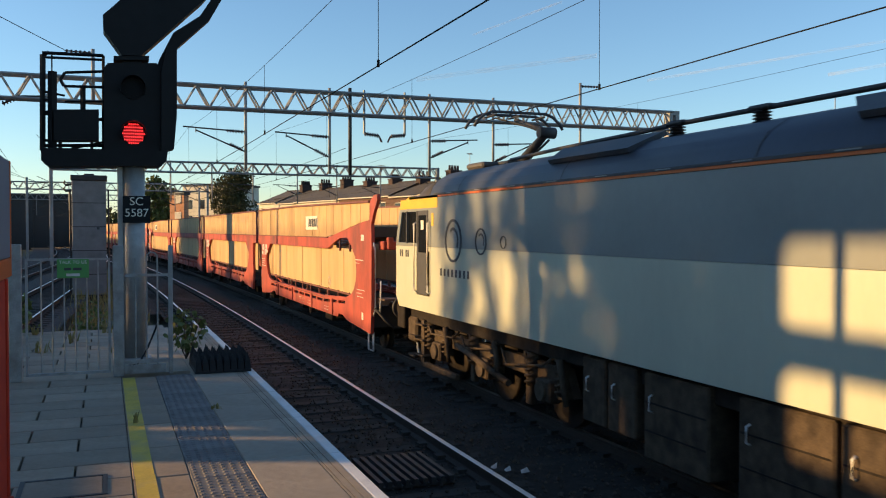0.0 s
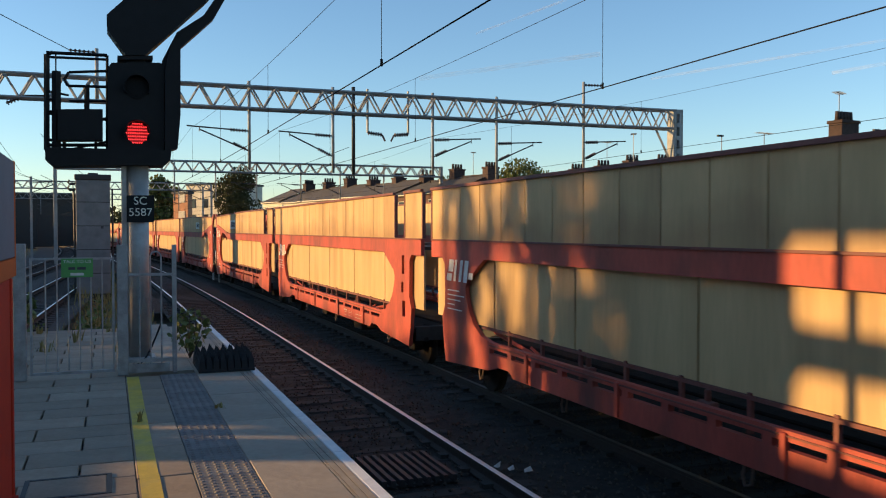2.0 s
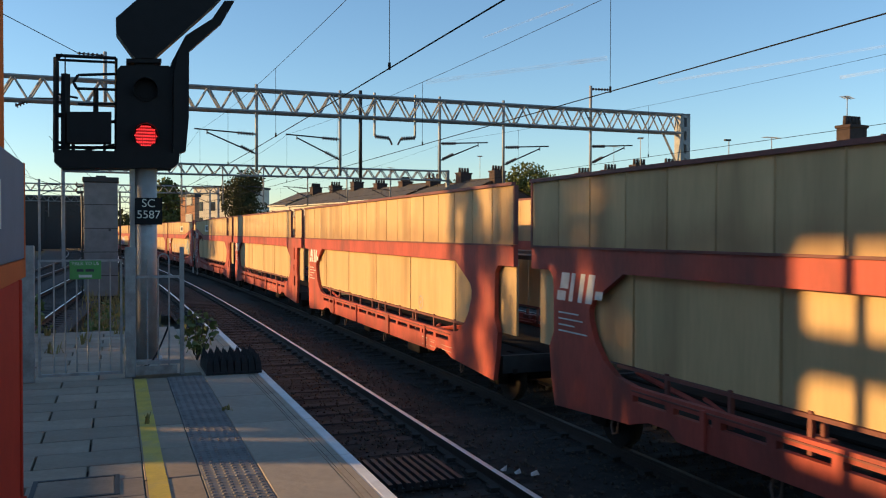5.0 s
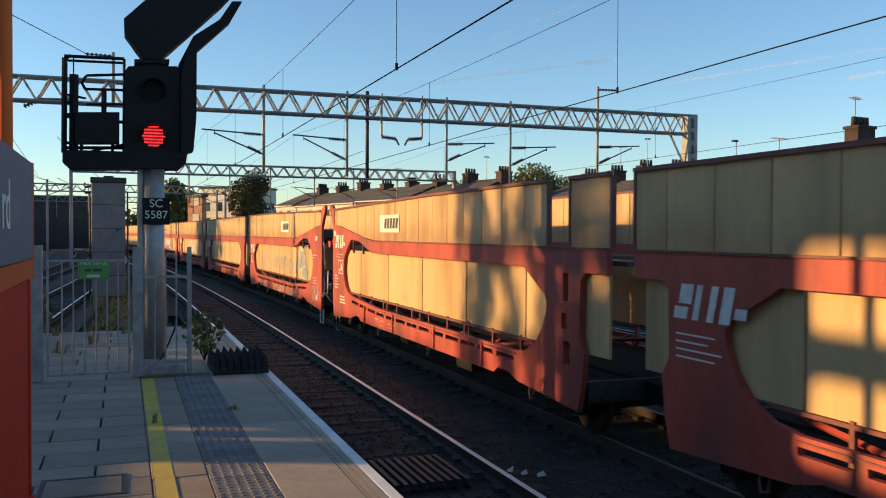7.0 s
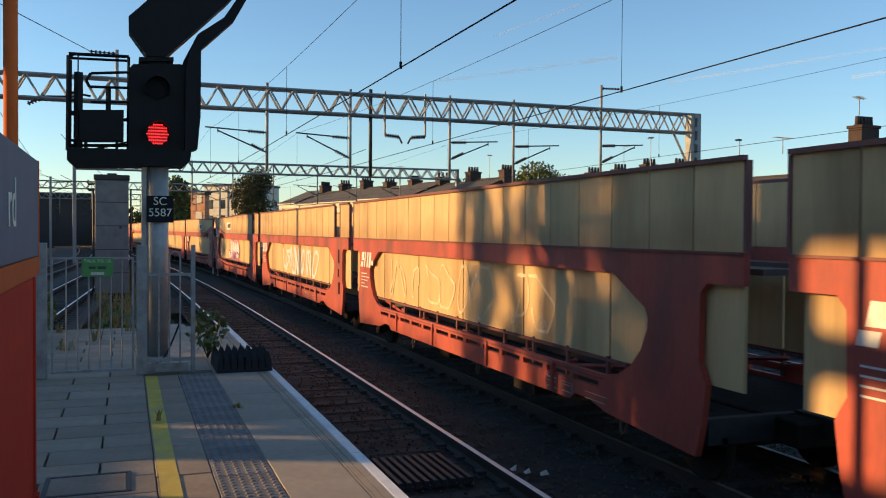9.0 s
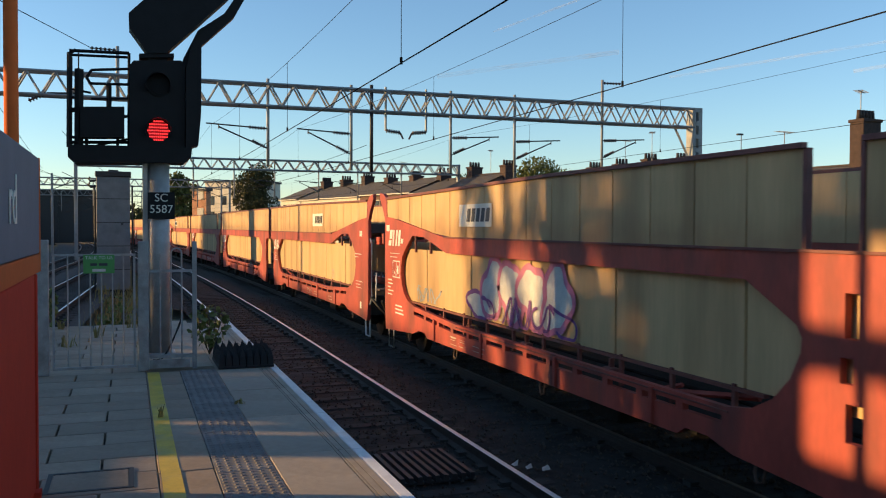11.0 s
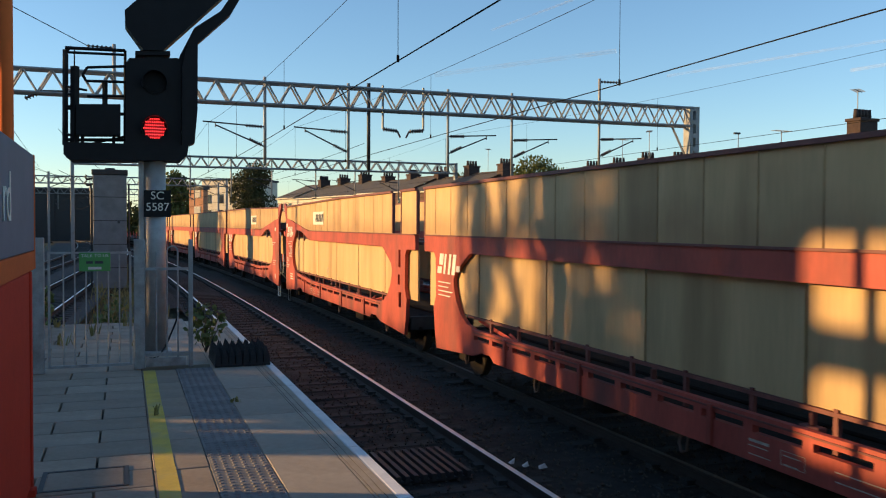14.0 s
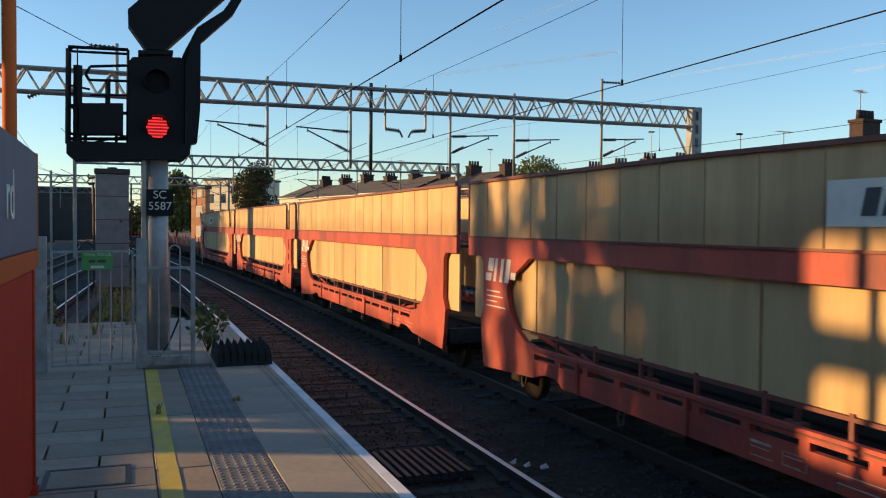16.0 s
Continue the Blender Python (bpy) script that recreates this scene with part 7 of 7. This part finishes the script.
# faint vapour trails, high and far off
M_TRAIL = bpy.data.materials.new("vapour_trail")
M_TRAIL.use_nodes = True
tn = M_TRAIL.node_tree
tr, df, mxs = tn.nodes.new("ShaderNodeBsdfTransparent"), tn.nodes.new("ShaderNodeBsdfDiffuse"), tn.nodes.new("ShaderNodeMixShader")
df.inputs[0].default_value = (0.9, 0.9, 0.9, 1)
tx, nz, mp2 = tn.nodes.new("ShaderNodeTexCoord"), tn.nodes.new("ShaderNodeTexNoise"), tn.nodes.new("ShaderNodeMapRange")
nz.inputs["Scale"].default_value = 0.012
mp2.inputs[1].default_value, mp2.inputs[2].default_value, mp2.inputs[3].default_value, mp2.inputs[4].default_value = 0.30, 0.85, 0.02, 0.20
tn.links.new(tx.outputs["Object"], nz.inputs[0])
tn.links.new(nz.outputs[0], mp2.inputs[0])
tn.links.new(mp2.outputs[0], mxs.inputs[0])
tn.links.new(tr.outputs[0], mxs.inputs[1])
tn.links.new(df.outputs[0], mxs.inputs[2])
tn.links.new(mxs.outputs[0], tn.nodes["Material Output"].inputs[0])
for a, b, wd in (([853.8, 2416.0, 442.1], [1321.7, 2182.1, 503.0], 14), ([1449.2, 2115.9, 429.2], [1923.0, 1678.6, 496.0], 8), ([1815.0, 1814.4, 418.6], [1963.9, 1645.6, 443.4], 10), ([998.3, 2333.3, 566.6], [1221.3, 2201.0, 653.0], 6)):
    bm = bmesh.new()
    tube(bm, a, b, wd * 0.5, n=6)
    tagged(part("vapour_trail", bm, M_TRAIL), "faint white vapour trail high in the sky", "vapour trail", "vapour trails", kind="stuff")


# ---------------------------------------------------------------- what moves
def on_line(s):
    """The place on the train's line at s metres ahead of the camera."""
    return Vector((6.5 + bend(s), s, RAIL))


def run(t):
    """How far the train has come at t seconds."""
    return 0.25 + 15.978 * t - 0.006 * t * t


def ride(thing, start, length, lo, hi):
    """Keys for a vehicle whose front is at start when the clip begins."""
    rows = []
    for k in range(65):
        t = k * 0.25
        s = start - run(t)
        a, b = on_line(s + lo), on_line(s + hi)
        d = b - a
        o = a - d.normalized() * lo
        rows.append((t, pose(o.x, o.y, o.z, 0, 0, -math.degrees(math.atan2(d.x, d.y)))))
    walk(thing, rows)


def motions():
    ride(LOCO, 16.12, LOCO_L, -18.0, -3.5)
    for k, w in enumerate(WAGONS):
        ride(w, 16.9 + PITCH * k, PITCH, 1.5, 13.2)
    for k, w in enumerate(FLATS):
        ride(w, 16.9 + PITCH * len(WAGONS) + 14.7 * k, 14.7, 2.0, 12.5)


motions()
